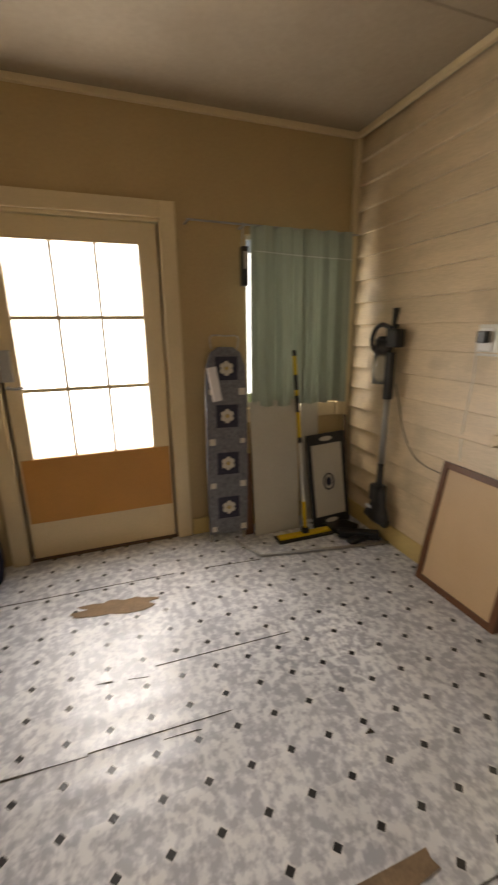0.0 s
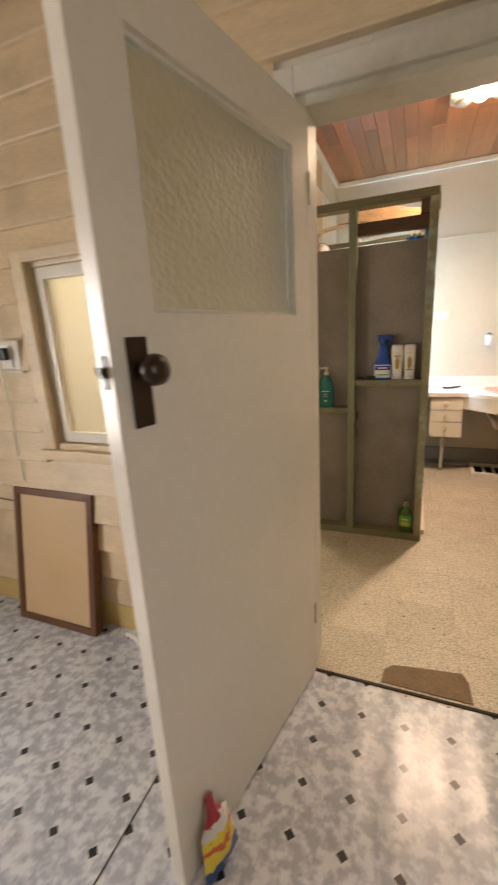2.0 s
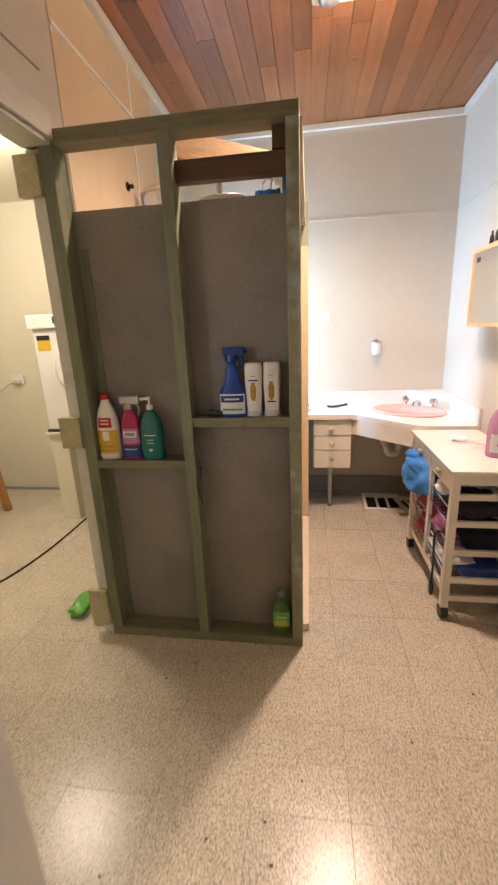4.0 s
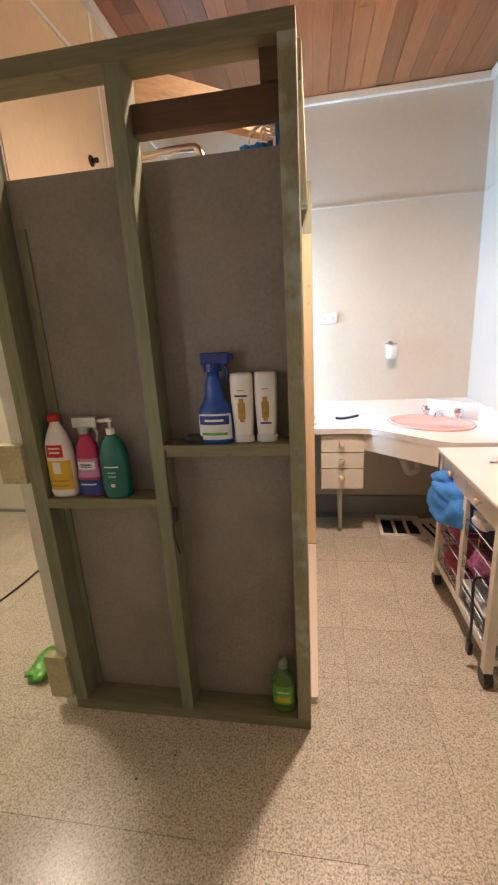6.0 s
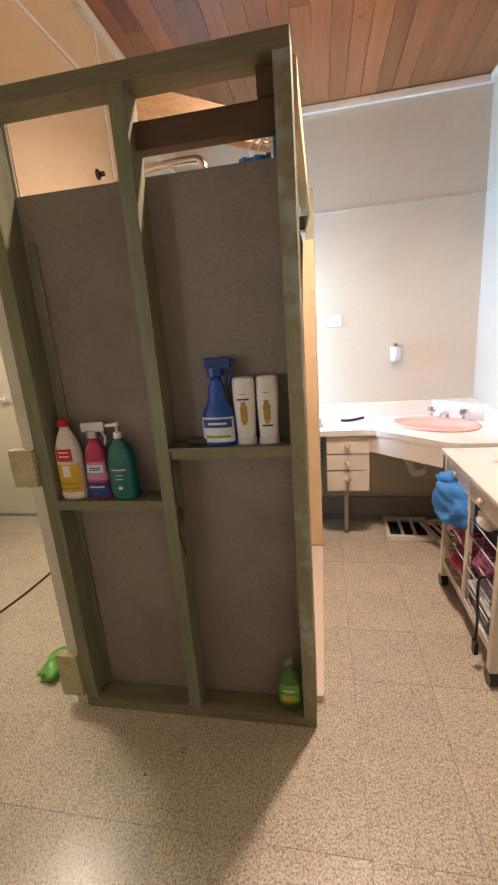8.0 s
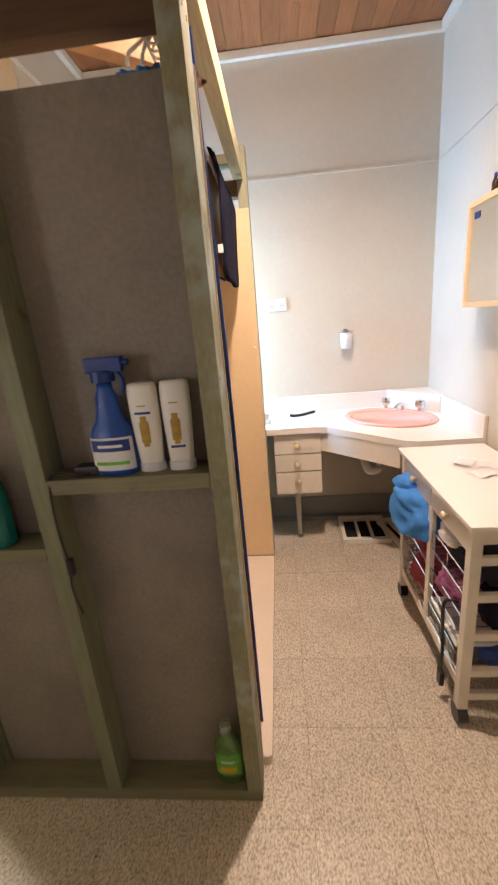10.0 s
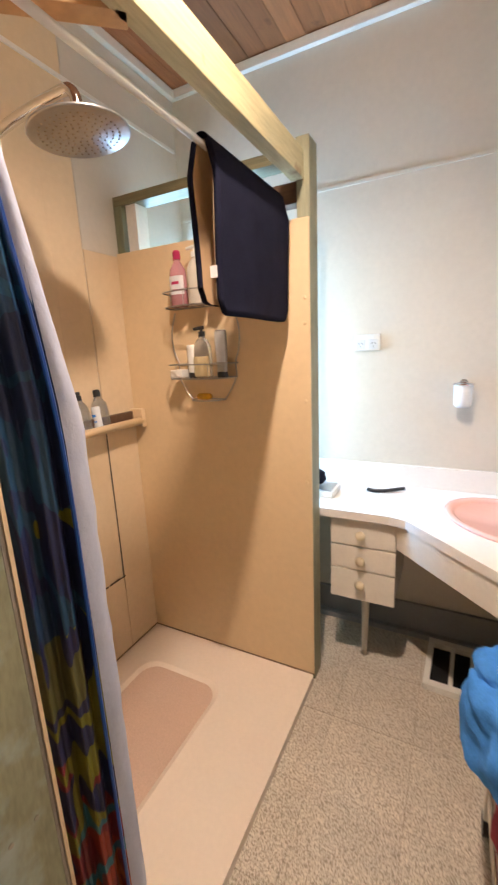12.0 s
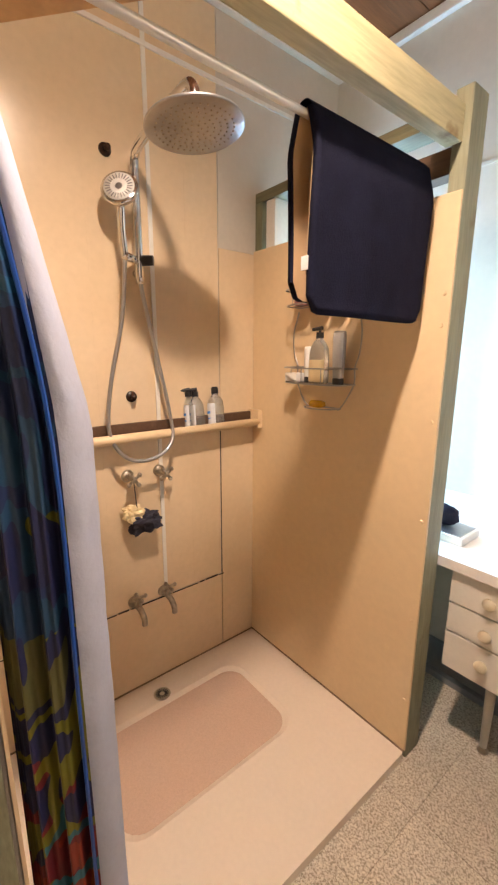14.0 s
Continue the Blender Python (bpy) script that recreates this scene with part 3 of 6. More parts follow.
structure("wall_far", boxes(((XO, YF, 0), (1.62, YF + 0.12, ZB))), "wall", "cream sheet bathroom wall")
structure("wall_laundry_side", boxes(((XO - 0.12, 0.0, 0), (XO, YF + 0.12, ZB))), "laundrywall", "cream laundry wall")
structure("wall_laundry_back", boxes(((XO, YF - 0.012, 0), (-0.92, YF, ZB))), "laundrywall", "cream laundry wall")
# wall between laundry and bathroom, with a wide opening in front and a small window behind the shower
wl = bmesh.new()
for lo, hi in (((-0.56, 0.12, 2.10), (-0.45, 1.30, ZB)), ((-0.56, 1.372, 0), (-0.45, 2.71, ZB)), ((-0.56, 1.30, 2.10), (-0.45, 1.372, ZB)), ((-0.56, 2.71, 0), (-0.45, YF, 0.95)), ((-0.56, 2.71, 2.08), (-0.45, YF, ZB)),
               # added, unseen: a shaft that shuts the alcove window's daylight off from the laundry
               ((-0.92, 2.60, 0), (-0.56, 2.64, ZB)), ((-0.92, 2.60, 0), (-0.88, YF, ZB))):
    box(wl, lo, hi)
structure("wall_left", wl, "wall", "cream sheet wall with a wide opening to the laundry and an added light shaft")
structure("trim_opening", boxes(((-0.449, 0.12, 2.10), (-0.435, 1.27, 2.19)), ((-0.56, 0.13, 2.085), (-0.45, 1.27, 2.10)), bevel=0.003), "sashgrey", "painted timber head of the opening")
structure("trim_jamb", boxes(((-0.56, 1.288, 0), (-0.507, 1.371, 2.085)), bevel=0.003), "sashgrey", "pale painted jamb of the laundry opening")
structure("trim_header_batten", boxes(((-0.45, 0.12, 2.30), (-0.441, 1.27, 2.325)), bevel=0.003), "wall", "thin cover batten")
rng = random.Random(4)
# board ceiling of the bathroom
bc = bmesh.new()
x = -0.45
while x < XR:
    w = 0.092
    y = 0.12 - rng.random() * 1.6
    while y < YF:
        y2 = min(y + 1.9 + rng.random() * 0.9, YF)
        if y2 > 0.13:
            box(bc, (x + 0.0009, max(y, 0.12), ZB - 0.004 * rng.random()), (min(x + w - 0.0009, XR), y2 - 0.001, ZB + 0.02), 0.0015)
        y = y2
    x += w
box(bc, (-0.56, 0.12, ZB + 0.012), (1.62, YF, ZB + 0.03))
structure("ceiling_bathroom", bc, "ceilwood", "red-brown stained pine board ceiling")
structure("ceiling_laundry", boxes(((XO, 0.12, ZB - 0.3), (-0.57, YF, ZB - 0.27))), "laundrywall", "cream laundry ceiling")
for nm, lo, hi in (("trim_ceiling_far", (-0.42, YF - 0.028, ZB - 0.045), (XR, YF, ZB - 0.006)), ("trim_ceiling_right", (XR - 0.028, 0.12, ZB - 0.045), (XR, YF - 0.03, ZB - 0.006)),
                   ("trim_ceiling_left", (-0.45, 0.12, ZB - 0.045), (-0.42, YF, ZB - 0.006)), ("trim_joint_far", (-0.44, YF - 0.006, 2.165), (XR, YF, 2.18)),
                   ("trim_joint_right", (XR - 0.005, 0.12, 2.165), (XR, YF - 0.01, 2.175))):
    structure(nm, boxes((lo, hi), bevel=0.005 if "ceiling" in nm else 0.002), "white" if "ceiling" in nm else "wall", "painted timber trim")
structure("baseboard_far", boxes(((-0.44, YF - 0.02, 0), (XR, YF, 0.17)), ((-0.44, YF - 0.05, 0), (XR, YF - 0.02, 0.03)), bevel=0.004), "skirt", "blue-grey painted skirting")
structure("baseboard_laundry", boxes(((XO, YF - 0.03, 0), (-0.93, YF - 0.012, 0.02))), "skirt", "thin grey skirting strip")
structure("baseboard_right", boxes(((XR - 0.02, 0.12, 0), (XR, YF - 0.06, 0.15)), bevel=0.004), "skirt", "blue-grey painted skirting")
# threshold and door frame of the doorway
structure("threshold", boxes(((-0.03, -0.007, -0.002), (0.81, 0.007, 0.005)), bevel=0.002), "tear", "dark worn threshold strip")
fr = bmesh.new()
for lo, hi in (((-0.03, -0.02, 0), (0.0, 0.125, 2.09)), ((0.78, -0.02, 0), (0.81, 0.125, 2.09)), ((0.0, -0.02, 2.06), (0.78, 0.125, 2.09)),
               ((0.765, 0.03, 0), (0.78, 0.06, 2.06)), ((0.81, -0.04, 0), (0.90, -0.005, 2.16)), ((-0.09, -0.04, 0.0), (-0.03, -0.005, 2.16)), ((-0.03, -0.04, 2.09), (0.81, -0.005, 2.16))):
    box(fr, lo, hi, 0.004)
structure("door_frame", fr, "sashgrey", "grey-white painted door frame")

# ---- outer door ----
def outer_door():
    xd = XO - 0.055
    d = tagged(new("door_1", mesh_of("door_1", outer_door_leaf(xd), "cream")), "cream half-glazed back door with nine panes, closed", "door", kind="structure")
    part("kick_panel", boxes(((xd + 0.041, DY0 + 0.03, 0.26), (xd + 0.049, DY1 - 0.02, 0.68)), bevel=0.002), "hardboard", d, "unpainted tan hardboard panel")
    ys, zs = (-2.235, -1.993, -1.755, -1.515), (0.685, 1.10, 1.515, 1.925)
    for i in range(3):
        for j in range(3):
            p = part("pane", boxes(((xd + 0.012, ys[i] + 0.006, zs[j] + 0.006), (xd + 0.016, ys[i + 1] - 0.006, zs[j + 1] - 0.006))), "pane", d)
            p.visible_shadow = False
    bm = bmesh.new()
    box(bm, (xd + 0.041, -2.335, 1.16), (xd + 0.055, -2.27, 1.34), 0.004)
    part("lock_case", bm, "steel", d, "grey metal rim lock")
    bm = bmesh.new()
    rod(bm, (xd + 0.05, -2.305, 1.13), (xd + 0.10, -2.305, 1.13), 0.009)
    tube(bm, [(xd + 0.095, -2.305, 1.13), (xd + 0.10, -2.26, 1.125), (xd + 0.095, -2.21, 1.13)], 0.008)
    part("door_handle", bm, "steel", d, "grey metal lever handle", True)


def outer_door_leaf(xd):
    bm = bmesh.new()
    y0, y1 = DY0 + 0.015, DY1 - 0.015
    for lo, hi in (((y0, 0.012), (-2.235, 2.045)), ((-1.515, 0.012), (y1, 2.045)), ((-2.235, 1.925), (-1.515, 2.045)), ((-2.235, 0.012), (-1.515, 0.685))):
        box(bm, (xd, lo[0], lo[1]), (xd + 0.04, hi[0], hi[1]), 0.003)
    for y in (-1.993, -1.755):
        box(bm, (xd + 0.004, y - 0.012, 0.685), (xd + 0.036, y + 0.012, 1.925), 0.004)
    for z in (1.10, 1.515):
        box(bm, (xd + 0.006, -2.235, z - 0.011), (xd + 0.034, -1.515, z + 0.011), 0.004)
    return bm


outer_door()
bm = bmesh.new()
for lo, hi in (((XO - 0.12, DY0 - 0.02, 0), (XO + 0.005, DY0, 2.06)), ((XO - 0.12, DY1, 0), (XO + 0.005, DY1 + 0.02, 2.06)), ((XO - 0.12, DY0, 2.05), (XO + 0.005, DY1, 2.07)),
               ((XO, DY1 + 0.005, 0), (XO + 0.03, DY1 + 0.10, 2.16)), ((XO, DY0 - 0.10, 0), (XO + 0.03, DY0 - 0.005, 2.16)), ((XO, DY0 - 0.005, 2.07), (XO + 0.03, DY1 + 0.005, 2.16))):
    box(bm, lo, hi, 0.006)
structure("door_trim", bm, "cream", "cream painted architrave with worn edges")
structure("door_sill", boxes(((XO - 0.14, DY0, -0.02), (XO + 0.01, DY1, 0.012)), bevel=0.003), "darkwood", "dark worn timber sill")


# ---- porch windows ----
def sash_window(name, axis, at, a0, a1, z0, z1, label, glassmat, rail=0.045, matname="sashgrey"):
    """A window in an opening: frame, sash and one pane; axis is the wall's normal."""
    def span(d0, d1, u0, u1, w0, w1):
        return ((d0, u0, w0), (d1, u1, w1)) if axis == "x" else ((u0, d0, w0), (u1, d1, w1))
    bm = bmesh.new()
    for u0, u1, w0, w1 in ((a0, a0 + rail, z0, z1), (a1 - rail, a1, z0, z1), (a0 + rail, a1 - rail, z0, z0 + rail), (a0 + rail, a1 - rail, z1 - rail, z1)):
        box(bm, *span(at - 0.02, at + 0.02, u0, u1, w0, w1), 0.004)
    w = tagged(new(name, mesh_of(name, bm, matname)), label, "window", kind="structure")
    p = part("pane", boxes(span(at - 0.002, at + 0.002, a0 + rail - 0.004, a1 - rail + 0.004, z0 + rail - 0.004, z1 - rail + 0.004)), glassmat, w)
    p.visible_shadow = False
    return w


sash_window("window_1", "x", XO - 0.06, -0.845, -0.14, 0.90, 2.02, "timber window behind the green curtain", "pane", 0.022)
sash_window("window_2", "x", 1.58, -2.25, -1.15, 0.95, 2.0, "timber window in the porch side wall", "pane")
w3 = sash_window("window_3", "y", 0.025, -1.225, -0.685, 0.965, 1.745, "grey-white awning window with frosted yellow-lit glass", "frosted", 0.05)
bm = bmesh.new()
for lo, hi in (((-1.302, -0.038, 0.935), (-1.235, -0.002, 1.81)), ((-0.675, -0.038, 0.935), (-0.605, -0.002, 1.81)), ((-1.235, -0.038, 1.765), (-0.675, -0.002, 1.81)),
               ((-1.315, -0.055, 0.885), (-0.595, -0.002, 0.935)), ((-1.25, -0.002, 0.945), (-1.23, 0.12, 1.76)), ((-0.685, -0.002, 0.945), (-0.668, 0.12, 1.76)),
               ((-1.23, -0.002, 1.747), (-0.685, 0.12, 1.762)), ((-1.23, -0.02, 0.935), (-0.685, 0.12, 0.962))):
    box(bm, lo, hi, 0.004)
part("window_frame", bm, "boards", w3, "cream painted casing")
bm = boxes(((-0.90, -0.05, 0.952), (-0.81, -0.02, 0.972)), bevel=0.006)
rod(bm, (-0.86, -0.045, 0.965), (-0.79, -0.06, 0.957), 0.006)
part("window_latch", bm, "black", w3, "black metal window stay")
sash_window("window_4", "x", -0.50, 2.72, 3.07, 0.96, 2.07, "narrow window behind the shower", "pane", 0.03, "white")

# ---- inner door, open into the porch ----
ANG = math.atan2(-0.79, -0.158)
du = Vector((math.cos(ANG), math.sin(ANG), 0))
DM = Matrix(((du.x, -du.y, 0, 0.004), (du.y, du.x, 0, -0.012), (0, 0, 1, 0), (0, 0, 0, 1)))   # local x along the leaf, local +y faces the camera side
LW, LT = 0.835, 0.040


def door_local(items, bevel=0.0):
    return bent(boxes(*items, bevel=bevel), DM)


inner = tagged(new("door_2", mesh_of("door_2", door_local([((0, -LT, 0.012), (0.105, 0, 2.05)), ((0.715, -LT, 0.012), (LW, 0, 2.05)), ((0.105, -LT, 0.012), (0.715, 0, 1.468)), ((0.105, -LT, 1.93), (0.715, 0, 2.05))]), "doorpaint")),
               "off-white painted door with an obscure glass light, standing open", "door", kind="structure")
p = part("pane", door_local([((0.10, -0.030, 1.463), (0.72, -0.024, 1.935))]), "obscure", inner, "obscure patterned glass")
bm = door_local([((0.105, -0.024, 1.468), (0.115, -0.012, 1.93)), ((0.705, -0.024, 1.468), (0.715, -0.012, 1.93)), ((0.115, -0.024, 1.468), (0.705, -0.012, 1.478)), ((0.115, -0.024, 1.92), (0.705, -0.012, 1.93))], 0.003)
part("glazing_bead", bm, "sashgrey", inner)
part("lock_plate", door_local([((0.752, 0.0, 1.255), (0.800, 0.008, 1.425))], 0.003), "bakelite", inner, "dark brown bakelite plate")
bm = bmesh.new()
lathe(bm, [(0.012, 0.0), (0.012, 0.022), (0.026, 0.028), (0.030, 0.042), (0.027, 0.055), (0.014, 0.062)], m=DM @ pose(0.778, 0.006, 1.365, -90, 0, 0))
part("door_knob", bm, "bakelite", inner, "dark round knob", True)
part("latch", door_local([((LW - 0.001, -0.027, 1.335), (LW + 0.002, -0.011, 1.395)), ((LW, -0.024, 1.355), (LW + 0.012, -0.013, 1.375))], 0.001), "bakelite", inner)
bm = bmesh.new()
lathe(bm, [(0.011, 0.0), (0.011, 0.022), (0.024, 0.028), (0.028, 0.042), (0.022, 0.056)], m=DM @ pose(0.778, -LT, 1.365, 90, 0, 0))
part("door_knob", bm, "bakelite", inner, "dark round knob", True)
for z in (0.25, 1.80):
    part("hinge", door_local([((-0.01, -0.03, z), (0.004, 0.004, z + 0.09))], 0.002), "aged", inner)

# ---- bathroom: stud partition ----
PY0, PY1 = 1.275, 1.365      # front and rear of the studs
PTOP = 2.135
part_wall = holder("stud_partition", (-0.04, 1.32, 0), "unlined green-treated timber stud partition backed with grey sheet", "partition")
part("stud", boxes(((-0.505, PY0, 0.045), (-0.455, PY1, PTOP - 0.045)), bevel=0.003), "stud", part_wall)
part("stud", boxes(((-0.063, PY0, 0.045), (-0.018, PY1, PTOP - 0.045)), bevel=0.003), "stud", part_wall)
part("stud", boxes(((0.378, PY0, 0.045), (0.423, PY1, PTOP - 0.045)), bevel=0.003), "smeared", part_wall, "weathered pale green stud with smears")
part("bottom_plate", boxes(((-0.505, PY0, 0.0), (0.423, PY1, 0.045)), bevel=0.003), "stud_x", part_wall)
part("top_plate", boxes(((-0.56, PY0, PTOP - 0.045), (0.423, PY1, PTOP)), bevel=0.003), "stud_x", part_wall)
part("nogging_shelf", boxes(((-0.455, PY0, 0.872), (-0.063, PY1, 0.908)), bevel=0.003), "stud_x", part_wall)
part("nogging_shelf", boxes(((-0.018, PY0, 1.052), (0.378, PY1, 1.090)), bevel=0.003), "stud_x", part_wall)
part("nogging", boxes(((-0.018, PY0 + 0.045, 1.945), (0.378, PY1, 2.015)), bevel=0.003), "darkwood", part_wall, "dark hardwood nogging")
part("backing_sheet", boxes(((-0.505, PY1, 0.03), (-0.042, PY1 + 0.006, 1.895))), "fibro", part_wall)
part("backing_sheet", boxes(((-0.039, PY1, 0.03), (0.423, PY1 + 0.006, 1.895))), "fibro", part_wall)
part("lining_sheet", boxes(((-0.45, PY1 + 0.007, 0.04), (0.425, PY1 + 0.013, 1.897))), "panel", part_wall, "cream lining on the shower side")
part("gap_filler", boxes(((-0.455, PY1 - 0.012, 0.045), (-0.435, PY1 - 0.002, 0.87)), ((-0.44, PY1 - 0.008, 0.95), (-0.412, PY1 - 0.001, 1.76))), "stud", part_wall, "rough dark edge strip")
part("block", boxes(((0.33, PY1 - 0.045, 2.02), (0.376, PY1, 2.09)), bevel=0.002), "darkwood", part_wall)
brace = bmesh.new()
box(brace, (-0.30, -0.022, -0.045), (0.30, 0.022, 0.045), 0.002)
bent(brace, pose(0.17, 1.56, 2.085, 0, 0, 41))
part("brace", brace, "pine", part_wall, "raw pine corner brace")
for z0, z1 in ((1.93, 2.065), (0.965, 1.10), (0.06, 0.25)):
    part("hinge_block", boxes(((-0.60, 1.262, z0), (-0.508, 1.30, z1)), bevel=0.003), "stud_y", part_wall)
bm = bmesh.new()
for z in (0.2, 0.55, 0.8, 1.3, 1.6, 1.95):
    for y in (1.30, 1.34):
        rod(bm, (0.4225, y, z), (0.4245, y, z), 0.004, seg=8)
part("screw", bm, "aged", part_wall)

# side beam, rear panel and its frame
shower_panel = holder("shower_screen", (0.0, 2.6, 0), "cream painted sheet panel on a treated timber frame", "shower panel")
part("sheet", boxes(((-0.448, 2.566, 0.035), (0.452, 2.575, 1.918)), bevel=0.002), "panel", shower_panel)
part("post", boxes(((0.405, 2.576, 0.0), (0.453, 2.664, 2.175)), bevel=0.003), "palepost", shower_panel, "pale treated end post")
part("post", boxes(((-0.448, 2.576, 0.0), (-0.403, 2.664, 2.11)), bevel=0.003), "stud", shower_panel)
part("post", boxes(((-0.385, 2.585, 1.90), (-0.33, 2.66, 2.11)), bevel=0.003), "white", shower_panel, "white painted upright")
part("top_plate", boxes(((-0.448, 2.576, 2.11), (0.404, 2.664, 2.15)), bevel=0.003), "stud_x", shower_panel)
part("nogging", boxes(((0.20, 2.59, 1.975), (0.404, 2.65, 2.045)), bevel=0.003), "darkwood", shower_panel)
for z in (0.25, 0.57, 0.94, 1.27, 1.56, 1.65):
    bm = bmesh.new()
    rod(bm, (0.432, 2.5655, z), (0.432, 2.562, z), 0.007, 0.005, seg=10)
    part("screw", bm, "panel", shower_panel)
thing("timber_beam", boxes(((0.388, PY1 + 0.015, 2.040), (0.434, 2.575, 2.130)), bevel=0.003), "stud_y", "pale treated pine beam spanning the shower", "beam")
rail = bmesh.new()
rod(rail, (0.345, PY1 + 0.014, 1.985), (0.345, 2.565, 1.972), 0.0085)
thing("curtain_rail", rail, "whiteplastic", "white plastic shower curtain rail", "rail", True)

# shower wall lining
lining = structure("shower_lining", boxes(((-0.45, PY1 + 0.014, 0.43), (-0.446, 2.372, ZB - 0.05))), "tileboard", "cream tileboard shower lining, stained at its edges")
part("lower_panel", boxes(((-0.45, PY1 + 0.014, 0.04), (-0.443, 2.372, 0.424)), bevel=0.001), "tileboard", lining)
part("side_panel", boxes(((-0.45, 2.377, 0.04), (-0.443, 2.565, 1.905)), bevel=0.001), "tileboard", lining)
part("upper_panel", boxes(((-0.45, 2.377, 1.907), (-0.4465, YF - 0.03, ZB - 0.05))), "wall", lining)
part("cover_strip", boxes(((-0.446, 2.066, 0.43), (-0.441, 2.082, ZB - 0.05)), bevel=0.001), "white", lining, "white plastic joint strip")
part("cover_strip", boxes(((-0.446, PY1 + 0.014, 2.49), (-0.438, YF - 0.03, 2.505)), bevel=0.001), "white", lining, "white plastic joint strip")
bm = bmesh.new()
for z in (0.74, 1.05, 1.36, 1.67, 1.98, 2.29):
    box(bm, (-0.4462, PY1 + 0.014, z), (-0.4457, 2.372, z + 0.003))
for y in (1.62, 1.84, 2.22):
    box(bm, (-0.4462, y, 0.43), (-0.4456, y + 0.003, ZB - 0.05))
part("groove", bm, "tileboard", lining)
bm = bmesh.new()
rg = random.Random(8)
y = 1.40
while y < 2.37:
    w = 0.02 + 0.05 * rg.random()
    box(bm, (-0.4435, y, 0.4235), (-0.4415, y + w, 0.4265 + 0.006 * rg.random()))
    y += w + 0.012 * rg.random()
box(bm, (-0.4435, 2.3725, 0.42), (-0.4420, 2.3765, 1.18))
part("mould_line", bm, "tear", lining, "black mouldy joint")
ledge = holder("shower_ledge", (-0.42, 1.95, 1.17), "timber and pipe ledge along the shower wall", "ledge")
bm = bmesh.new()
rod(bm, (-0.385, PY1 + 0.016, 1.168), (-0.385, 2.545, 1.168), 0.018)
part("pipe", bm, "panel", ledge, smooth=True)
part("back_strip", boxes(((-0.443, 1.39, 1.160), (-0.425, 2.545, 1.215)), bevel=0.003), "darkwood", ledge, "bare brown timber strip")
part("shelf_board", boxes(((-0.443, 1.39, 1.148), (-0.39, 2.545, 1.160)), bevel=0.002), "panel", ledge)
part("end_block", boxes(((-0.443, 2.535, 1.14), (-0.37, 2.562, 1.225)), bevel=0.004), "panel", ledge)

# shower base
def rounded(cx, cy, hx, hy, r, n=6):
    out = []
    for sx, sy, a0 in ((1, 1, 0), (-1, 1, 90), (-1, -1, 180), (1, -1, 270)):
        for k in range(n + 1):
            a = radians(a0 + 90 * k / n)
            out.append((cx + sx * (hx - r) + r * math.cos(a), cy + sy * (hy - r) + r * math.sin(a)))
    return out


base = holder("shower_pan", (0, 1.97, 0), "cream enamelled shower base with a pink textured well", "shower base")
bm = bmesh.new()
outer_ring = rounded(0.0, 1.973, 0.452, 0.590, 0.012)
inner_ring = rounded(-0.10, 1.990, 0.215, 0.36, 0.09)
floor_ring = rounded(-0.10, 1.990, 0.195, 0.34, 0.08)
rings = [[bm.verts.new((x, y, z)) for x, y in ring] for ring, z in ((outer_ring, 0.0), (outer_ring, 0.036), (inner_ring, 0.032), (floor_ring, 0.022))]
for a, b in zip(rings, rings[1:]):
    for i in range(len(a)):
        j = (i + 1) % len(a)
        bm.faces.new((a[i], a[j], b[j], b[i]))
part("tray", bm, "base", base)
bm = bmesh.new()
bm.faces.new([bm.verts.new((x, y, 0.0225)) for x, y in floor_ring])
part("textured_well", bm, "basemat", base, "pink non-slip well")
bm = bmesh.new()
lathe(bm, [(0.034, 0.0), (0.036, 0.004), (0.03, 0.006), (0.0, 0.005)], (-0.345, 1.985, 0.032))
drain = part("drain", bm, "chrome", base, "round chrome drain grate")
bm = bmesh.new()
for k in range(16):
    a = 2 * math.pi * k / 16
    c = Vector((-0.345 + 0.02 * math.cos(a), 1.985 + 0.02 * math.sin(a), 0.0385))
    bent(box(t := bmesh.new(), (-0.008, -0.0016, -0.0006), (0.008, 0.0016, 0.0006)), Matrix.Translation(c) @ pose(0, 0, 0, 0, 0, math.degrees(a)))
    me = bpy.data.meshes.new("slot")
    t.to_mesh(me)
    t.free()
    bm.from_mesh(me)
part("drain_slot", bm, "darkgap", drain)
bm = boxes(((-0.445, PY1 + 0.015, 0.034), (-0.438, 2.566, 0.040)), ((-0.44, 2.560, 0.034), (0.45, 2.566, 0.039)))
part("sealant", bm, "underlay", base, "dark sealant line")

# shower set
shower = holder("shower_set", (-0.43, 1.98, 1.8), "chrome rail shower with round overhead rose and hand piece", "shower")
bm = bmesh.new()
tube(bm, [(-0.405, 2.005, 1.72), (-0.405, 2.005, 1.95), (-0.405, 2.005, 2.09), (-0.39, 2.005, 2.135), (-0.33, 2.004, 2.152), (-0.18, 1.999, 2.166), (-0.04, 1.994, 2.168), (-0.005, 1.993, 2.158), (0.009, 1.993, 2.13), (0.009, 1.992, 2.085)], 0.0155, 14)
part("riser_arm", bm, "chrome", shower, smooth=True)
bm = bmesh.new()
RM = pose(0.009, 1.992, 2.058, 3, -5, 0) @ Matrix.Diagonal((0.9, 0.9, 1, 1))
lathe(bm, [(0.0, 0.026), (0.018, 0.026), (0.022, 0.012), (0.12, 0.006), (0.146, 0.002), (0.148, -0.003), (0.143, -0.006), (0.0, -0.006)], m=RM, seg=48)
rose = part("rose", bm, "steel", shower, "large round rain rose", True)
bm = bmesh.new()
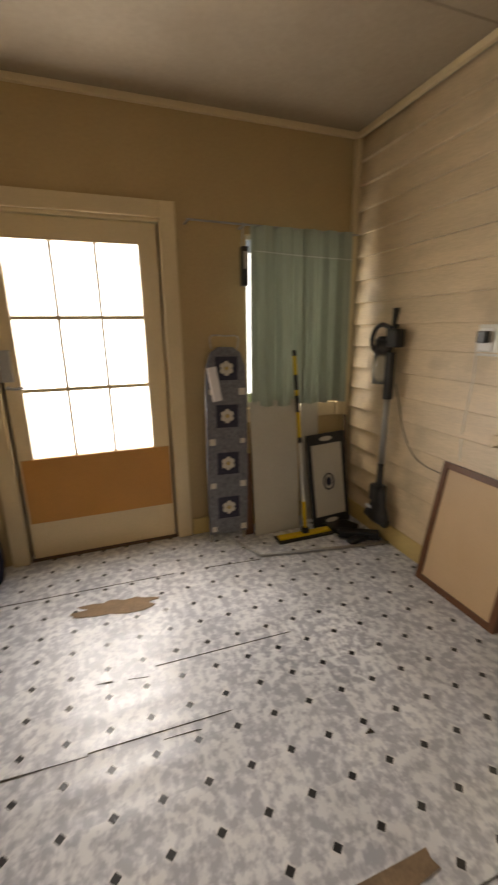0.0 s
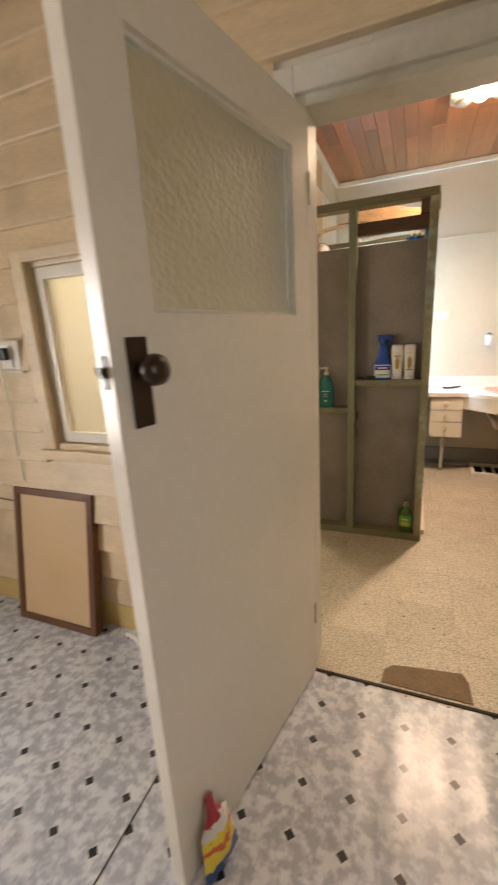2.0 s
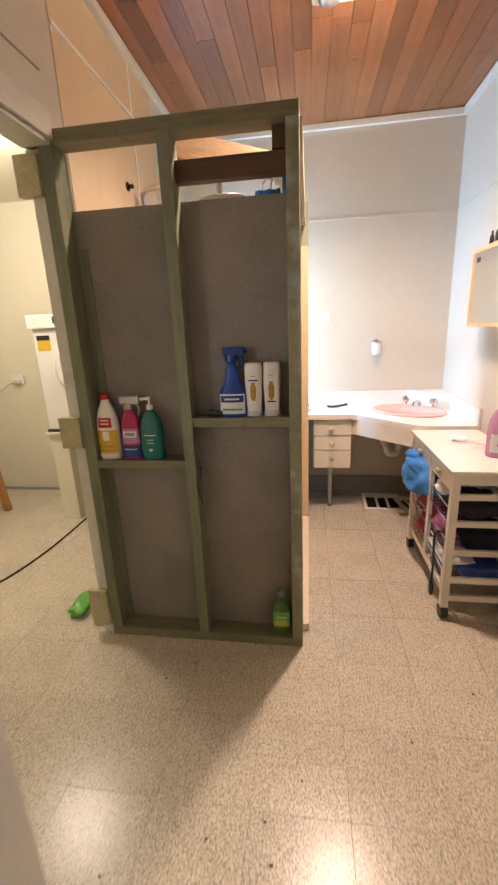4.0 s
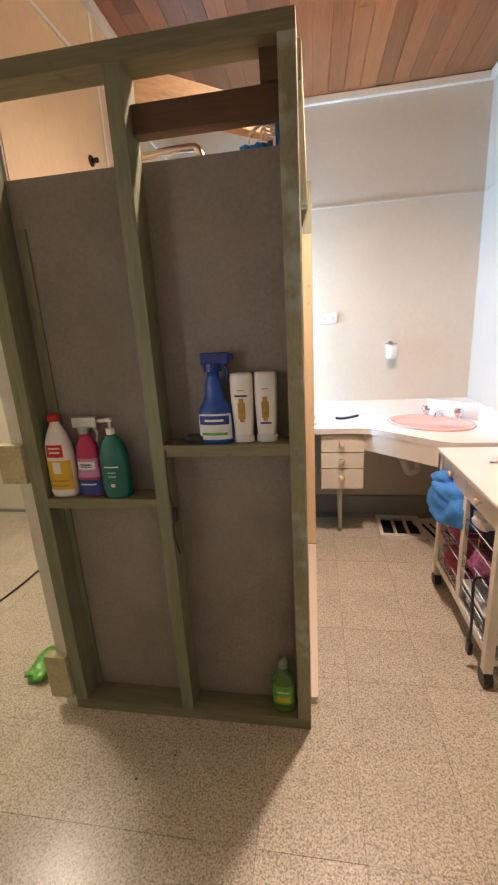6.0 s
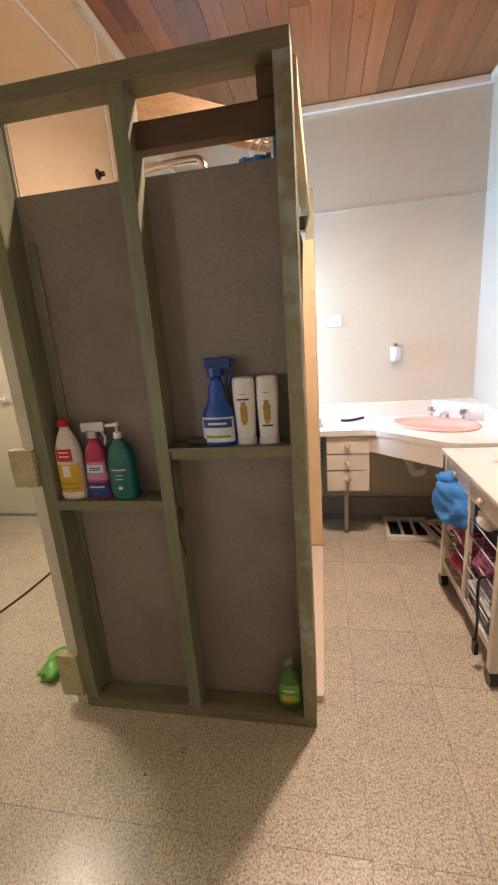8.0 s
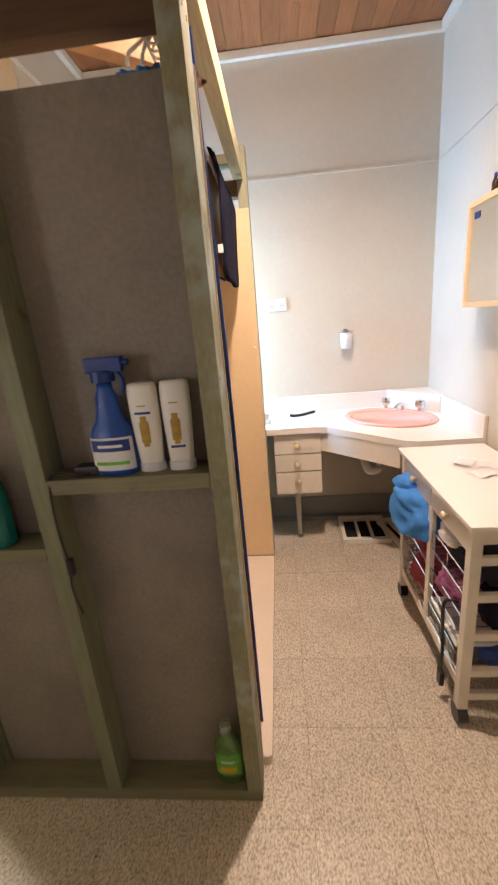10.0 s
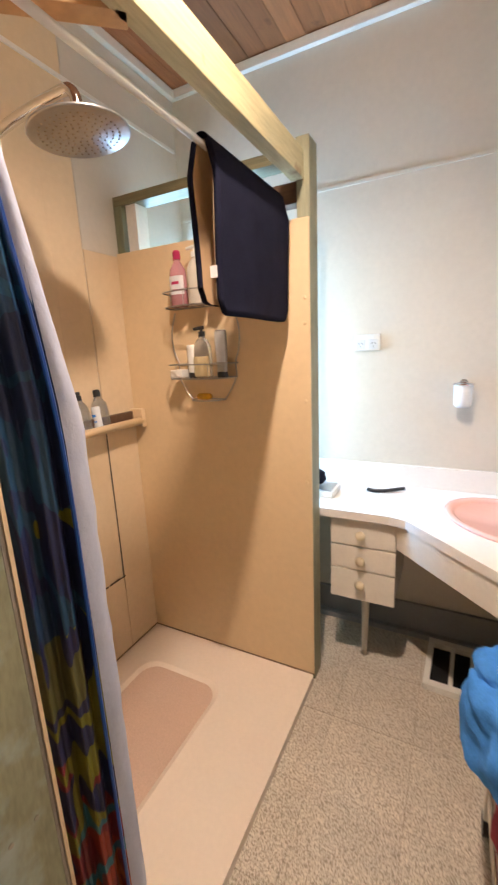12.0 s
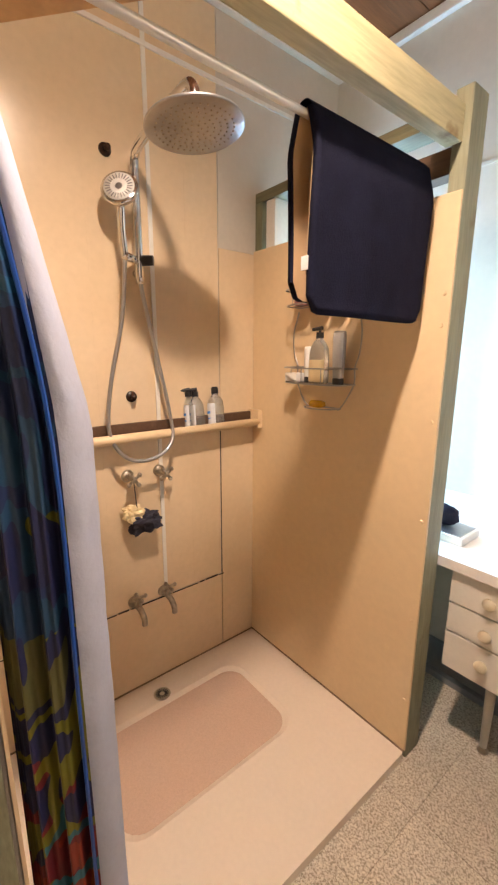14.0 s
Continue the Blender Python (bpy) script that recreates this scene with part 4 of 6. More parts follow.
for k in range(6):
    for i in range(6 + 6 * k):
        a = 2 * math.pi * i / (6 + 6 * k) + k * 0.3
        r = 0.02 + 0.019 * k
        q = RM @ Vector((r * math.cos(a), r * math.sin(a), -0.006))
        rod(bm, q, q - Vector((0, 0, 0.0025)), 0.0032, 0.002, 6)
part("nozzle", bm, "aged", rose)
bm = bmesh.new()
HM = pose(-0.345, 1.925, 1.995, 0, 68, -38)
lathe(bm, [(0.0, -0.022), (0.034, -0.02), (0.058, -0.008), (0.062, 0.004), (0.057, 0.010), (0.0, 0.010)], m=HM, seg=28)
tube(bm, [(-0.36, 1.93, 1.95), (-0.375, 1.935, 1.88), (-0.385, 1.945, 1.80)], 0.013, 12)
hp = part("hand_piece", bm, "chrome", shower, "round hand shower with a pale face", True)
bm = bmesh.new()
lathe(bm, [(0.0, 0.010), (0.050, 0.0105), (0.050, 0.012), (0.0, 0.0125)], m=HM, seg=28)
fc = part("spray_face", bm, "whiteplastic", hp, "pale perforated face", True)
bm = bmesh.new()
for k in range(24):
    a = 2 * math.pi * k / 24
    q0, q1 = (HM @ Vector((r * math.cos(a), r * math.sin(a), 0.0128)) for r in (0.028, 0.044))
    rod(bm, q0, q1, 0.0016, seg=5)
lathe(bm, [(0.0, 0.012), (0.012, 0.0125), (0.0, 0.0135)], m=HM, seg=14)
part("spray_slot", bm, "steel", hp)
bm = bmesh.new()
rod(bm, (-0.42, 2.005, 1.80), (-0.37, 1.945, 1.80), 0.014)
rod(bm, (-0.44, 2.005, 1.76), (-0.40, 2.005, 1.76), 0.012)
part("slide_bracket", bm, "chrome", shower, smooth=True)
bm = bmesh.new()
rod(bm, (-0.405, 2.012, 1.80), (-0.375, 2.045, 1.80), 0.019, 0.017)
part("bracket_knob", bm, "black", shower, "black bracket knob", True)
bm = bmesh.new()
tube(bm, [(-0.385, 1.945, 1.79), (-0.39, 1.925, 1.60), (-0.40, 1.875, 1.38), (-0.385, 1.850, 1.20), (-0.36, 1.90, 1.10), (-0.35, 2.00, 1.085), (-0.36, 2.085, 1.14), (-0.39, 2.095, 1.25), (-0.40, 2.06, 1.45), (-0.405, 2.02, 1.65), (-0.405, 2.006, 1.73)], 0.0075, 10, 8)
part("hose", bm, "steel", shower, "grey flexible hose", True)
# the second stub is coloured dark to stand in for a hole
for y, z, nm in ((1.922, 2.14, "capped pipe stub beside the shower rail"), (1.965, 1.315, "small capped pipe stub above the ledge")):
    bm = bmesh.new()
    rod(bm, (-0.446, y, z), (-0.440, y, z), 0.022, 0.02)
    rod(bm, (-0.440, y, z), (-0.415, y, z), 0.010)
    thing("pipe_stub", bm, "bakelite", nm, "pipe stub", True)


def tap(y, z, spout):
    t = holder("shower_tap" if not spout else "bib_tap", (-0.44, y, z), "old chromed cross-handled tap on the shower wall", "tap", "shower wall taps")
    bm = bmesh.new()
    rod(bm, (-0.446, y, z), (-0.436, y, z), 0.026, 0.022)
    rod(bm, (-0.438, y, z), (-0.385, y, z), 0.012, 0.010)
    if spout:
        tube(bm, [(-0.41, y, z), (-0.375, y, z - 0.005), (-0.355, y + 0.004, z - 0.035), (-0.352, y + 0.004, z - 0.06)], 0.012)
        rod(bm, (-0.395, y, z), (-0.39, y, z + 0.035), 0.010, 0.008)
    part("body", bm, "aged", t, smooth=True)
    c = Vector((-0.39, y, z + 0.045)) if spout else Vector((-0.378, y, z))
    bm = bmesh.new()
    axes = ((Vector((1, 0, 0)), Vector((0, 1, 0))) if spout else (Vector((0, 0.8, 0.6)), Vector((0, -0.6, 0.8))))
    for ax in axes:
        rod(bm, c - ax * 0.028, c + ax * 0.028, 0.0065, 0.0065, 8)
        for s in (-1, 1):
            bmesh.ops.create_uvsphere(bm, u_segments=8, v_segments=6, radius=0.009, matrix=Matrix.Translation(c + ax * 0.028 * s))
    part("cross_handle", bm, "aged", t, smooth=True)
    return t


for y in (1.930, 2.065):
    tap(y, 1.005, False)
for y in (1.925, 2.060):
    tap(y, 0.455, True)
sp = holder("bath_scrunchie", (-0.39, 1.945, 0.85), "navy and yellow net scrunchies hanging from a tap", "scrunchie")
part("puff", blob(bmesh.new(), (-0.385, 1.965, 0.825), (0.04, 0.055, 0.035), 3, 0.9, 4), "navycloth", sp)
part("puff", blob(bmesh.new(), (-0.395, 1.925, 0.865), (0.03, 0.038, 0.028), 5, 0.8, 4), "creamliquid", sp, "pale yellow puff")
bm = bmesh.new()
rod(bm, (-0.385, 1.93, 0.99), (-0.39, 1.94, 0.87), 0.002, seg=6)
part("cord", bm, "black", sp)


# ---- bottles ----
SHAPES = dict(
    slab=[(0.34, 0), (0.40, 0.04), (0.45, 0.30), (0.5, 0.68), (0.5, 0.92), (0.46, 0.985), (0.36, 1.0)],
    trigger=[(0.46, 0), (0.5, 0.03), (0.5, 0.40), (0.45, 0.50), (0.31, 0.60), (0.25, 0.72), (0.24, 0.84), (0.17, 0.92), (0.16, 1.0)],
    jug=[(0.46, 0), (0.5, 0.04), (0.5, 0.56), (0.46, 0.70), (0.36, 0.82), (0.24, 0.91), (0.18, 0.95), (0.18, 1.0)],
    pump=[(0.46, 0), (0.5, 0.03), (0.5, 0.62), (0.45, 0.78), (0.30, 0.91), (0.19, 0.96), (0.18, 1.0)],
    round=[(0.44, 0), (0.5, 0.03), (0.5, 0.62), (0.44, 0.78), (0.22, 0.92), (0.16, 1.0)],
    waisted=[(0.46, 0), (0.5, 0.03), (0.5, 0.34), (0.43, 0.50), (0.46, 0.64), (0.40, 0.80), (0.24, 0.92), (0.20, 1.0)],
)


def squared(x, y):
    """Pushes a circle towards a rounded rectangle."""
    r = math.hypot(x, y)
    if r < 1e-6:
        return x, y
    k = 1 + 0.18 * (1 / max(max(abs(x), abs(y)) / r, 0.72) - 1)
    return x * k, y * k


def bottle(name, at, h, w, d, mat, label, cap="whiteplastic", style="round", lab=None, neck=0.012, turn=0, tilt=0, grp=""):
    """A bottle standing at `at`: body, cap or trigger or pump, and a label wrapped on its face."""
    b = holder(name, at, label, "bottle", grp)
    m = Matrix.Translation(at) @ pose(0, 0, 0, tilt, 0, turn)
    bh = h * (0.80 if style in ("trigger", "pump", "waisted") else 0.86 if style == "round" else 0.93)
    profile = SHAPES[style]
    bm = bmesh.new()
    lathe(bm, profile, seg=28)
    for v in bm.verts:
        x, y = squared(v.co.x, v.co.y)
        v.co = m @ Vector((x * w, y * d, v.co.z * bh))
    part("body", bm, mat, b, smooth=True)
    bm = bmesh.new()
    if style in ("trigger", "waisted"):
        rod(bm, m @ Vector((0, 0, bh)), m @ Vector((0, 0, bh + 0.025)), w * 0.24)
        bent(box(t := bmesh.new(), (-0.052, -0.012, bh + 0.02), (0.035, 0.012, h), 0.005), m)
        me = bpy.data.meshes.new("head")
        t.to_mesh(me)
        t.free()
        bm.from_mesh(me)
        rod(bm, m @ Vector((-0.050, 0, h - 0.014)), m @ Vector((-0.064, 0, h - 0.014)), 0.008)
        tube(bm, [m @ Vector(q) for q in ((-0.030, 0, bh + 0.025), (-0.045, 0, bh), (-0.040, 0, bh - 0.03))], 0.005, 8)
        part("trigger_head", bm, cap, b)
    elif style == "pump":
        rod(bm, m @ Vector((0, 0, bh)), m @ Vector((0, 0, bh + 0.02)), 0.014)
        rod(bm, m @ Vector((0, 0, bh + 0.02)), m @ Vector((0, 0, h - 0.01)), 0.005)
        rod(bm, m @ Vector((0.008, 0, h - 0.006)), m @ Vector((-0.035, 0, h - 0.010)), 0.008, 0.006)
        part("pump_head", bm, cap, b)
    elif style == "slab":
        lathe(bm, [(w * 0.46, 0), (w * 0.46, 0.02), (w * 0.4, 0.024)], m=m @ Matrix.Translation((0, 0, -0.001)) @ Matrix.Diagonal((1, d / w, 1, 1)), seg=20)
        part("cap", bm, cap, b)
    else:
        lathe(bm, [(w * 0.21, bh - 0.004), (w * 0.21, h - 0.006), (w * 0.16, h)], m=m, seg=16)
        part("cap", bm, cap, b)
    def shell(z0, z1, span, grow):
        """A sheet wrapped round the front of the body between two heights."""
        sheet = bmesh.new()
        front = -math.pi / 2 - radians(turn)
        rows = []
        for jz in range(9):
            z = h * (z0 + (z1 - z0) * jz / 8)
            f = min(max(z / bh, 0.0), 1.0)
            k = next((q for q in range(len(profile) - 1) if profile[q][1] <= f <= profile[q + 1][1]), len(profile) - 2)
            (r0, f0), (r1, f1) = profile[k], profile[k + 1]
            r = r0 + (r1 - r0) * (f - f0) / max(f1 - f0, 1e-6)
            row = []
            for ia in range(13):
                a = front + span * (ia / 6 - 1)
                x, y = squared(r * math.cos(a), r * math.sin(a))
                g2 = 1 + grow / max(r * min(w, d), 1e-3)
                row.append(sheet.verts.new(m @ Vector((x * w * g2, y * d * g2, z))))
            rows.append(row)
        for r0, r1 in zip(rows, rows[1:]):
            for ia in range(12):
                sheet.faces.new((r0[ia], r0[ia + 1], r1[ia + 1], r1[ia]))
        return sheet

    if lab:
        lp = part("label", shell(lab[1], lab[2], 1.05, 0.0008), lab[0], b, smooth=True)
        if len(lab) > 3:
            for zz, hw, hh in lab[4]:
                part("print", shell(zz, zz + hh, hw * 2.3, 0.0014), lab[3], lp, smooth=True)
        for pm, zz, hw, hh in lab[5:]:
            part("print", shell(zz, zz + hh, hw * 2.3, 0.0020), pm, lp, smooth=True)
    return b


SY = 1.318
bottle("cleaner_bottle", (-0.405, SY, 0.908), 0.285, 0.098, 0.065, "whiteplastic", "white cleaner bottle with red cap and yellow label", "red", "jug",
       ("labelyellow", 0.05, 0.46, "whiteplastic", ((0.05, 0.42, 0.05), (0.30, 0.12, 0.14)), ("red", 0.50, 0.26, 0.15), ("whiteplastic", 0.60, 0.18, 0.018), ("whiteplastic", 0.55, 0.16, 0.018), ("gold", 0.20, 0.30, 0.02), ("gold", 0.14, 0.30, 0.02)))
bottle("spray_bottle", (-0.302, SY, 0.908), 0.272, 0.090, 0.058, "magenta", "magenta stain remover spray bottle on the stud shelf", "steel", "waisted",
       ("purple", 0.26, 0.50, "labelblue", ((0.03, 0.44, 0.20),), ("labelwhite", 0.36, 0.32, 0.10), ("labelblue", 0.385, 0.22, 0.045), ("labelwhite", 0.16, 0.26, 0.02)), turn=180)
bottle("pump_bottle", (-0.208, SY - 0.005, 0.908), 0.268, 0.098, 0.065, "teal", "teal hand wash pump bottle on the stud shelf", "whiteplastic", "pump",
       ("teal", 0.08, 0.56, "labelwhite", ((0.40, 0.22, 0.016), (0.15, 0.06, 0.04), (0.33, 0.12, 0.008), (0.28, 0.12, 0.008))))
bottle("spray_bottle", (0.150, SY, 1.090), 0.275, 0.112, 0.065, "blue", "blue spray cleaner bottle with pale label", "labelblue", "trigger",
       ("labelwhite", 0.05, 0.34, "labelblue", ((0.22, 0.36, 0.10),), ("labelwhite", 0.255, 0.22, 0.025), ("limegreen", 0.10, 0.30, 0.03)), turn=180)
for x in (0.235, 0.308):
    bottle("shampoo_bottle", (x, SY + 0.003, 1.090), 0.228, 0.070, 0.044, "whiteplastic", "white hair care bottle with a gold drop", "labelwhite", "slab",
           ("whiteplastic", 0.12, 0.9, "gold", ((0.32, 0.14, 0.22), (0.54, 0.09, 0.06), (0.28, 0.09, 0.04)), ("labelblue", 0.62 if x < 0.25 else 0.24, 0.22, 0.025), ("gold", 0.70, 0.12, 0.012)), tilt=-4 if x > 0.25 else 0, turn=0 if x < 0.25 else 4, grp="white hair bottles")
bottle("dish_soap_bottle", (0.325, SY, 0.045), 0.225, 0.085, 0.055, "greenliquid", "green dish soap bottle on the bottom plate", "clearpl", "round", ("limegreen", 0.2, 0.55, "labelyellow", ((0.24, 0.24, 0.1),), ("labelwhite", 0.42, 0.2, 0.03)))
cord = bmesh.new()
tube(cord, [(0.10, 1.30, 1.098), (0.06, 1.28, 1.10), (-0.005, 1.285, 1.102), (-0.012, 1.272, 1.05), (-0.012, 1.268, 0.95), (0.0, 1.262, 0.86), (-0.012, 1.268, 0.80), (0.004, 1.262, 0.72)], 0.003, 6)
cd = holder("cable", (0.0, 1.28, 1.09), "black charger cable draped over the stud shelf", "cable")
part("cord", cord, "black", cd)
part("plug", boxes(((0.05, 1.29, 1.092), (0.11, 1.33, 1.115)), bevel=0.006), "black", cd)
part("plug", boxes(((-0.006, 1.255, 0.84), (0.010, 1.27, 0.885)), bevel=0.004), "black", cd)

# ---- mat on the rail, curtain, caddy ----
bathmat = holder("bath_mat", (0.345, 2.29, 1.98), "black plush bath mat folded over the curtain rail", "bath mat")
for sgn, z0 in ((1, 1.565), (-1, 1.60)):
    bm = bmesh.new()
    nu, nv = 26, 22
    g = {}
    for lay in (0, 1):
        for i in range(nu + 1):
            for j in range(nv + 1):
                u, v = i / nu, j / nv
                y = 2.055 + 0.475 * u
                z = 1.985 - (1.985 - z0) * v
                # corners are rounded at the hem
                cu = min(u, 1 - u) * 0.475
                if v > 0.9 and cu < 0.04:
                    z += (1 - math.sqrt(max(0, 1 - ((0.04 - cu) / 0.04) ** 2))) * 0.04 * (v - 0.9) * 10
                x = 0.345 + sgn * (0.011 + 0.024 * min(1, v * 5) + 0.012 * lay - 0.006 * math.sin(6 * u + 3 * v) * v - 0.012 * v)
                rim = min(cu, (1 - v) * 0.4) < 0.012
                g[lay, i, j] = bm.verts.new((x + sgn * (0.004 if rim and lay else 0), y, z))
        for i in range(nu):
            for j in range(nv):
                bm.faces.new((g[lay, i, j], g[lay, i + 1, j], g[lay, i + 1, j + 1], g[lay, i, j + 1]))
    for i in range(nu):
        for j in (0, nv):
            bm.faces.new((g[0, i, j], g[0, i + 1, j], g[1, i + 1, j], g[1, i, j]))
    for j in range(nv):
        for i in (0, nu):
            bm.faces.new((g[0, i, j], g[0, i, j + 1], g[1, i, j + 1], g[1, i, j]))
    g_xyz = [[g[0, i, j].co - Vector((sgn * 0.0025, 0, 0)) for j in range(nv + 1)] for i in range(nu + 1)]
    part("front" if sgn > 0 else "back", bm, "mat", bathmat, smooth=True)
    bm = bmesh.new()
    gb = [[bm.verts.new(g_xyz[i][j]) for j in range(nv + 1)] for i in range(nu + 1)]
    for i in range(nu):
        for j in range(nv):
            bm.faces.new((gb[i][j], gb[i + 1][j], gb[i + 1][j + 1], gb[i][j + 1]))
    part("backing", bm, "boardface", bathmat, "tan latex backing", True)
bm = bmesh.new()
nn = 10
for y0, y1 in ((2.055, 2.53),):
    prev = None
    for k in range(nn + 1):
        a = math.pi * k / nn
        p = [bm.verts.new((0.345 + 0.022 * math.cos(a), y, 1.984 + 0.018 * math.sin(a))) for y in (y0, y1)]
        if prev:
            bm.faces.new((prev[0], prev[1], p[1], p[0]))
        prev = p
part("fold", bm, "mat", bathmat, smooth=True)
part("care_label", boxes(((0.352, 2.052, 1.66), (0.372, 2.056, 1.69))), "paper", bathmat, "small white care label")

shcurtain = holder("shower_curtain", (0.40, 1.46, 0.1), "printed deep blue shower curtain with pale lining, drawn aside", "shower curtain")
bm = bmesh.new()
wavy(bm, (0.366, 1.392), (0.414, 1.492), 0.06, 1.975, 0.014, 2.5, 70, 30, 0.002, 0.3, 0.6)
for v in bm.verts:
    # gathered tighter towards the rings
    k = max(0.0, 1 - (1.975 - v.co.z) / 0.6)
    v.co.y = 1.392 + (v.co.y - 1.392) * (1 - 0.62 * k)
part("printed_cloth", bm, "curtain", shcurtain, smooth=True)
bm = bmesh.new()
nv = 40
prev = None
for j in range(nv + 1):
    w = j / nv
    z = 1.975 - 1.91 * w
    spread = 0.012 + 0.054 * min(1, w * 3.2)
    row = []
    for i in range(9):
        u = i / 8
        row.append(bm.verts.new((0.412 + 0.014 * math.sin(math.pi * u) - 0.02 * u + 0.005 * noise.noise(Vector((u * 3 + z * 3, z * 22, 0))), 1.468 - 0.055 * max(0.0, 1 - w / 0.31) + 0.022 * min(1, w * 3) * (1 - u * 0.3) + spread * u, z)))
    if prev:
        for i in range(8):
            bm.faces.new((prev[i], prev[i + 1], row[i + 1], row[i]))
    prev = row
part("lining_edge", bm, "lining", shcurtain, "crinkled white lining edge", True)
bm = bmesh.new()
tube(bm, [(0.418, 1.461 - 0.055 * max(0.0, 1 - w / 0.31) + 0.022 * min(1, w * 3), 1.975 - 1.91 * w) for w in (0, 0.15, 0.33, 0.6, 1.0)], 0.0035, 6)
part("hem", bm, "blue", shcurtain, "bright blue hem")
bm = bmesh.new()
wavy(bm, (0.255, 1.412), (0.352, 1.402), 0.07, 1.922, 0.010, 2.5, 50, 24, 0.002, 0.2, 2.1)
part("gathered_cloth", bm, "curtain", shcurtain, smooth=True)
for k, x in enumerate((0.285, 0.315)):
    bm = bmesh.new()
    tube(bm, [(x, 1.408, 1.925), (x + 0.004, 1.412, 1.95), (0.338, 1.415, 1.978)], 0.004, 6)
    part("hook", bm, "whiteplastic", shcurtain)
for k, y in enumerate((1.40, 1.425, 1.45, 1.475)):
    bm = bmesh.new()
    tube(bm, [(0.345 + 0.022 * math.cos(a), y, 1.975 + 0.022 * math.sin(a)) for a in [i * math.pi / 6 for i in range(13)]], 0.0025, 6, 2)
    part("ring", bm, "whiteplastic", shcurtain)

caddy = holder("shower_caddy", (0.10, 2.52, 1.4), "wire shower caddy hung on the cream panel", "shower caddy")
CX0, CX1 = -0.165, 0.235


def wire_loop(z, x0, x1, depth, r=0.0028):
    b = bmesh.new()
    tube(b, [(x0, 2.562, z), (x0 + 0.02, 2.562 - depth * 0.75, z), ((x0 + x1) / 2, 2.562 - depth, z), (x1 - 0.02, 2.562 - depth * 0.75, z), (x1, 2.562, z)], r, 6)
    rod(b, (x0, 2.561, z), (x1, 2.561, z), r, seg=6)
    return b


for z, x0, x1, dp in ((1.655, -0.15, 0.14, 0.115), (1.712, -0.155, 0.145, 0.118), (1.368, -0.15, 0.14, 0.115), (1.425, -0.155, 0.145, 0.118), (1.275, -0.07, 0.08, 0.08)):
    part("wire_rim", wire_loop(z, x0, x1, dp), "steel", caddy)
bm = bmesh.new()
for z0, z1, x0, x1 in ((1.655, 1.712, -0.15, 0.14), (1.368, 1.425, -0.15, 0.14)):
    for k in range(1, 7):
        x = x0 + (x1 - x0) * k / 7
        rod(bm, (x, 2.561, z0), (x, 2.447 + 0.05 * abs(k - 3.5) / 3.5, z0), 0.0018, seg=5)
        if k % 2:
            rod(bm, (x, 2.447 + 0.05 * abs(k - 3.5) / 3.5, z0), (x, 2.447 + 0.05 * abs(k - 3.5) / 3.5, z1), 0.0018, seg=5)
tagged(part("wire_grid", bm, "steel", caddy), kind="stuff")
for sx in (-1, 1):
    bm = bmesh.new()
    cx = -0.005
    tube(bm, [(cx + sx * 0.142, 2.559, 1.64), (cx + sx * 0.165, 2.556, 1.56), (cx + sx * 0.16, 2.556, 1.48), (cx + sx * 0.142, 2.559, 1.43), (cx + sx * 0.142, 2.558, 1.37), (cx + sx * 0.105, 2.556, 1.30), (cx + sx * 0.075, 2.558, 1.27)], 0.0028, 6)
    part("side_wire", bm, "steel", caddy)
bm = bmesh.new()
tube(bm, [(0.025, 2.559, 1.71), (0.025, 2.557, 1.85), (0.03, 2.556, 1.90), (0.03, 2.562, 1.925), (0.03, 2.59, 1.925)], 0.003, 6)
part("hook", bm, "steel", caddy)
bottle("body_wash_bottle", (-0.085, 2.515, 1.657), 0.215, 0.075, 0.05, "pinkclear", "clear pink body wash bottle in the caddy", "magenta", "round", ("labelwhite", 0.22, 0.55, "magenta", ((0.40, 0.2, 0.05), (0.28, 0.15, 0.03))))
bottle("conditioner_bottle", (0.0, 2.515, 1.657), 0.225, 0.075, 0.05, "petal", "cream conditioner pump bottle in the caddy", "whiteplastic", "pump")
bottle("mist_bottle", (0.085, 2.515, 1.657), 0.19, 0.06, 0.045, "pinkclear", "small clear pink mist bottle in the caddy", "magenta", "round")
bottle("lotion_bottle", (0.015, 2.505, 1.370), 0.205, 0.080, 0.055, "clearpl", "half-full clear pump bottle of cream lotion", "black", "pump", ("creamliquid", 0.03, 0.42))
bottle("tube", (-0.05, 2.52, 1.370), 0.145, 0.04, 0.03, "whiteplastic", "white cosmetics tube with black cap", "black", "slab")
bottle("tube", (0.095, 2.52, 1.370), 0.20, 0.05, 0.035, "steel", "slate grey tube standing on its black cap", "black", "slab", ("labelwhite", 0.3, 0.9))
thing("soap_box", boxes(((-0.14, 2.48, 1.371), (-0.078, 2.53, 1.405)), bevel=0.005), "whiteplastic", "small white soap packet in the caddy", "soap box")
bm = bmesh.new()
blob(bm, (0.0, 2.52, 1.29), (0.036, 0.022, 0.014), 2, 0.15, 2)
thing("soap_bar", bm, "ambersoap", "translucent amber soap bar in the lowest tray", "soap", True)
for y, w in ((2.235, 0.062), (2.335, 0.066), (2.205, 0.04)):
    bottle("hair_bottle", (-0.412 if w > 0.05 else -0.418, y, 1.160), 0.178, w * 1.12, 0.040, "clearpl", "pale blue toiletry bottle leaning on the ledge", "black", "pump" if w < 0.064 else "round", ("labelwhite", 0.1, 0.6, "bluetowel", ((0.35, 0.2, 0.06), (0.22, 0.2, 0.03))), turn=75, tilt=-9, grp="bottles on the shower ledge")

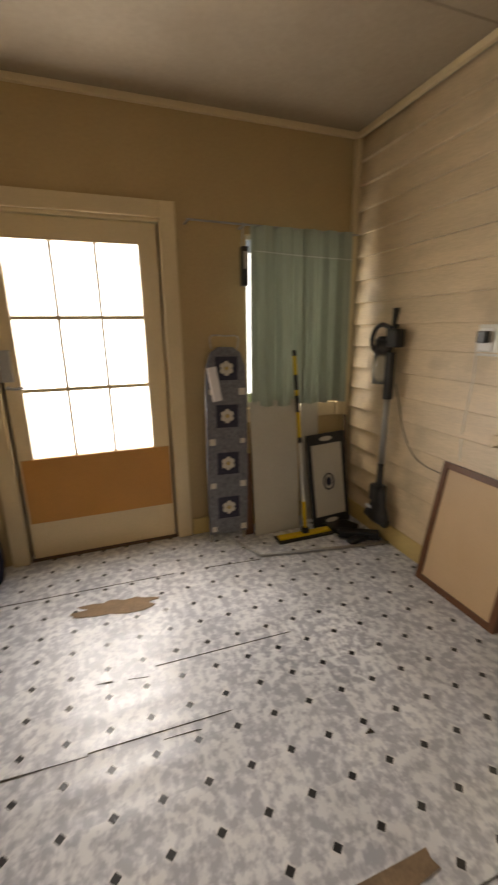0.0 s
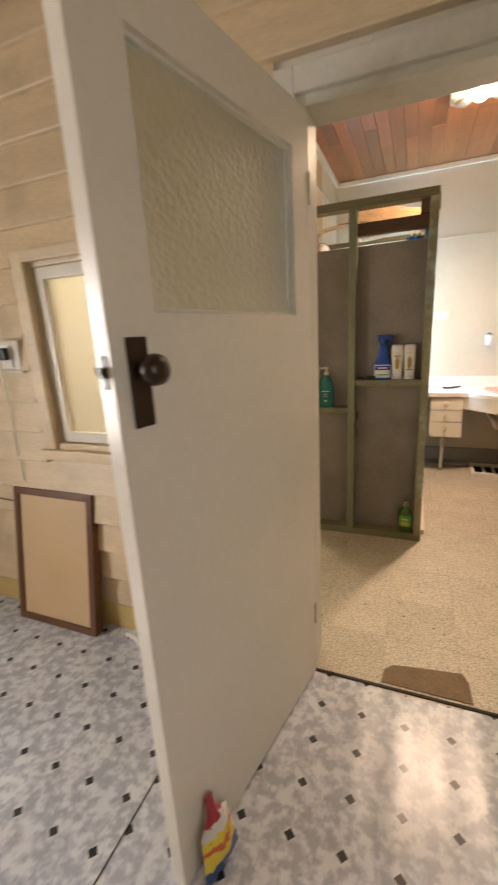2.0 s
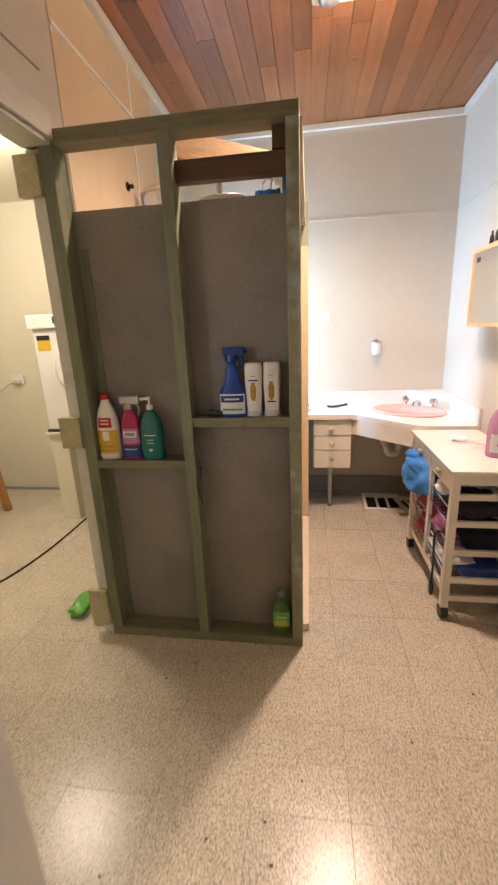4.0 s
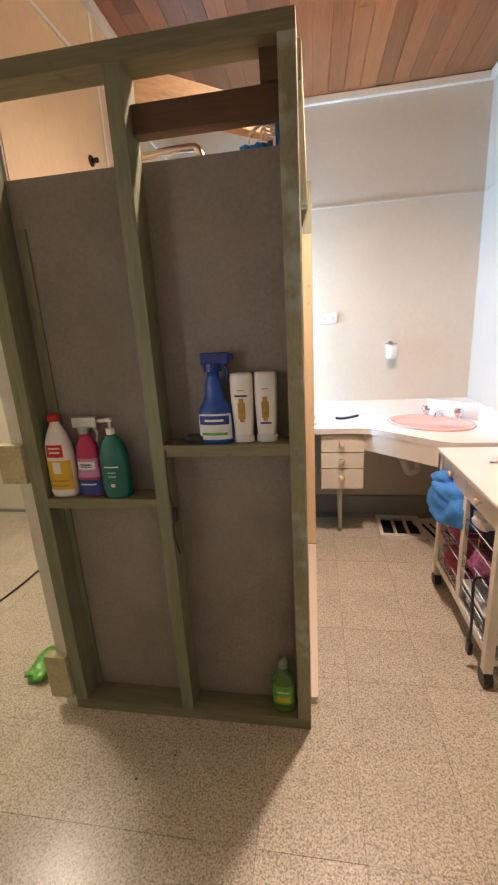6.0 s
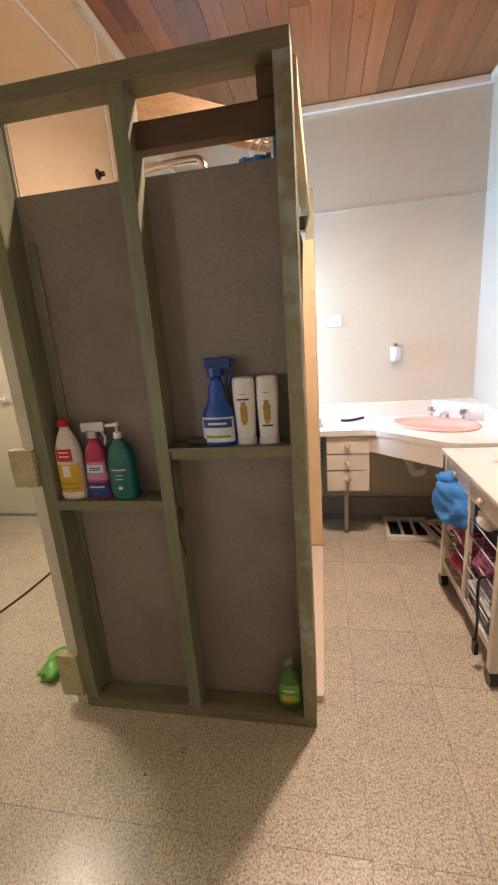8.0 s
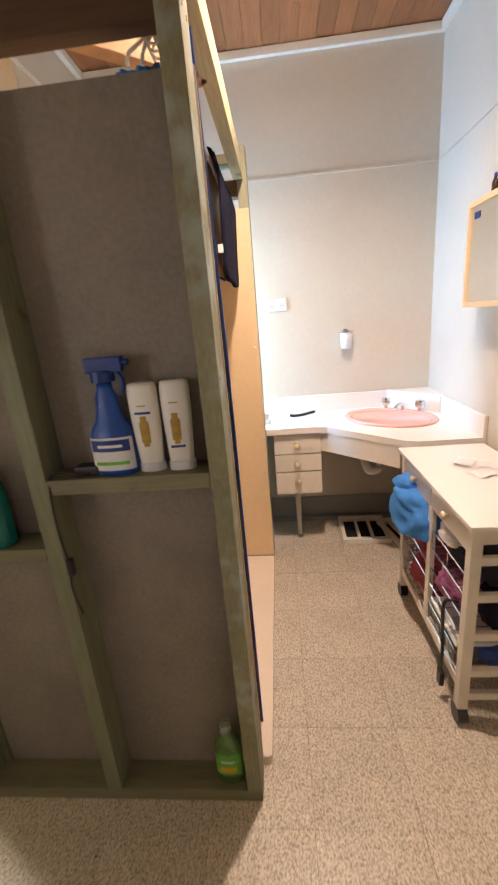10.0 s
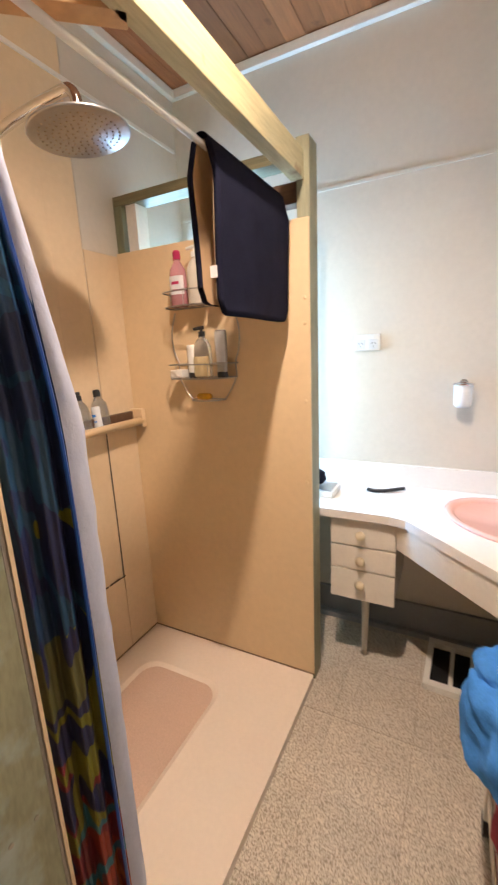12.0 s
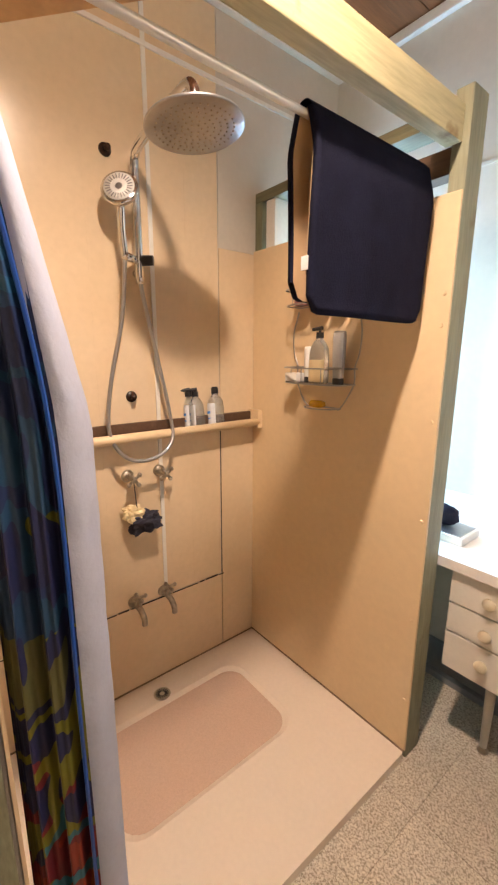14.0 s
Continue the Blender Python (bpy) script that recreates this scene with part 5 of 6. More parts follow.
# ---- vanity corner ----
VZ = 0.795
vanity = holder("vanity_top", (1.0, 2.8, VZ), "white laminate corner vanity top with upstand and pink basin", "vanity")
top = [(-0.42, 2.672), (0.735, 2.672), (0.80, 2.655), (1.125, 2.33), (1.19, 2.30), (1.498, 2.30), (1.498, YF - 0.001), (-0.42, YF - 0.001)]
BC, BA = Vector((1.175, 2.765)), radians(-38)
bm = bmesh.new()
nb = 40
hole = []
for k in range(nb):
    a = 2 * math.pi * k / nb
    e = Vector((0.245 * math.cos(a), 0.185 * math.sin(a)))
    hole.append((BC.x + e.x * math.cos(BA) - e.y * math.sin(BA), BC.y + e.x * math.sin(BA) + e.y * math.cos(BA)))
vo = [bm.verts.new((x, y, VZ)) for x, y in top]
vh = [bm.verts.new((x, y, VZ)) for x, y in hole]
eds = [bm.edges.new((vo[i], vo[(i + 1) % len(vo)])) for i in range(len(vo))] + [bm.edges.new((vh[i], vh[(i + 1) % nb])) for i in range(nb)]
bmesh.ops.triangle_fill(bm, edges=eds, use_beauty=True)
vl = [bm.verts.new((x, y, VZ - 0.036)) for x, y in top]
for i in range(len(vo)):
    j = (i + 1) % len(vo)
    bm.faces.new((vo[i], vo[j], vl[j], vl[i]))
part("worktop", bm, "laminate", vanity)
sp = bmesh.new()
box(sp, (-0.42, YF - 0.02, VZ), (1.24, YF - 0.002, VZ + 0.105), 0.004)
box(sp, (XR - 0.02, 2.30, VZ), (XR - 0.002, 2.83, VZ + 0.105), 0.006)
prism(sp, [(1.23, YF - 0.004), (1.24, YF - 0.03), (1.474, 2.82), (1.497, 2.82), (1.497, YF - 0.004)], VZ, VZ + 0.107)
part("upstand", sp, "laminate", vanity)
ap = bmesh.new()
prism(ap, [(0.765, 2.70), (0.785, 2.70), (1.13, 2.36), (1.118, 2.345)], 0.645, VZ - 0.036)
part("apron", ap, "drawer", vanity)
bm = bmesh.new()
Bm = Matrix.Translation((BC.x, BC.y, VZ)) @ Matrix.Rotation(BA, 4, "Z") @ Matrix.Diagonal((1, 0.76, 1, 1))
lathe(bm, [(0.262, 0.0), (0.268, 0.006), (0.262, 0.013), (0.245, 0.014), (0.226, 0.004), (0.212, -0.03), (0.18, -0.09), (0.10, -0.13), (0.03, -0.138), (0.0, -0.138)], m=Bm, seg=48)
basin = part("basin", bm, "basin", vanity, "pink oval basin", True)
bm = bmesh.new()
rod(bm, (BC.x, BC.y, VZ - 0.137), (BC.x, BC.y, VZ - 0.13), 0.024)
part("plug_hole", bm, "chrome", basin)
bd = Vector((math.cos(BA), math.sin(BA), 0))
bb = Vector((-bd.y, bd.x, 0))
tc0 = Vector((BC.x, BC.y, VZ)) + bb * 0.185
for s in (-1, 1):
    q = tc0 + bd * 0.105 * s
    bm = bmesh.new()
    lathe(bm, [(0.024, 0), (0.024, 0.006), (0.012, 0.012), (0.012, 0.03), (0.026, 0.036), (0.030, 0.05), (0.028, 0.07), (0.02, 0.078)], q, seg=12)
    part("tap_handle", bm, "chrome", vanity, "faceted chrome tap")
bm = bmesh.new()
tube(bm, [tc0, tc0 + Vector((0, 0, 0.035)), tc0 + Vector((0, 0, 0.05)) - bb * 0.03, tc0 + Vector((0, 0, 0.048)) - bb * 0.09, tc0 + Vector((0, 0, 0.03)) - bb * 0.11], 0.012)
part("spout", bm, "chrome", vanity, "short chrome spout", True)
bm = bmesh.new()
tube(bm, [(1.13, 2.80, 0.66), (1.13, 2.80, 0.50), (1.11, 2.79, 0.465), (1.06, 2.79, 0.465), (1.04, 2.80, 0.52), (1.04, 2.9, 0.53), (1.04, 3.07, 0.53)], 0.024, 12)
part("waste_trap", bm, "whiteplastic", vanity, "white plastic waste trap", True)

drawers = holder("drawer_unit", (0.62, 2.85, 0.37), "cream-white three-drawer unit under the vanity top", "drawers")
part("carcass", boxes(((0.497, 2.715, 0.375), (0.762, 3.06, 0.758)), bevel=0.002), "drawer", drawers)
for z0, z1 in ((0.632, 0.748), (0.520, 0.626), (0.374, 0.514)):
    dr = part("drawer", boxes(((0.492, 2.695, z0), (0.766, 2.716, z1)), bevel=0.004), "drawer", drawers)
    zc = (z0 + z1) / 2 if z0 > 0.4 else z1 - 0.055
    bm = bmesh.new()
    lathe(bm, [(0.008, 0), (0.010, 0.012), (0.020, 0.018), (0.021, 0.026), (0.014, 0.032)], m=pose(0.625, 2.695, zc, 90, 0, 0), seg=16)
    part("knob", bm, "knob", dr, "ivory round knob", True)
bm = bmesh.new()
rod(bm, (0.622, 2.83, 0.025), (0.622, 2.83, 0.376), 0.013, 0.020)
lg = part("leg", bm, "drawer", drawers, smooth=True)
bm = bmesh.new()
lathe(bm, [(0.018, 0.0), (0.02, 0.008), (0.012, 0.02), (0.012, 0.03)], (0.622, 2.83, 0.0))
part("foot", bm, "aged", lg, smooth=True)
part("end_panel", boxes(((0.497, 2.72, 0.365), (0.505, 3.06, 0.375))), "drawer", drawers)

strap = bmesh.new()
tube(strap, [(0.60, 2.945, VZ + 0.012), (0.63, 2.94, VZ + 0.009), (0.68, 2.955, VZ + 0.009), (0.73, 2.985, VZ + 0.012), (0.76, 3.0, VZ + 0.014)], 0.009, 8)
thing("razor", strap, "black", "dark blue and black razor lying on the vanity top", "razor", True)
tr = holder("soap_tray", (0.42, 2.87, VZ), "white tray with a dark grey insert on the vanity top", "tray")
part("dish", boxes(((0.30, 2.79, VZ), (0.475, 2.94, VZ + 0.030)), bevel=0.008), "whiteplastic", tr)
part("insert", boxes(((0.312, 2.80, VZ + 0.030), (0.463, 2.93, VZ + 0.034))), "steel", tr)
bm = blob(bmesh.new(), (0.375, 2.87, VZ + 0.075), (0.04, 0.03, 0.038), 6, 0.4, 3)
thing("black_pouch", bm, "darkcloth", "small black pouch resting on the tray", "pouch", True)
ps = holder("power_outlet", (0.56, YF, 1.47), "white double power outlet on the bathroom wall", "outlet")
part("plate", boxes(((0.50, YF - 0.012, 1.445), (0.62, YF - 0.001, 1.52)), bevel=0.004), "whiteplastic", ps)
for x in (0.53, 0.590):
    so = part("socket", boxes(((x - 0.020, YF - 0.0135, 1.452), (x + 0.020, YF - 0.0118, 1.495)), bevel=0.001), "labelwhite", ps)
    for dx, a in ((-0.007, 25), (0.007, -25), (0.0, 0)):
        part("slot", bent(boxes(((-0.0012, -0.0146, -0.004), (0.0012, -0.0134, 0.004))), pose(x + dx, YF, 1.478 if a else 1.464, 0, a, 0)), "darkgap", so)
    part("switch", boxes(((x - 0.006, YF - 0.0155, 1.499), (x + 0.006, YF - 0.0118, 1.511)), bevel=0.001), "whiteplastic", ps)
gh = holder("glass_holder", (0.975, YF - 0.05, 1.27), "clear wall-mounted tumbler holder", "tumbler holder")
bm = bmesh.new()
tube(bm, [(0.975 + 0.04 * math.cos(a), YF - 0.055 + 0.04 * math.sin(a), 1.29) for a in [i * math.pi / 8 for i in range(17)]], 0.004, 6, 2)
rod(bm, (0.975, YF - 0.015, 1.29), (0.975, YF - 0.001, 1.29), 0.018)
part("ring", bm, "chrome", gh)
bm = bmesh.new()
lathe(bm, [(0.024, 1.19), (0.034, 1.20), (0.037, 1.285), (0.034, 1.285), (0.03, 1.205), (0.0, 1.20)], (0.975, YF - 0.055, 0))
part("tumbler", bm, "labelwhite", gh, smooth=True)

# duckboards on the floor under the vanity
def duckboard(m, slats, label):
    d = holder("floor_grate", m.translation, label, "grate", "white slatted boards")
    part("frame", bent(boxes(((-0.15, -0.16, 0), (-0.125, 0.16, 0.03)), ((0.125, -0.16, 0), (0.15, 0.16, 0.03)), ((-0.125, -0.16, 0), (0.125, -0.125, 0.03)), ((-0.125, 0.125, 0), (0.125, 0.16, 0.03)), bevel=0.004), m), "white", d)
    for k in range(slats):
        x = -0.125 + 0.25 * (k + 1) / (slats + 1)
        part("slat", bent(boxes(((x - 0.009, -0.125, 0.006), (x + 0.009, 0.125, 0.026)), bevel=0.003), m), "white", d)
    # dark sheet stands in for the shade between the slats
    part("underside", bent(boxes(((-0.125, -0.125, 0.0), (0.125, 0.125, 0.003))), m), "darkgap", d)


duckboard(pose(1.045, 2.87, 0.0, 0, 0, -2), 2, "white painted slatted floor grate under the vanity")
duckboard(pose(1.33, 2.84, 0.0, 0, 0, 12), 4, "white slatted floor grate beside another under the vanity")

# ---- trolley ----
TX0, TX1, TY0, TY1, TZ = 1.095, 1.455, 1.525, 2.235, 0.785
trolley = holder("trolley", ((TX0 + TX1) / 2, (TY0 + TY1) / 2, 0), "white painted kitchen trolley on castors with wire baskets", "trolley")
part("top", boxes(((TX0 - 0.015, TY0 - 0.02, TZ - 0.018), (TX1 + 0.01, TY1 + 0.02, TZ)), bevel=0.005), "laminate", trolley)
for x in (TX0, TX1 - 0.035):
    for y in (TY0, TY1 - 0.035):
        lg = part("leg", boxes(((x, y, 0.065), (x + 0.035, y + 0.035, TZ - 0.018)), bevel=0.003), "drawer", trolley)
        bm = bmesh.new()
        rod(bm, (x + 0.000, y + 0.018, 0.034), (x + 0.034, y + 0.018, 0.034), 0.034, seg=20)
        rod(bm, (x + 0.018, y + 0.018, 0.05), (x + 0.018, y + 0.018, 0.068), 0.012)
        part("castor", bm, "black", lg, "black castor")
for x in (TX0 + 0.006, TX1 - 0.03):
    part("side_rail", boxes(((x, TY0 + 0.035, 0.13), (x + 0.022, TY1 - 0.035, 0.165)), bevel=0.002), "drawer", trolley)
    part("apron", boxes(((x, TY0 + 0.035, 0.668), (x + 0.018, (TY0 + TY1) / 2 - 0.003, TZ - 0.02)), bevel=0.003), "drawer", trolley)
    part("apron", boxes(((x, (TY0 + TY1) / 2 + 0.003, 0.668), (x + 0.018, TY1 - 0.035, TZ - 0.02)), bevel=0.003), "drawer", trolley)
    part("upright", boxes(((x, (TY0 + TY1) / 2 - 0.018, 0.165), (x + 0.02, (TY0 + TY1) / 2 + 0.018, 0.668)), bevel=0.002), "drawer", trolley)
for y in (TY0 + 0.19, TY1 - 0.19):
    bm = bmesh.new()
    lathe(bm, [(0.007, 0), (0.009, 0.010), (0.016, 0.016), (0.016, 0.022), (0.008, 0.027)], m=pose(TX0 + 0.006, y, 0.715, 0, -90, 0), seg=14)
    part("knob", bm, "knob", trolley, "small cream knob", True)
for y in (TY0 + 0.006, TY1 - 0.028):
    for z in (0.10, 0.20, 0.35, 0.50, 0.635, 0.71):
        hgt = 0.028 if z < 0.7 else 0.05
        part("end_rail", boxes(((TX0 + 0.035, y, z), (TX1 - 0.035, y + 0.02, z + hgt)), bevel=0.003), "drawer", trolley)
for y0, y1 in ((TY0 + 0.04, (TY0 + TY1) / 2 - 0.02), ((TY0 + TY1) / 2 + 0.02, TY1 - 0.04)):
    for z in (0.17, 0.335, 0.50):
        bk = bmesh.new()
        for k in range(7):
            y = y0 + (y1 - y0) * k / 6
            rod(bk, (TX0 + 0.01, y, z), (TX1 - 0.03, y, z), 0.002, seg=5)
        for zz in (z, z + 0.075):
            for x in (TX0 + 0.012, TX1 - 0.032):
                rod(bk, (x, y0, zz), (x, y1, zz), 0.003, seg=6)
        for k in (0, 3, 6):
            y = y0 + (y1 - y0) * k / 6
            rod(bk, (TX0 + 0.012, y, z), (TX0 + 0.012, y, z + 0.075), 0.002, seg=5)
        tagged(part("wire_basket", bk, "chrome", trolley, "chromed wire basket"), kind="stuff")
        part("runner", boxes(((TX0 + 0.008, y0 - 0.02, z + 0.066), (TX0 + 0.03, y0 + 0.008, z + 0.084))), "drawer", trolley)
CONTENT = (("bluetowel", (1.175, 2.04, 0.570), (0.165, 0.15, 0.10), "rolled bright blue towel in the trolley basket", "towel"), ("bluetowel", (1.12, 2.10, 0.645), (0.085, 0.09, 0.055), "folded blue towel in the trolley basket", "towel"),
           ("pinkcloth", (1.26, 2.05, 0.395), (0.14, 0.14, 0.07), "folded dark pink towel in the trolley basket", "towel"), ("pinkcloth", (1.24, 2.06, 0.225), (0.13, 0.13, 0.06), "pink cloth in the low trolley basket", "cloth"),
           ("navycloth", (1.27, 1.70, 0.555), (0.13, 0.12, 0.045), "charcoal clothing in the trolley basket", "clothing"), ("paper", (1.16, 1.78, 0.60), (0.05, 0.07, 0.03), "white linen in the trolley basket", "linen"), ("darkcloth", (1.30, 1.66, 0.40), (0.12, 0.11, 0.065), "black clothing in the trolley basket", "clothing"),
           ("floralcloth", (1.20, 1.74, 0.405), (0.10, 0.10, 0.055), "patterned pink cloth in the trolley basket", "cloth"), ("labelblue", (1.30, 1.66, 0.225), (0.11, 0.11, 0.05), "dark blue folded cloth in the trolley basket", "cloth"))
for k, (mt, c, s, lb, ct) in enumerate(CONTENT):
    thing(ct, blob(bmesh.new(), c, s, k + 2, 0.38, 4), mt, lb, ct, True)
tub = holder("plastic_tub", (1.19, 1.73, 0.18), "clear plastic tub with a blue lid in the low basket", "tub")
part("tub_body", boxes(((1.11, 1.60, 0.18), (1.26, 1.84, 0.265)), bevel=0.015), "clearpl", tub)
part("tub_lid", boxes(((1.105, 1.595, 0.265), (1.265, 1.845, 0.28)), bevel=0.006), "labelwhite", tub, "pale blue lid")
st = bmesh.new()
tube(st, [(1.13, 1.66, 0.40), (1.085, 1.655, 0.41), (1.078, 1.65, 0.34), (1.08, 1.64, 0.22), (1.075, 1.63, 0.12)], 0.006, 6)
box(st, (1.066, 1.612, 0.07), (1.084, 1.645, 0.13), 0.006)
thing("black_strap", st, "black", "black strap hanging out of a trolley basket", "strap")
jug = bottle("detergent_bottle", (1.375, 1.735, TZ), 0.280, 0.145, 0.09, "purple", "lilac laundry detergent bottle on the trolley", "pinkcloth", "jug", ("labelwhite", 0.1, 0.42, "purple", ((0.2, 0.25, 0.06), (0.32, 0.2, 0.04))))
grip = bmesh.new()
tube(grip, [(1.40 + 0.035 * math.cos(a), 1.705, TZ + 0.20 + 0.05 * math.sin(a)) for a in [i * math.pi / 8 for i in range(17)]], 0.014, 8, 2)
part("handle", grip, "purple", jug, smooth=True)
pp = holder("papers", (1.32, 1.95, TZ), "crumpled white paper slips on the trolley top", "paper")
for k, (x, y, a) in enumerate(((1.30, 1.90, 20), (1.36, 1.97, -30), (1.28, 2.02, 55))):
    bm = bmesh.new()
    g = [[bm.verts.new((0.05 * (i / 4 - 0.5) * 2, 0.035 * (j / 4 - 0.5) * 2, 0.002 + 0.010 * abs(noise.noise(Vector((i * 0.7, j * 0.9, k * 3)))) + 0.003 * k)) for i in range(5)] for j in range(5)]
    for j in range(4):
        for i in range(4):
            bm.faces.new((g[j][i], g[j][i + 1], g[j + 1][i + 1], g[j + 1][i]))
    part("slip", bent(bm, pose(x, y, TZ, 0, 0, a)), "paper", pp)

# mirror cabinet on the right wall
cab = holder("mirror_cabinet", (1.44, 2.08, 1.38), "cream bathroom cabinet with sliding mirror doors", "cabinet")
CY0, CY1, CZ0, CZ1, CXF = 1.76, 2.40, 1.385, 1.80, 1.385
part("body", boxes(((CXF + 0.012, CY0, CZ0), (XR - 0.001, CY1, CZ1)), bevel=0.003), "panel", cab)
part("frame", boxes(((CXF, CY0, CZ0), (CXF + 0.014, CY0 + 0.022, CZ1)), ((CXF, CY1 - 0.022, CZ0), (CXF + 0.014, CY1, CZ1)), ((CXF, CY0 + 0.022, CZ0), (CXF + 0.014, CY1 - 0.022, CZ0 + 0.022)), ((CXF, CY0 + 0.022, CZ1 - 0.022), (CXF + 0.014, CY1 - 0.022, CZ1)), bevel=0.002), "panel", cab)
for y0, y1, x in ((CY0 + 0.022, 2.09, 0.004), (2.07, CY1 - 0.022, 0.008)):
    part("mirror_door", boxes(((CXF + x, y0, CZ0 + 0.022), (CXF + x + 0.003, y1, CZ1 - 0.022))), "mirror", cab, "mirrored sliding door")
part("sticker", boxes(((CXF + 0.006, 2.30, 1.73), (CXF + 0.0078, 2.345, 1.755))), "labelblue", cab, "small blue sticker")
for k, (y, h, w, mt, lb) in enumerate(((2.31, 0.085, 0.03, "bakelite", "small brown jar"), (2.235, 0.10, 0.035, "black", "small dark jar"), (2.15, 0.17, 0.05, "paper", "white toiletry bottle"), (2.06, 0.15, 0.055, "pinkcloth", "dusky pink toiletry bottle"),
                                      (1.97, 0.19, 0.055, "whiteplastic", "white lotion bottle"), (1.88, 0.20, 0.06, "blue", "blue lotion bottle"), (1.80, 0.15, 0.055, "labelwhite", "pale toiletry bottle"))):
    bottle("toiletry_bottle", (1.445, y, CZ1), h, w, w * 0.7, mt, lb + " on top of the mirror cabinet", "whiteplastic" if k % 2 else "labelblue", "round", turn=90, grp="toiletries on the cabinet")

# heat lamp fixture
LC = Vector((0.645, 1.73, ZB))
fx = holder("heat_lamp_fixture", LC, "cream square ceiling fixture with four heat bulbs and one lit lamp", "ceiling light")
part("housing", boxes(((LC.x - 0.18, LC.y - 0.18, ZB - 0.05), (LC.x + 0.18, LC.y + 0.18, ZB - 0.005)), bevel=0.03), "bulbmetal", fx)
for sx in (-1, 1):
    for sy in (-1, 1):
        bm = bmesh.new()
        lathe(bm, [(0.06, -0.052), (0.062, -0.058), (0.056, -0.062), (0.050, -0.058)], (LC.x + sx * 0.105, LC.y + sy * 0.105, ZB), seg=24)
        part("bulb_ring", bm, "bulbmetal", fx, smooth=True)
        bm = bmesh.new()
        lathe(bm, [(0.048, -0.05), (0.049, -0.060), (0.044, -0.074), (0.028, -0.084), (0.0, -0.088)], (LC.x + sx * 0.105, LC.y + sy * 0.105, ZB), seg=24)
        part("heat_bulb", bm, "steel", fx, "unlit silvered heat bulb", True)
bm = bmesh.new()
lathe(bm, [(0.018, -0.05), (0.026, -0.07), (0.032, -0.09), (0.026, -0.112), (0.0, -0.122)], (LC.x - 0.02, LC.y + 0.01, ZB), seg=20)
part("lit_bulb", bm, "lit", fx, "glowing centre bulb", True)

# ---- laundry ----
stand = holder("dryer_stand", (-1.3, 2.78, 0), "cream painted stand under the dryer, open at the knee", "stand")
part("end_panel", boxes(((-1.56, 2.47, 0.0), (-1.42, 3.05, 0.775)), bevel=0.004), "laundrywall", stand)
part("end_panel", boxes(((-0.75, 2.47, 0.0), (-0.70, 3.05, 0.775)), bevel=0.004), "laundrywall", stand)
part("top", boxes(((-1.58, 2.45, 0.775), (-0.69, 3.05, 0.80)), bevel=0.003), "laundrywall", stand)
part("back", boxes(((-1.42, 3.0, 0.0), (-0.75, 3.04, 0.775))), "laundrywall", stand)
dryer = holder("tumble_dryer", (-1.3, 2.78, 0.815), "white front-loading tumble dryer standing on a cream stand", "dryer")
part("plinth", boxes(((-1.63, 2.47, 0.80), (-0.98, 3.03, 0.82))), "black", dryer)
part("body", boxes(((-1.62, 2.48, 0.82), (-1.0, 3.02, 1.60)), bevel=0.012), "whiteplastic", dryer)
part("control_panel", boxes(((-1.64, 2.455, 1.60), (-0.98, 3.02, 1.70)), bevel=0.012), "whiteplastic", dryer)
part("display", boxes(((-1.43, 2.451, 1.635), (-1.24, 2.456, 1.68))), "black", dryer, "dark display strip")
part("rating_sticker", boxes(((-1.59, 2.477, 1.44), (-1.49, 2.4795, 1.55))), "labelyellow", dryer, "yellow and black sticker")
part("rating_sticker", boxes(((-1.59, 2.4755, 1.515), (-1.49, 2.4768, 1.55))), "black", dryer)
dm = pose(-1.28, 2.478, 1.29, 90, 0, 0)
bm = bmesh.new()
lathe(bm, [(0.19, 0.0), (0.195, 0.02), (0.175, 0.035), (0.135, 0.03), (0.13, 0.015)], m=dm, seg=40)
dd = part("door", bm, "whiteplastic", dryer, smooth=True)
bm = bmesh.new()
lathe(bm, [(0.134, 0.012), (0.13, 0.022), (0.07, 0.034), (0.0, 0.038)], m=dm, seg=40)
part("door_glass", bm, "black", dd, "dark round door glass", True)
bm = bmesh.new()
lathe(bm, [(0.075, 0.0), (0.075, 0.003), (0.0, 0.0035)], m=pose(-1.36, 2.479, 0.99, 90, 0, 0), seg=30)
vt = part("vent", bm, "labelwhite", dryer)
for k in range(7):
    z = 0.93 + 0.02 * k
    hw = math.sqrt(max(0.0, 0.07 ** 2 - (z - 0.99) ** 2))
    if hw > 0.01:
        part("vent_slot", bent(boxes(((-hw, -0.0045, -0.005), (hw, -0.003, 0.005))), pose(-1.36, 2.479, z, 0, 10, 0)), "black", vt)
stand.matrix_basis = Matrix.Translation((-1.25, 2.78, 0)) @ Matrix.Diagonal((1, 1, 0.91, 1))
dryer.matrix_basis = Matrix.Translation((-1.19, 2.78, 0.742)) @ Matrix.Diagonal((1, 1, 0.95, 1))
lo = holder("laundry_outlet", (-2.15, YF, 1.07), "white power outlet with a lead plugged in", "outlet")
part("plate", boxes(((-2.21, YF - 0.024, 1.03), (-2.09, YF - 0.013, 1.11)), bevel=0.003), "whiteplastic", lo)
part("plug", boxes(((-2.17, YF - 0.06, 1.04), (-2.12, YF - 0.024, 1.08)), bevel=0.005), "whiteplastic", lo)
bm = bmesh.new()
tube(bm, [(-2.15, YF - 0.06, 1.06), (-2.25, 3.0, 1.0), (-2.42, 2.95, 0.85), (-2.52, 2.9, 0.75)], 0.004, 6)
part("lead", bm, "steel", lo)
bm = bmesh.new()
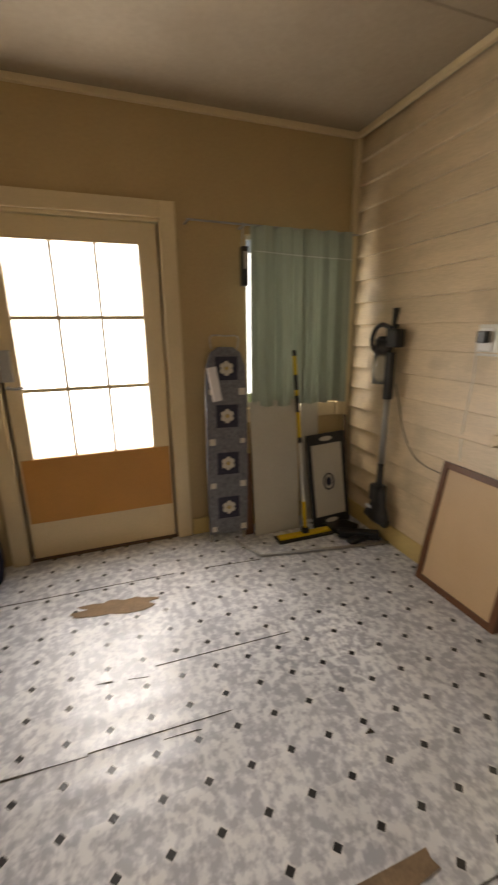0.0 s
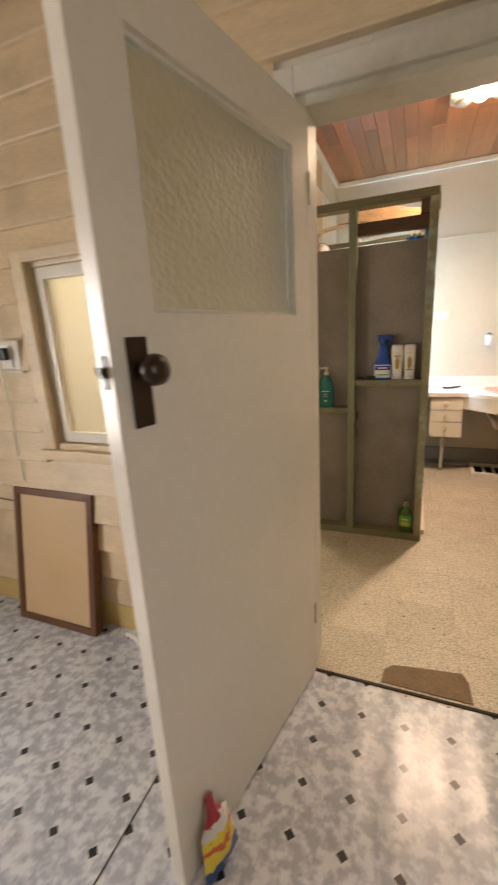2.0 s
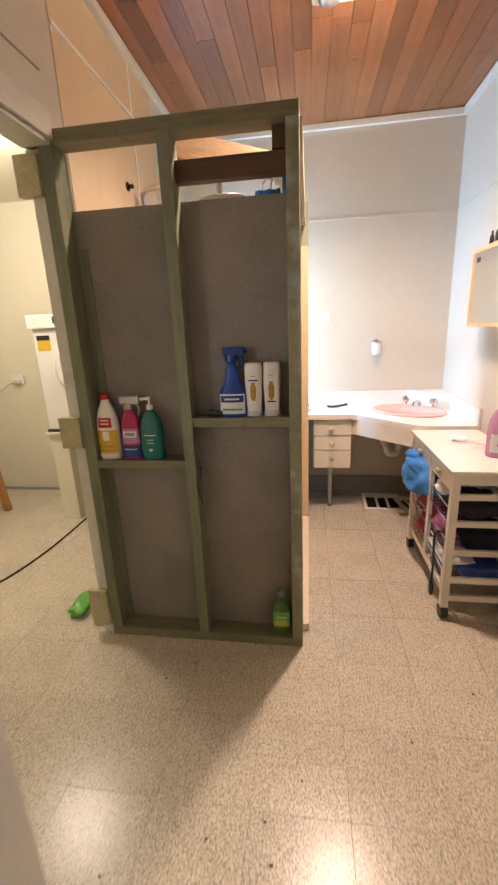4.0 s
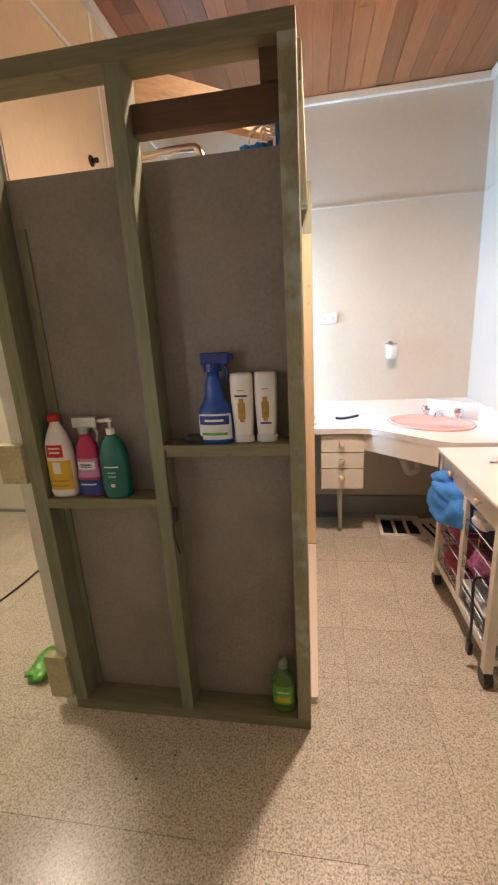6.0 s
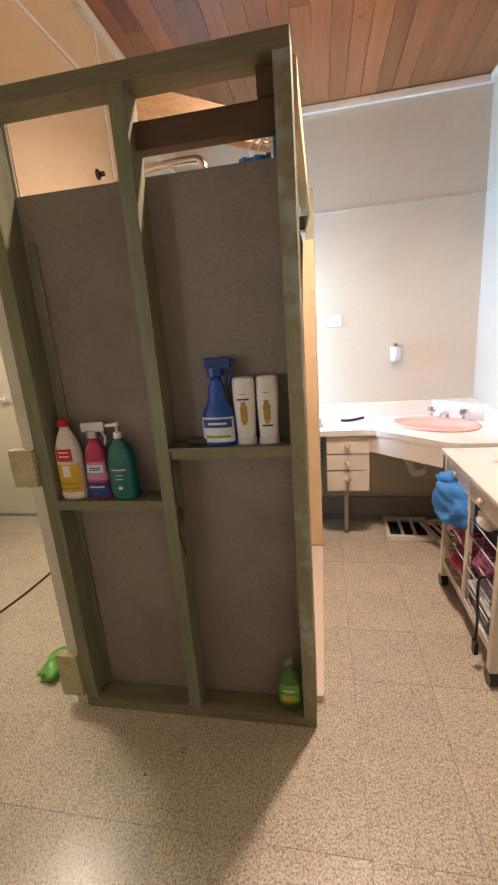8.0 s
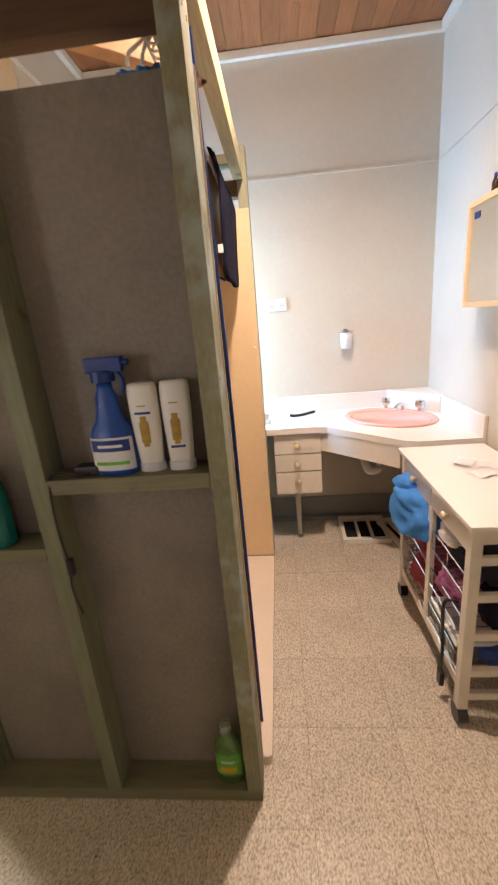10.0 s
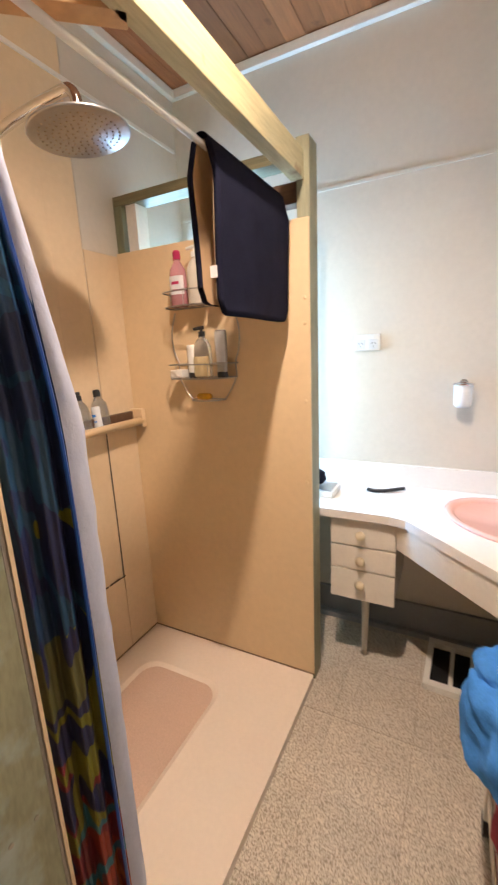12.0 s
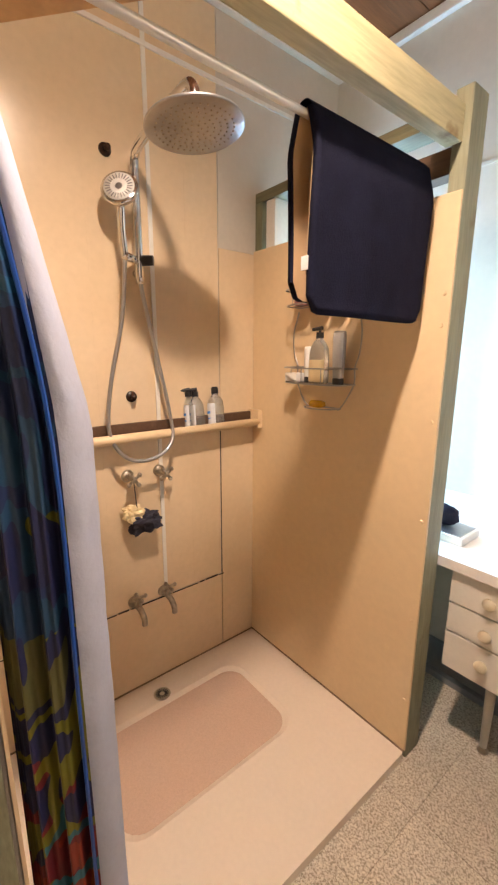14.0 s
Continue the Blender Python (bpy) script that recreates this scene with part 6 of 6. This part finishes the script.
tube(bm, [(-1.33, 2.50, 0.006), (-1.33, 2.2, 0.006), (-1.35, 1.9, 0.006), (-1.42, 1.6, 0.006), (-1.6, 1.3, 0.006), (-1.9, 0.9, 0.006)], 0.006, 8)
thing("floor_cable", bm, "tear", "dark cable lying across the laundry floor", "cable")
pk = bmesh.new()
blob(pk, (-0.765, 1.45, 0.028), (0.05, 0.095, 0.027), 9, 0.5, 3)
thing("green_packet", pk, "limegreen", "crumpled green and white plastic packet on the floor", "packet", True)
thing("pink_bottle", lathe(bmesh.new(), [(0.04, 0), (0.045, 0.02), (0.045, 0.14), (0.02, 0.19), (0.02, 0.22)], (-1.02, 2.75, 1.584)), "magenta", "pink laundry bottle on top of the dryer", "bottle", True)
foil = blob(bmesh.new(), (-0.60, 1.36, 0.022), (0.045, 0.035, 0.020), 12, 0.7, 3)
thing("foil_wrapper", foil, "foil", "crumpled silver wrapper on the floor", "wrapper", True)
stool = holder("timber_stool", (-2.25, 2.45, 0), "rough orange pine stool standing in the laundry", "stool")
part("seat", boxes(((-2.47, 2.28, 0.43), (-2.03, 2.64, 0.475)), bevel=0.006), "stoolwood", stool)
for x, y in ((-2.06, 2.32), (-2.06, 2.60), (-2.44, 2.32), (-2.44, 2.60)):
    sx = 1 if x > -2.2 else -1
    lgm = bmesh.new()
    box(lgm, (x - 0.025, y - 0.025, 0.0), (x + 0.025, y + 0.025, 0.43), 0.004)
    for v in lgm.verts:
        v.co.x += sx * 0.05 * (1 - v.co.z / 0.43)
    part("leg", lgm, "stoolwood", stool)
for y in (2.32, 2.60):
    part("stretcher", boxes(((-2.43, y - 0.02, 0.13), (-2.07, y + 0.02, 0.18)), bevel=0.004), "stoolwood", stool)
stool.matrix_basis = Matrix.Translation((-2.36, 2.45, 0))
rc = random.Random(21)
for k in range(14):
    x, y = -0.4 + 1.5 * rc.random(), 0.35 + 1.0 * rc.random()
    thing("floor_crumb", blob(bmesh.new(), (x, y, 0.0025), (0.003 + 0.003 * rc.random(), 0.003, 0.0022), k, 0.4, 1), "tear", "tiny dark crumb on the vinyl floor", "crumb", group="crumbs on the floor")
ll = holder("laundry_light", (-1.35, 1.78, ZB - 0.3), "plain bulb holder on the laundry ceiling", "ceiling light")
bm = bmesh.new()
rod(bm, (-1.35, 1.78, ZB - 0.3), (-1.35, 1.78, ZB - 0.33), 0.04, 0.03)
part("bulb_holder", bm, "whiteplastic", ll)

# ---- porch things ----
pf = holder("framed_board", (-1.33, -0.08, 0), "brown timber framed tan board leaning on the weatherboards", "framed board")
FM = Matrix.Translation((-1.335, -0.150, 0.0)) @ Matrix.Rotation(radians(-9.5), 4, "X")
FW, FH, FD = 0.262, 0.722, 0.055


def fl(items, bevel=0.0):
    return bent(boxes(*items, bevel=bevel), FM)


part("board", fl([((-FW + 0.02, 0.010, 0.02), (FW - 0.02, 0.018, FH - 0.02))]), "boardface", pf, "plain tan board")
for it in (((-FW, 0, 0), (-FW + 0.036, FD, FH)), ((FW - 0.036, 0, 0), (FW, FD, FH)), ((-FW + 0.036, 0, 0), (FW - 0.036, FD, 0.036)), ((-FW + 0.036, 0, FH - 0.036), (FW - 0.036, FD, FH))):
    part("frame_member", fl([it], 0.004), "framewood", pf)

soc = holder("wall_socket", (-1.43, -0.02, 1.37), "cream surface power socket with a black plug", "outlet")
part("mount_block", boxes(((-1.478, -0.040, 1.30), (-1.352, -0.014, 1.448)), bevel=0.004), "sashgrey", soc)
part("plate", boxes(((-1.468, -0.047, 1.325), (-1.395, -0.040, 1.43)), bevel=0.004), "whiteplastic", soc)
part("plug", boxes(((-1.455, -0.078, 1.362), (-1.405, -0.047, 1.418)), bevel=0.008), "black", soc)
bm = bmesh.new()
tube(bm, [(-1.452, -0.075, 1.365), (-1.455, -0.06, 1.2), (-1.49, -0.04, 1.0), (-1.50, -0.035, 0.85), (-1.49, -0.035, 0.74)], 0.003, 6)
part("lead", bm, "sashgrey", soc)
bm = bmesh.new()
tube(bm, [(-2.02, -0.06, 1.10), (-1.98, -0.045, 0.95), (-1.93, -0.04, 0.80), (-1.83, -0.04, 0.68), (-1.72, -0.045, 0.645), (-1.60, -0.05, 0.64)], 0.003, 6)
part("lead", bm, "black", soc)

vac = holder("stick_vacuum", (-2.05, -0.1, 0.0), "black and grey cordless stick vacuum hung on the wall", "vacuum")
bm = bmesh.new()
rod(bm, (-2.11, -0.10, 1.27), (-2.10, -0.10, 1.36), 0.052, 0.060, 20)
rod(bm, (-2.10, -0.10, 1.36), (-2.10, -0.10, 1.385), 0.060, 0.040, 20)
box(bm, (-2.06, -0.13, 1.32), (-1.97, -0.06, 1.43), 0.016)
part("motor_body", bm, "black", vac, smooth=True)
bm = bmesh.new()
tube(bm, [(-2.14, -0.11, 1.28), (-2.19, -0.12, 1.31), (-2.205, -0.12, 1.37), (-2.18, -0.115, 1.43), (-2.12, -0.11, 1.455), (-2.05, -0.10, 1.43)], 0.014, 10)
part("grip", bm, "black", vac, smooth=True)
part("wall_dock", boxes(((-2.10, -0.06, 1.38), (-2.078, -0.022, 1.555)), bevel=0.005), "black", vac)
bm = bmesh.new()
rod(bm, (-2.10, -0.12, 1.09), (-2.105, -0.105, 1.28), 0.052, 0.057, 18)
part("dust_cup", bm, "clearpl", vac, "clear grey dust cup", True)
part("neck", boxes(((-2.05, -0.13, 1.0), (-2.005, -0.085, 1.29)), bevel=0.008), "black", vac)
bm = bmesh.new()
rod(bm, (-2.04, -0.105, 0.56), (-2.03, -0.105, 1.03), 0.019)
part("tube", bm, "steel", vac, "brushed silver tube", True)
bm = bmesh.new()
rod(bm, (-2.04, -0.105, 0.40), (-2.04, -0.105, 0.57), 0.022, 0.02)
box(bm, (-2.09, -0.15, 0.30), (-2.0, -0.07, 0.42), 0.02)
part("elbow", bm, "black", vac)
hd = bmesh.new()
lathe(hd, [(0.03, 0.42), (0.05, 0.36), (0.055, 0.28), (0.075, 0.22), (0.085, 0.18), (0.06, 0.155)], (-2.03, -0.11, 0), seg=20, sx=1.25, sy=0.62)
rod(hd, (-2.13, -0.115, 0.185), (-1.93, -0.115, 0.175), 0.032, seg=14)
fh = part("floor_head", hd, "black", vac, smooth=True)
part("badge", boxes(((-2.09, -0.170, 0.255), (-2.03, -0.1655, 0.275))), "labelwhite", fh)

cur = holder("window_curtain", (-2.45, -0.5, 0.92), "pale green cloth curtain on a wire", "curtain")
for y0, y1, s in ((-0.855, -0.475, 0.0), (-0.49, -0.135, 1.7)):
    bm = bmesh.new()
    wavy(bm, (-2.475, y0), (-2.475, y1), 0.925, 2.045, 0.026, 2.7, 90, 14, 0.003, 0.25, s)
    part("cloth", bm, "greenblue", cur, smooth=True)
bm = bmesh.new()
tube(bm, [(-2.44, -0.84, 1.895), (-2.437, -0.5, 1.880), (-2.44, -0.14, 1.872)], 0.002, 6)
part("stitch_line", bm, "paper", cur)
bm = bmesh.new()
rod(bm, (-2.49, -1.24, 2.052), (-2.49, -0.08, 2.035), 0.006)
rod(bm, (-2.60, -0.885, 2.045), (-2.49, -0.885, 2.047), 0.008)
rod(bm, (-2.60, -1.23, 2.052), (-2.49, -1.23, 2.052), 0.006)
thing("curtain_rod", bm, "steel", "thin metal curtain rod above the porch window", "curtain rod")
fr = bmesh.new()
for lo, hi in (((XO, -0.14, 0.80), (XO + 0.035, -0.075, 2.06)), ((XO, -0.92, 0.80), (XO + 0.02, -0.14, 0.90))):
    box(fr, lo, hi, 0.005)
structure("window_trim", fr, "cream", "worn cream window architrave")
tch = holder("hanging_torch", (-2.50, -0.90, 1.80), "black torch hanging from the curtain rod", "torch")
part("barrel", boxes(((-2.535, -0.905, 1.70), (-2.49, -0.862, 1.93)), bevel=0.008), "black", tch)
part("lens_strip", boxes(((-2.489, -0.895, 1.80), (-2.486, -0.872, 1.90)), bevel=0.001), "steel", tch)
bm = bmesh.new()
tube(bm, [(-2.51, -0.90, 1.93), (-2.505, -0.895, 1.99), (-2.49, -0.90, 2.058)], 0.005, 6)
part("loop", bm, "steel", tch)

ib = holder("ironing_board", (-2.42, -1.07, 0), "folded ironing board with a grey floral check cover", "ironing board")
IM = Matrix.Translation((-2.38, -1.068, 0.0)) @ Matrix.Rotation(radians(-4.5), 4, "Y") @ Matrix.Rotation(radians(-1.8), 4, "X")
pts = [(-0.135, 0.07), (-0.14, 0.5), (-0.14, 1.05), (-0.13, 1.22), (-0.10, 1.30), (-0.05, 1.335), (0.05, 1.335), (0.10, 1.30), (0.13, 1.22), (0.14, 1.05), (0.14, 0.5), (0.135, 0.07)]
bm = bmesh.new()
fa = [bm.verts.new((0.0, y, z)) for y, z in pts]
fb = [bm.verts.new((-0.035, y, z)) for y, z in pts]
bm.faces.new(fa)
bm.faces.new(fb[::-1])
for i in range(len(pts)):
    j = (i + 1) % len(pts)
    bm.faces.new((fa[i], fa[j], fb[j], fb[i]))
bmesh.ops.bevel(bm, geom=[e for e in bm.edges if abs(e.verts[0].co.x - e.verts[1].co.x) < 1e-6], offset=0.008, segments=2, affect="EDGES")
cover = part("cover", bent(bm, IM), "ironcloth", ib)
for zc in (0.26, 0.57, 0.89, 1.20):
    part("print_square", bent(boxes(((0.001, -0.075, zc - 0.075), (0.003, 0.075, zc + 0.075))), IM), "navycloth", cover)
    bm = bmesh.new()
    for k in range(6):
        a = math.pi * k / 3
        bmesh.ops.create_uvsphere(bm, u_segments=10, v_segments=6, radius=1, matrix=Matrix.Translation((0.003, 0.030 * math.sin(a), zc + 0.030 * math.cos(a))) @ Matrix.Diagonal((0.0015, 0.018, 0.018, 1)))
    part("flower", bent(bm, IM), "petal", cover)
    bm = bmesh.new()
    bmesh.ops.create_uvsphere(bm, u_segments=10, v_segments=6, radius=1, matrix=Matrix.Translation((0.0045, 0, zc)) @ Matrix.Diagonal((0.002, 0.013, 0.013, 1)))
    part("flower_centre", bent(bm, IM), "petal_core", cover)
rs = random.Random(3)
for zc in (0.11, 0.42, 0.72, 1.05):
    for y in (-0.105, 0.105):
        q = 0.016 + 0.008 * rs.random()
        part("pale_patch", bent(boxes(((0.001, y - q, zc - q), (0.0025, y + q, zc + q))), IM), "petal", cover)
bm = bmesh.new()
for y in (-0.115, 0.115):
    tube(bm, [IM @ Vector(q) for q in ((-0.045, y, 0.9), (-0.05, y, 0.4), (-0.04, y * 1.05, 0.005))], 0.009, 8)
tube(bm, [IM @ Vector(q) for q in ((-0.02, -0.09, 1.32), (-0.02, -0.095, 1.40), (-0.02, 0.0, 1.405), (-0.02, 0.085, 1.40), (-0.02, 0.08, 1.32))], 0.006, 8)
part("leg_frame", bm, "aged", ib, "grey tubular legs")
part("strap", bent(boxes(((0.004, -0.03, -0.11), (0.022, 0.03, 0.11)), bevel=0.005), IM @ pose(0, -0.085, 1.10, 10, 0, 0)), "paper", ib, "folded white cloth strap")

lb = bent(boxes(((-0.006, -0.175, 0.0), (0.006, 0.175, 0.965)), bevel=0.002), Matrix.Translation((-2.40, -0.69, 0.0)) @ Matrix.Rotation(radians(-6), 4, "Y"))
thing("grey_board", lb, "sheetgrey", "plain grey-white board leaning under the curtain", "board")
lb = bent(boxes(((-0.008, -0.05, 0.0), (0.004, 0.09, 1.0)), bevel=0.002), Matrix.Translation((-2.50, -0.40, 0.0)) @ Matrix.Rotation(radians(-3), 4, "Y"))
thing("white_board", lb, "sheetgrey", "narrow white board leaning by the window", "board")
thing("dark_board", bent(boxes(((-0.006, -0.03, 0.0), (0.006, 0.03, 0.60)), bevel=0.002), Matrix.Translation((-2.44, -0.895, 0.0)) @ Matrix.Rotation(radians(-5), 4, "Y")), "framewood", "dark brown board standing behind others", "board")
thing("broom_stick", rod(bmesh.new(), (-2.50, -0.055, 0.02), (-2.54, -0.075, 0.80), 0.011), "darkwood", "dark broom stick standing in the corner", "broom stick", True)

ty = holder("tray_board", (-2.37, -0.27, 0), "black-edged white board with hand holes and a round blue emblem", "board")
TM = Matrix.Translation((-2.345, -0.265, 0.008)) @ Matrix.Rotation(radians(-8), 4, "Y") @ Matrix.Rotation(radians(3.0), 4, "X")
part("panel", bent(boxes(((-0.012, -0.135, 0.0), (0.0, 0.135, 0.69)), bevel=0.01), TM), "sheetgrey", ty)
part("black_edge", bent(boxes(((-0.014, -0.155, 0.0), (0.004, -0.125, 0.70)), ((-0.014, 0.125, 0.0), (0.004, 0.155, 0.70)), bevel=0.006), TM), "black", ty)
for z0, z1 in ((0.0, 0.075), (0.62, 0.70)):
    e = part("end_cap", bent(boxes(((-0.014, -0.125, z0), (0.004, 0.125, z1)), bevel=0.006), TM), "black", ty)
    bm = bmesh.new()
    bmesh.ops.create_uvsphere(bm, u_segments=16, v_segments=8, radius=1, matrix=TM @ Matrix.Translation((0.0035, 0, (z0 + z1) / 2)) @ Matrix.Diagonal((0.002, 0.055, 0.018, 1)))
    part("hand_hole", bm, "sheetgrey", e)
bm = bmesh.new()
tube(bm, [TM @ Vector((0.002, 0.042 * math.cos(a), 0.335 + 0.06 * math.sin(a))) for a in [i * math.pi / 8 for i in range(17)]], 0.0045, 6, 2)
bmesh.ops.create_uvsphere(bm, u_segments=14, v_segments=8, radius=1, matrix=TM @ Matrix.Translation((0.001, 0, 0.335)) @ Matrix.Diagonal((0.002, 0.022, 0.035, 1)))
part("emblem", bm, "navycloth", ty, "round blue-grey emblem")

mop = holder("flat_mop", (-2.28, -0.55, 0), "yellow and black flat mop with a telescopic pole", "mop")
q0, q1 = Vector((-2.27, -0.535, 0.06)), Vector((-2.42, -0.575, 1.30))
for t0, t1, mt in ((0.0, 0.16, "yellow"), (0.16, 0.50, "whiteplastic"), (0.50, 0.53, "black"), (0.53, 0.67, "yellow"), (0.67, 0.76, "black"), (0.76, 0.79, "yellow"), (0.79, 0.87, "black"), (0.87, 0.97, "yellow"), (0.97, 1.0, "black")):
    part("pole_section", rod(bmesh.new(), q0.lerp(q1, t0), q0.lerp(q1, t1), 0.013 if mt != "whiteplastic" else 0.010), mt, mop, smooth=True)
part("joint", boxes(((-2.29, -0.56, 0.02), (-2.25, -0.51, 0.07)), bevel=0.008), "black", mop)
part("mop_head", boxes(((-2.297, -0.74, 0.012), (-2.243, -0.34, 0.03)), bevel=0.006), "yellow", mop)
part("mop_pad", boxes(((-2.325, -0.755, 0.0), (-2.215, -0.325, 0.012)), bevel=0.003), "black", mop)
bm = bmesh.new()
tube(bm, [(-2.33, -1.02, 0.012), (-2.12, -0.93, 0.010)], 0.009, 8)
rod(bm, (-2.12, -0.93, 0.012), (-1.96, -0.06, 0.014), 0.010)
thing("floor_squeegee", bm, "steel", "grey metal squeegee pole lying on the lino", "squeegee", True)
sw = holder("broom", (-2.1, -0.2, 0), "black broom heads heaped in the corner", "broom")
for lo, hi, a in (((-0.14, -0.035, 0.0), (0.14, 0.035, 0.05), 60), ((-0.12, -0.03, 0.0), (0.12, 0.03, 0.035), 100)):
    part("brush", bent(boxes((lo, hi), bevel=0.01), pose(-2.16 + 0.001 * a, -0.20, 0.012, 0, 0, a)), "black", sw)
part("dustpan", bent(boxes(((-0.12, -0.10, 0.0), (0.12, 0.10, 0.03)), bevel=0.012), pose(-2.31, -0.24, 0.0, 0, 0, 20)), "black", sw)
bag = blob(bmesh.new(), (-2.36, -2.60, 0.20), (0.17, 0.16, 0.20), 4, 0.25, 4)
thing("black_bag", bag, "darkcloth", "black bag standing beside the back door", "bag", True)
cp = bmesh.new()
g = {}
for i in range(9):
    for j in range(13):
        u, v = i / 8 - 0.5, j / 12
        wd = (0.070 - 0.025 * v - (0.03 if v > 0.72 else 0)) * (1.0 if v < 0.95 else 0.8)
        dpt = 0.03 * math.cos(math.pi * u) * math.sin(math.pi * min(1, v * 1.05 + 0.05))
        for s in (0, 1):
            g[i, j, s] = cp.verts.new((u * 2 * wd, (dpt if s else -0.3 * dpt) + 0.008 * noise.noise(Vector((i * 0.9, j * 0.8, s * 2))), 0.005 + 0.235 * v + 0.006 * noise.noise(Vector((i, j, 4)))))
for s in (0, 1):
    for i in range(8):
        for j in range(12):
            cp.faces.new((g[i, j, s], g[i + 1, j, s], g[i + 1, j + 1, s], g[i, j + 1, s]))
pk_m = DM @ pose(0.735, 0.052, 0.0, 8, 0, 0)
pkt = new("snack_packet", mesh_of("snack_packet", cp, "packet", True))
pkt.matrix_basis = pk_m
tagged(pkt, "colourful crumpled foil packet at the foot of the door", "packet")
rub = bmesh.new()
tube(rub, [(-0.93, -0.09, 0.012), (-0.88, -0.10, 0.014), (-0.84, -0.115, 0.012), (-0.82, -0.13, 0.016)], 0.012, 7)
thing("paper_scrap", rub, "paper", "scrap of white paper by the skirting", "paper scrap", True)

# worn places of the lino, its seam and the ridges of the boards below
def ragged(cx, cy, hx, hy, seed, n=38, rot=0.0, amount=0.35):
    out = []
    for k in range(n):
        a = 2 * math.pi * k / n
        r = 1 + amount * noise.noise(Vector((2.2 * math.cos(a) + seed, 2.2 * math.sin(a), seed))) + 0.2 * amount * noise.noise(Vector((9 * math.cos(a), 9 * math.sin(a), seed)))
        x, y = hx * r * math.cos(a), hy * r * math.sin(a)
        out.append((cx + x * math.cos(rot) - y * math.sin(rot), cy + x * math.sin(rot) + y * math.cos(rot)))
    return out


def flat(poly, z):
    b = bmesh.new()
    prism(b, poly, z - 0.002, z)
    return b


structure("floor_wear_door", flat(ragged(-1.95, -1.84, 0.062, 0.21, 1.3, rot=-0.10, amount=0.6), 0.0028), "underlay", "worn-through brown patch in the lino")
structure("floor_wear_seam", flat([(-0.524, -1.336), (-0.523, -1.151), (-0.524, -1.062), (-0.498, -1.067), (-0.473, -1.058), (-0.458, -1.209), (-0.46, -1.75), (-0.55, -1.75)], 0.0028), "underlay", "torn strip of brown underlay")
structure("floor_wear_threshold", flat([(0.27, 0.02), (0.275, 0.09), (0.31, 0.125), (0.36, 0.135), (0.58, 0.165), (0.60, 0.12), (0.605, 0.02)], 0.0045), "underlay", "missing piece of vinyl at the threshold")
# the second strip is the sheet seam; the last four draw board ridges dark
for k, (poly) in enumerate(([(-1.165, -2.32), (-1.143, -1.98), (-1.15, -2.10), (-1.153, -2.32)], [(-0.405, -1.05), (-0.398, -0.34), (-0.401, -0.34), (-0.409, -1.05)], [(-1.45, -1.95), (-1.437, -1.88), (-1.447, -1.89)],
                            [(-1.43, -1.82), (-1.413, -1.74), (-1.42, -1.76)], [(-1.11, -1.72), (-1.10, -1.58), (-1.106, -1.60)], [(-0.87, -1.02), (-0.862, -0.985), (-0.885, -0.99)],
                            [(-0.41, -0.44), (-0.35, -0.38), (-0.34, -0.31), (-0.385, -0.28), (-0.395, -0.36)], [(-2.165, -2.45), (-2.14, -1.5), (-2.143, -1.5), (-2.17, -2.45)], [(-2.13, -1.3), (-2.095, -0.95), (-2.10, -0.95), (-2.135, -1.3)],
                            [(-1.152, -1.98), (-1.135, -1.45), (-1.137, -1.45), (-1.155, -1.98)], [(-1.46, -1.70), (-1.44, -1.05), (-1.442, -1.05), (-1.463, -1.70)])):
    structure("floor_tear_%d" % (k + 1), flat(poly, 0.0022), "tear", "dark line in the lino: tears, sheet seam and board ridges")

# ---- weatherboards, one by one ----
pitch = 0.1475
for k in range(18):
    z0 = 0.125 + pitch * k
    z1 = min(z0 + pitch, ZP)
    if z1 - z0 < 0.03:
        continue
    spans = [(XO, -0.095)]
    if z1 > 0.90 and z0 < 1.80:
        spans = [(XO, -1.304), (-0.602, -0.095)]
    if z0 > 2.15:
        spans = [(XO, 0.82)]
    if z0 < 1.81 < z1:
        spans.append((-1.304, -0.602))
    for x0, x1 in spans + [(0.905, 1.5)]:
        bm = bmesh.new()
        zb, face = (1.805, -0.028) if x0 == -1.304 else (z0, -0.041)
        prof = ((-0.001, zb + 0.006), (face + 0.002, zb + 0.005), (face, zb + 0.009), (-0.012, z1 + 0.006 if z1 < ZP else z1), (-0.001, z1 + 0.006 if z1 < ZP else z1))
        a = [bm.verts.new((x0, y, z)) for y, z in prof]
        b = [bm.verts.new((x1, y, z)) for y, z in prof]
        bm.faces.new(a[::-1])
        bm.faces.new(b)
        for i in range(5):
            j = (i + 1) % 5
            bm.faces.new((a[i], a[j], b[j], b[i]))
        part("weatherboard", bm, "boards", wall_boards)

# ---- vinyl floor tiles, one by one ----
TP = 0.305
tile_mesh = mesh_of("vinyl_tile", boxes(((-TP / 2 + 0.0005, -TP / 2 + 0.0005, -0.004), (TP / 2 - 0.0005, TP / 2 - 0.0005, 0.0)), bevel=0.0004), "vinyl")
rt = random.Random(11)
for i in range(-8, 7):
    for j in range(-3, 8):
        cx, cy = -0.34 + TP * (i + 0.5), 0.90 + TP * (j + 0.5)
        if cy - TP / 2 < -0.02 or cx + TP / 2 < XO - 0.1:
            continue
        ob = new("floor_tile", tile_mesh)
        ob.parent = floor_bath
        ob.matrix_basis = pose(cx, cy, 0.0012 * rt.random() - 0.0006, 0, 0, 0.25 * (rt.random() - 0.5))
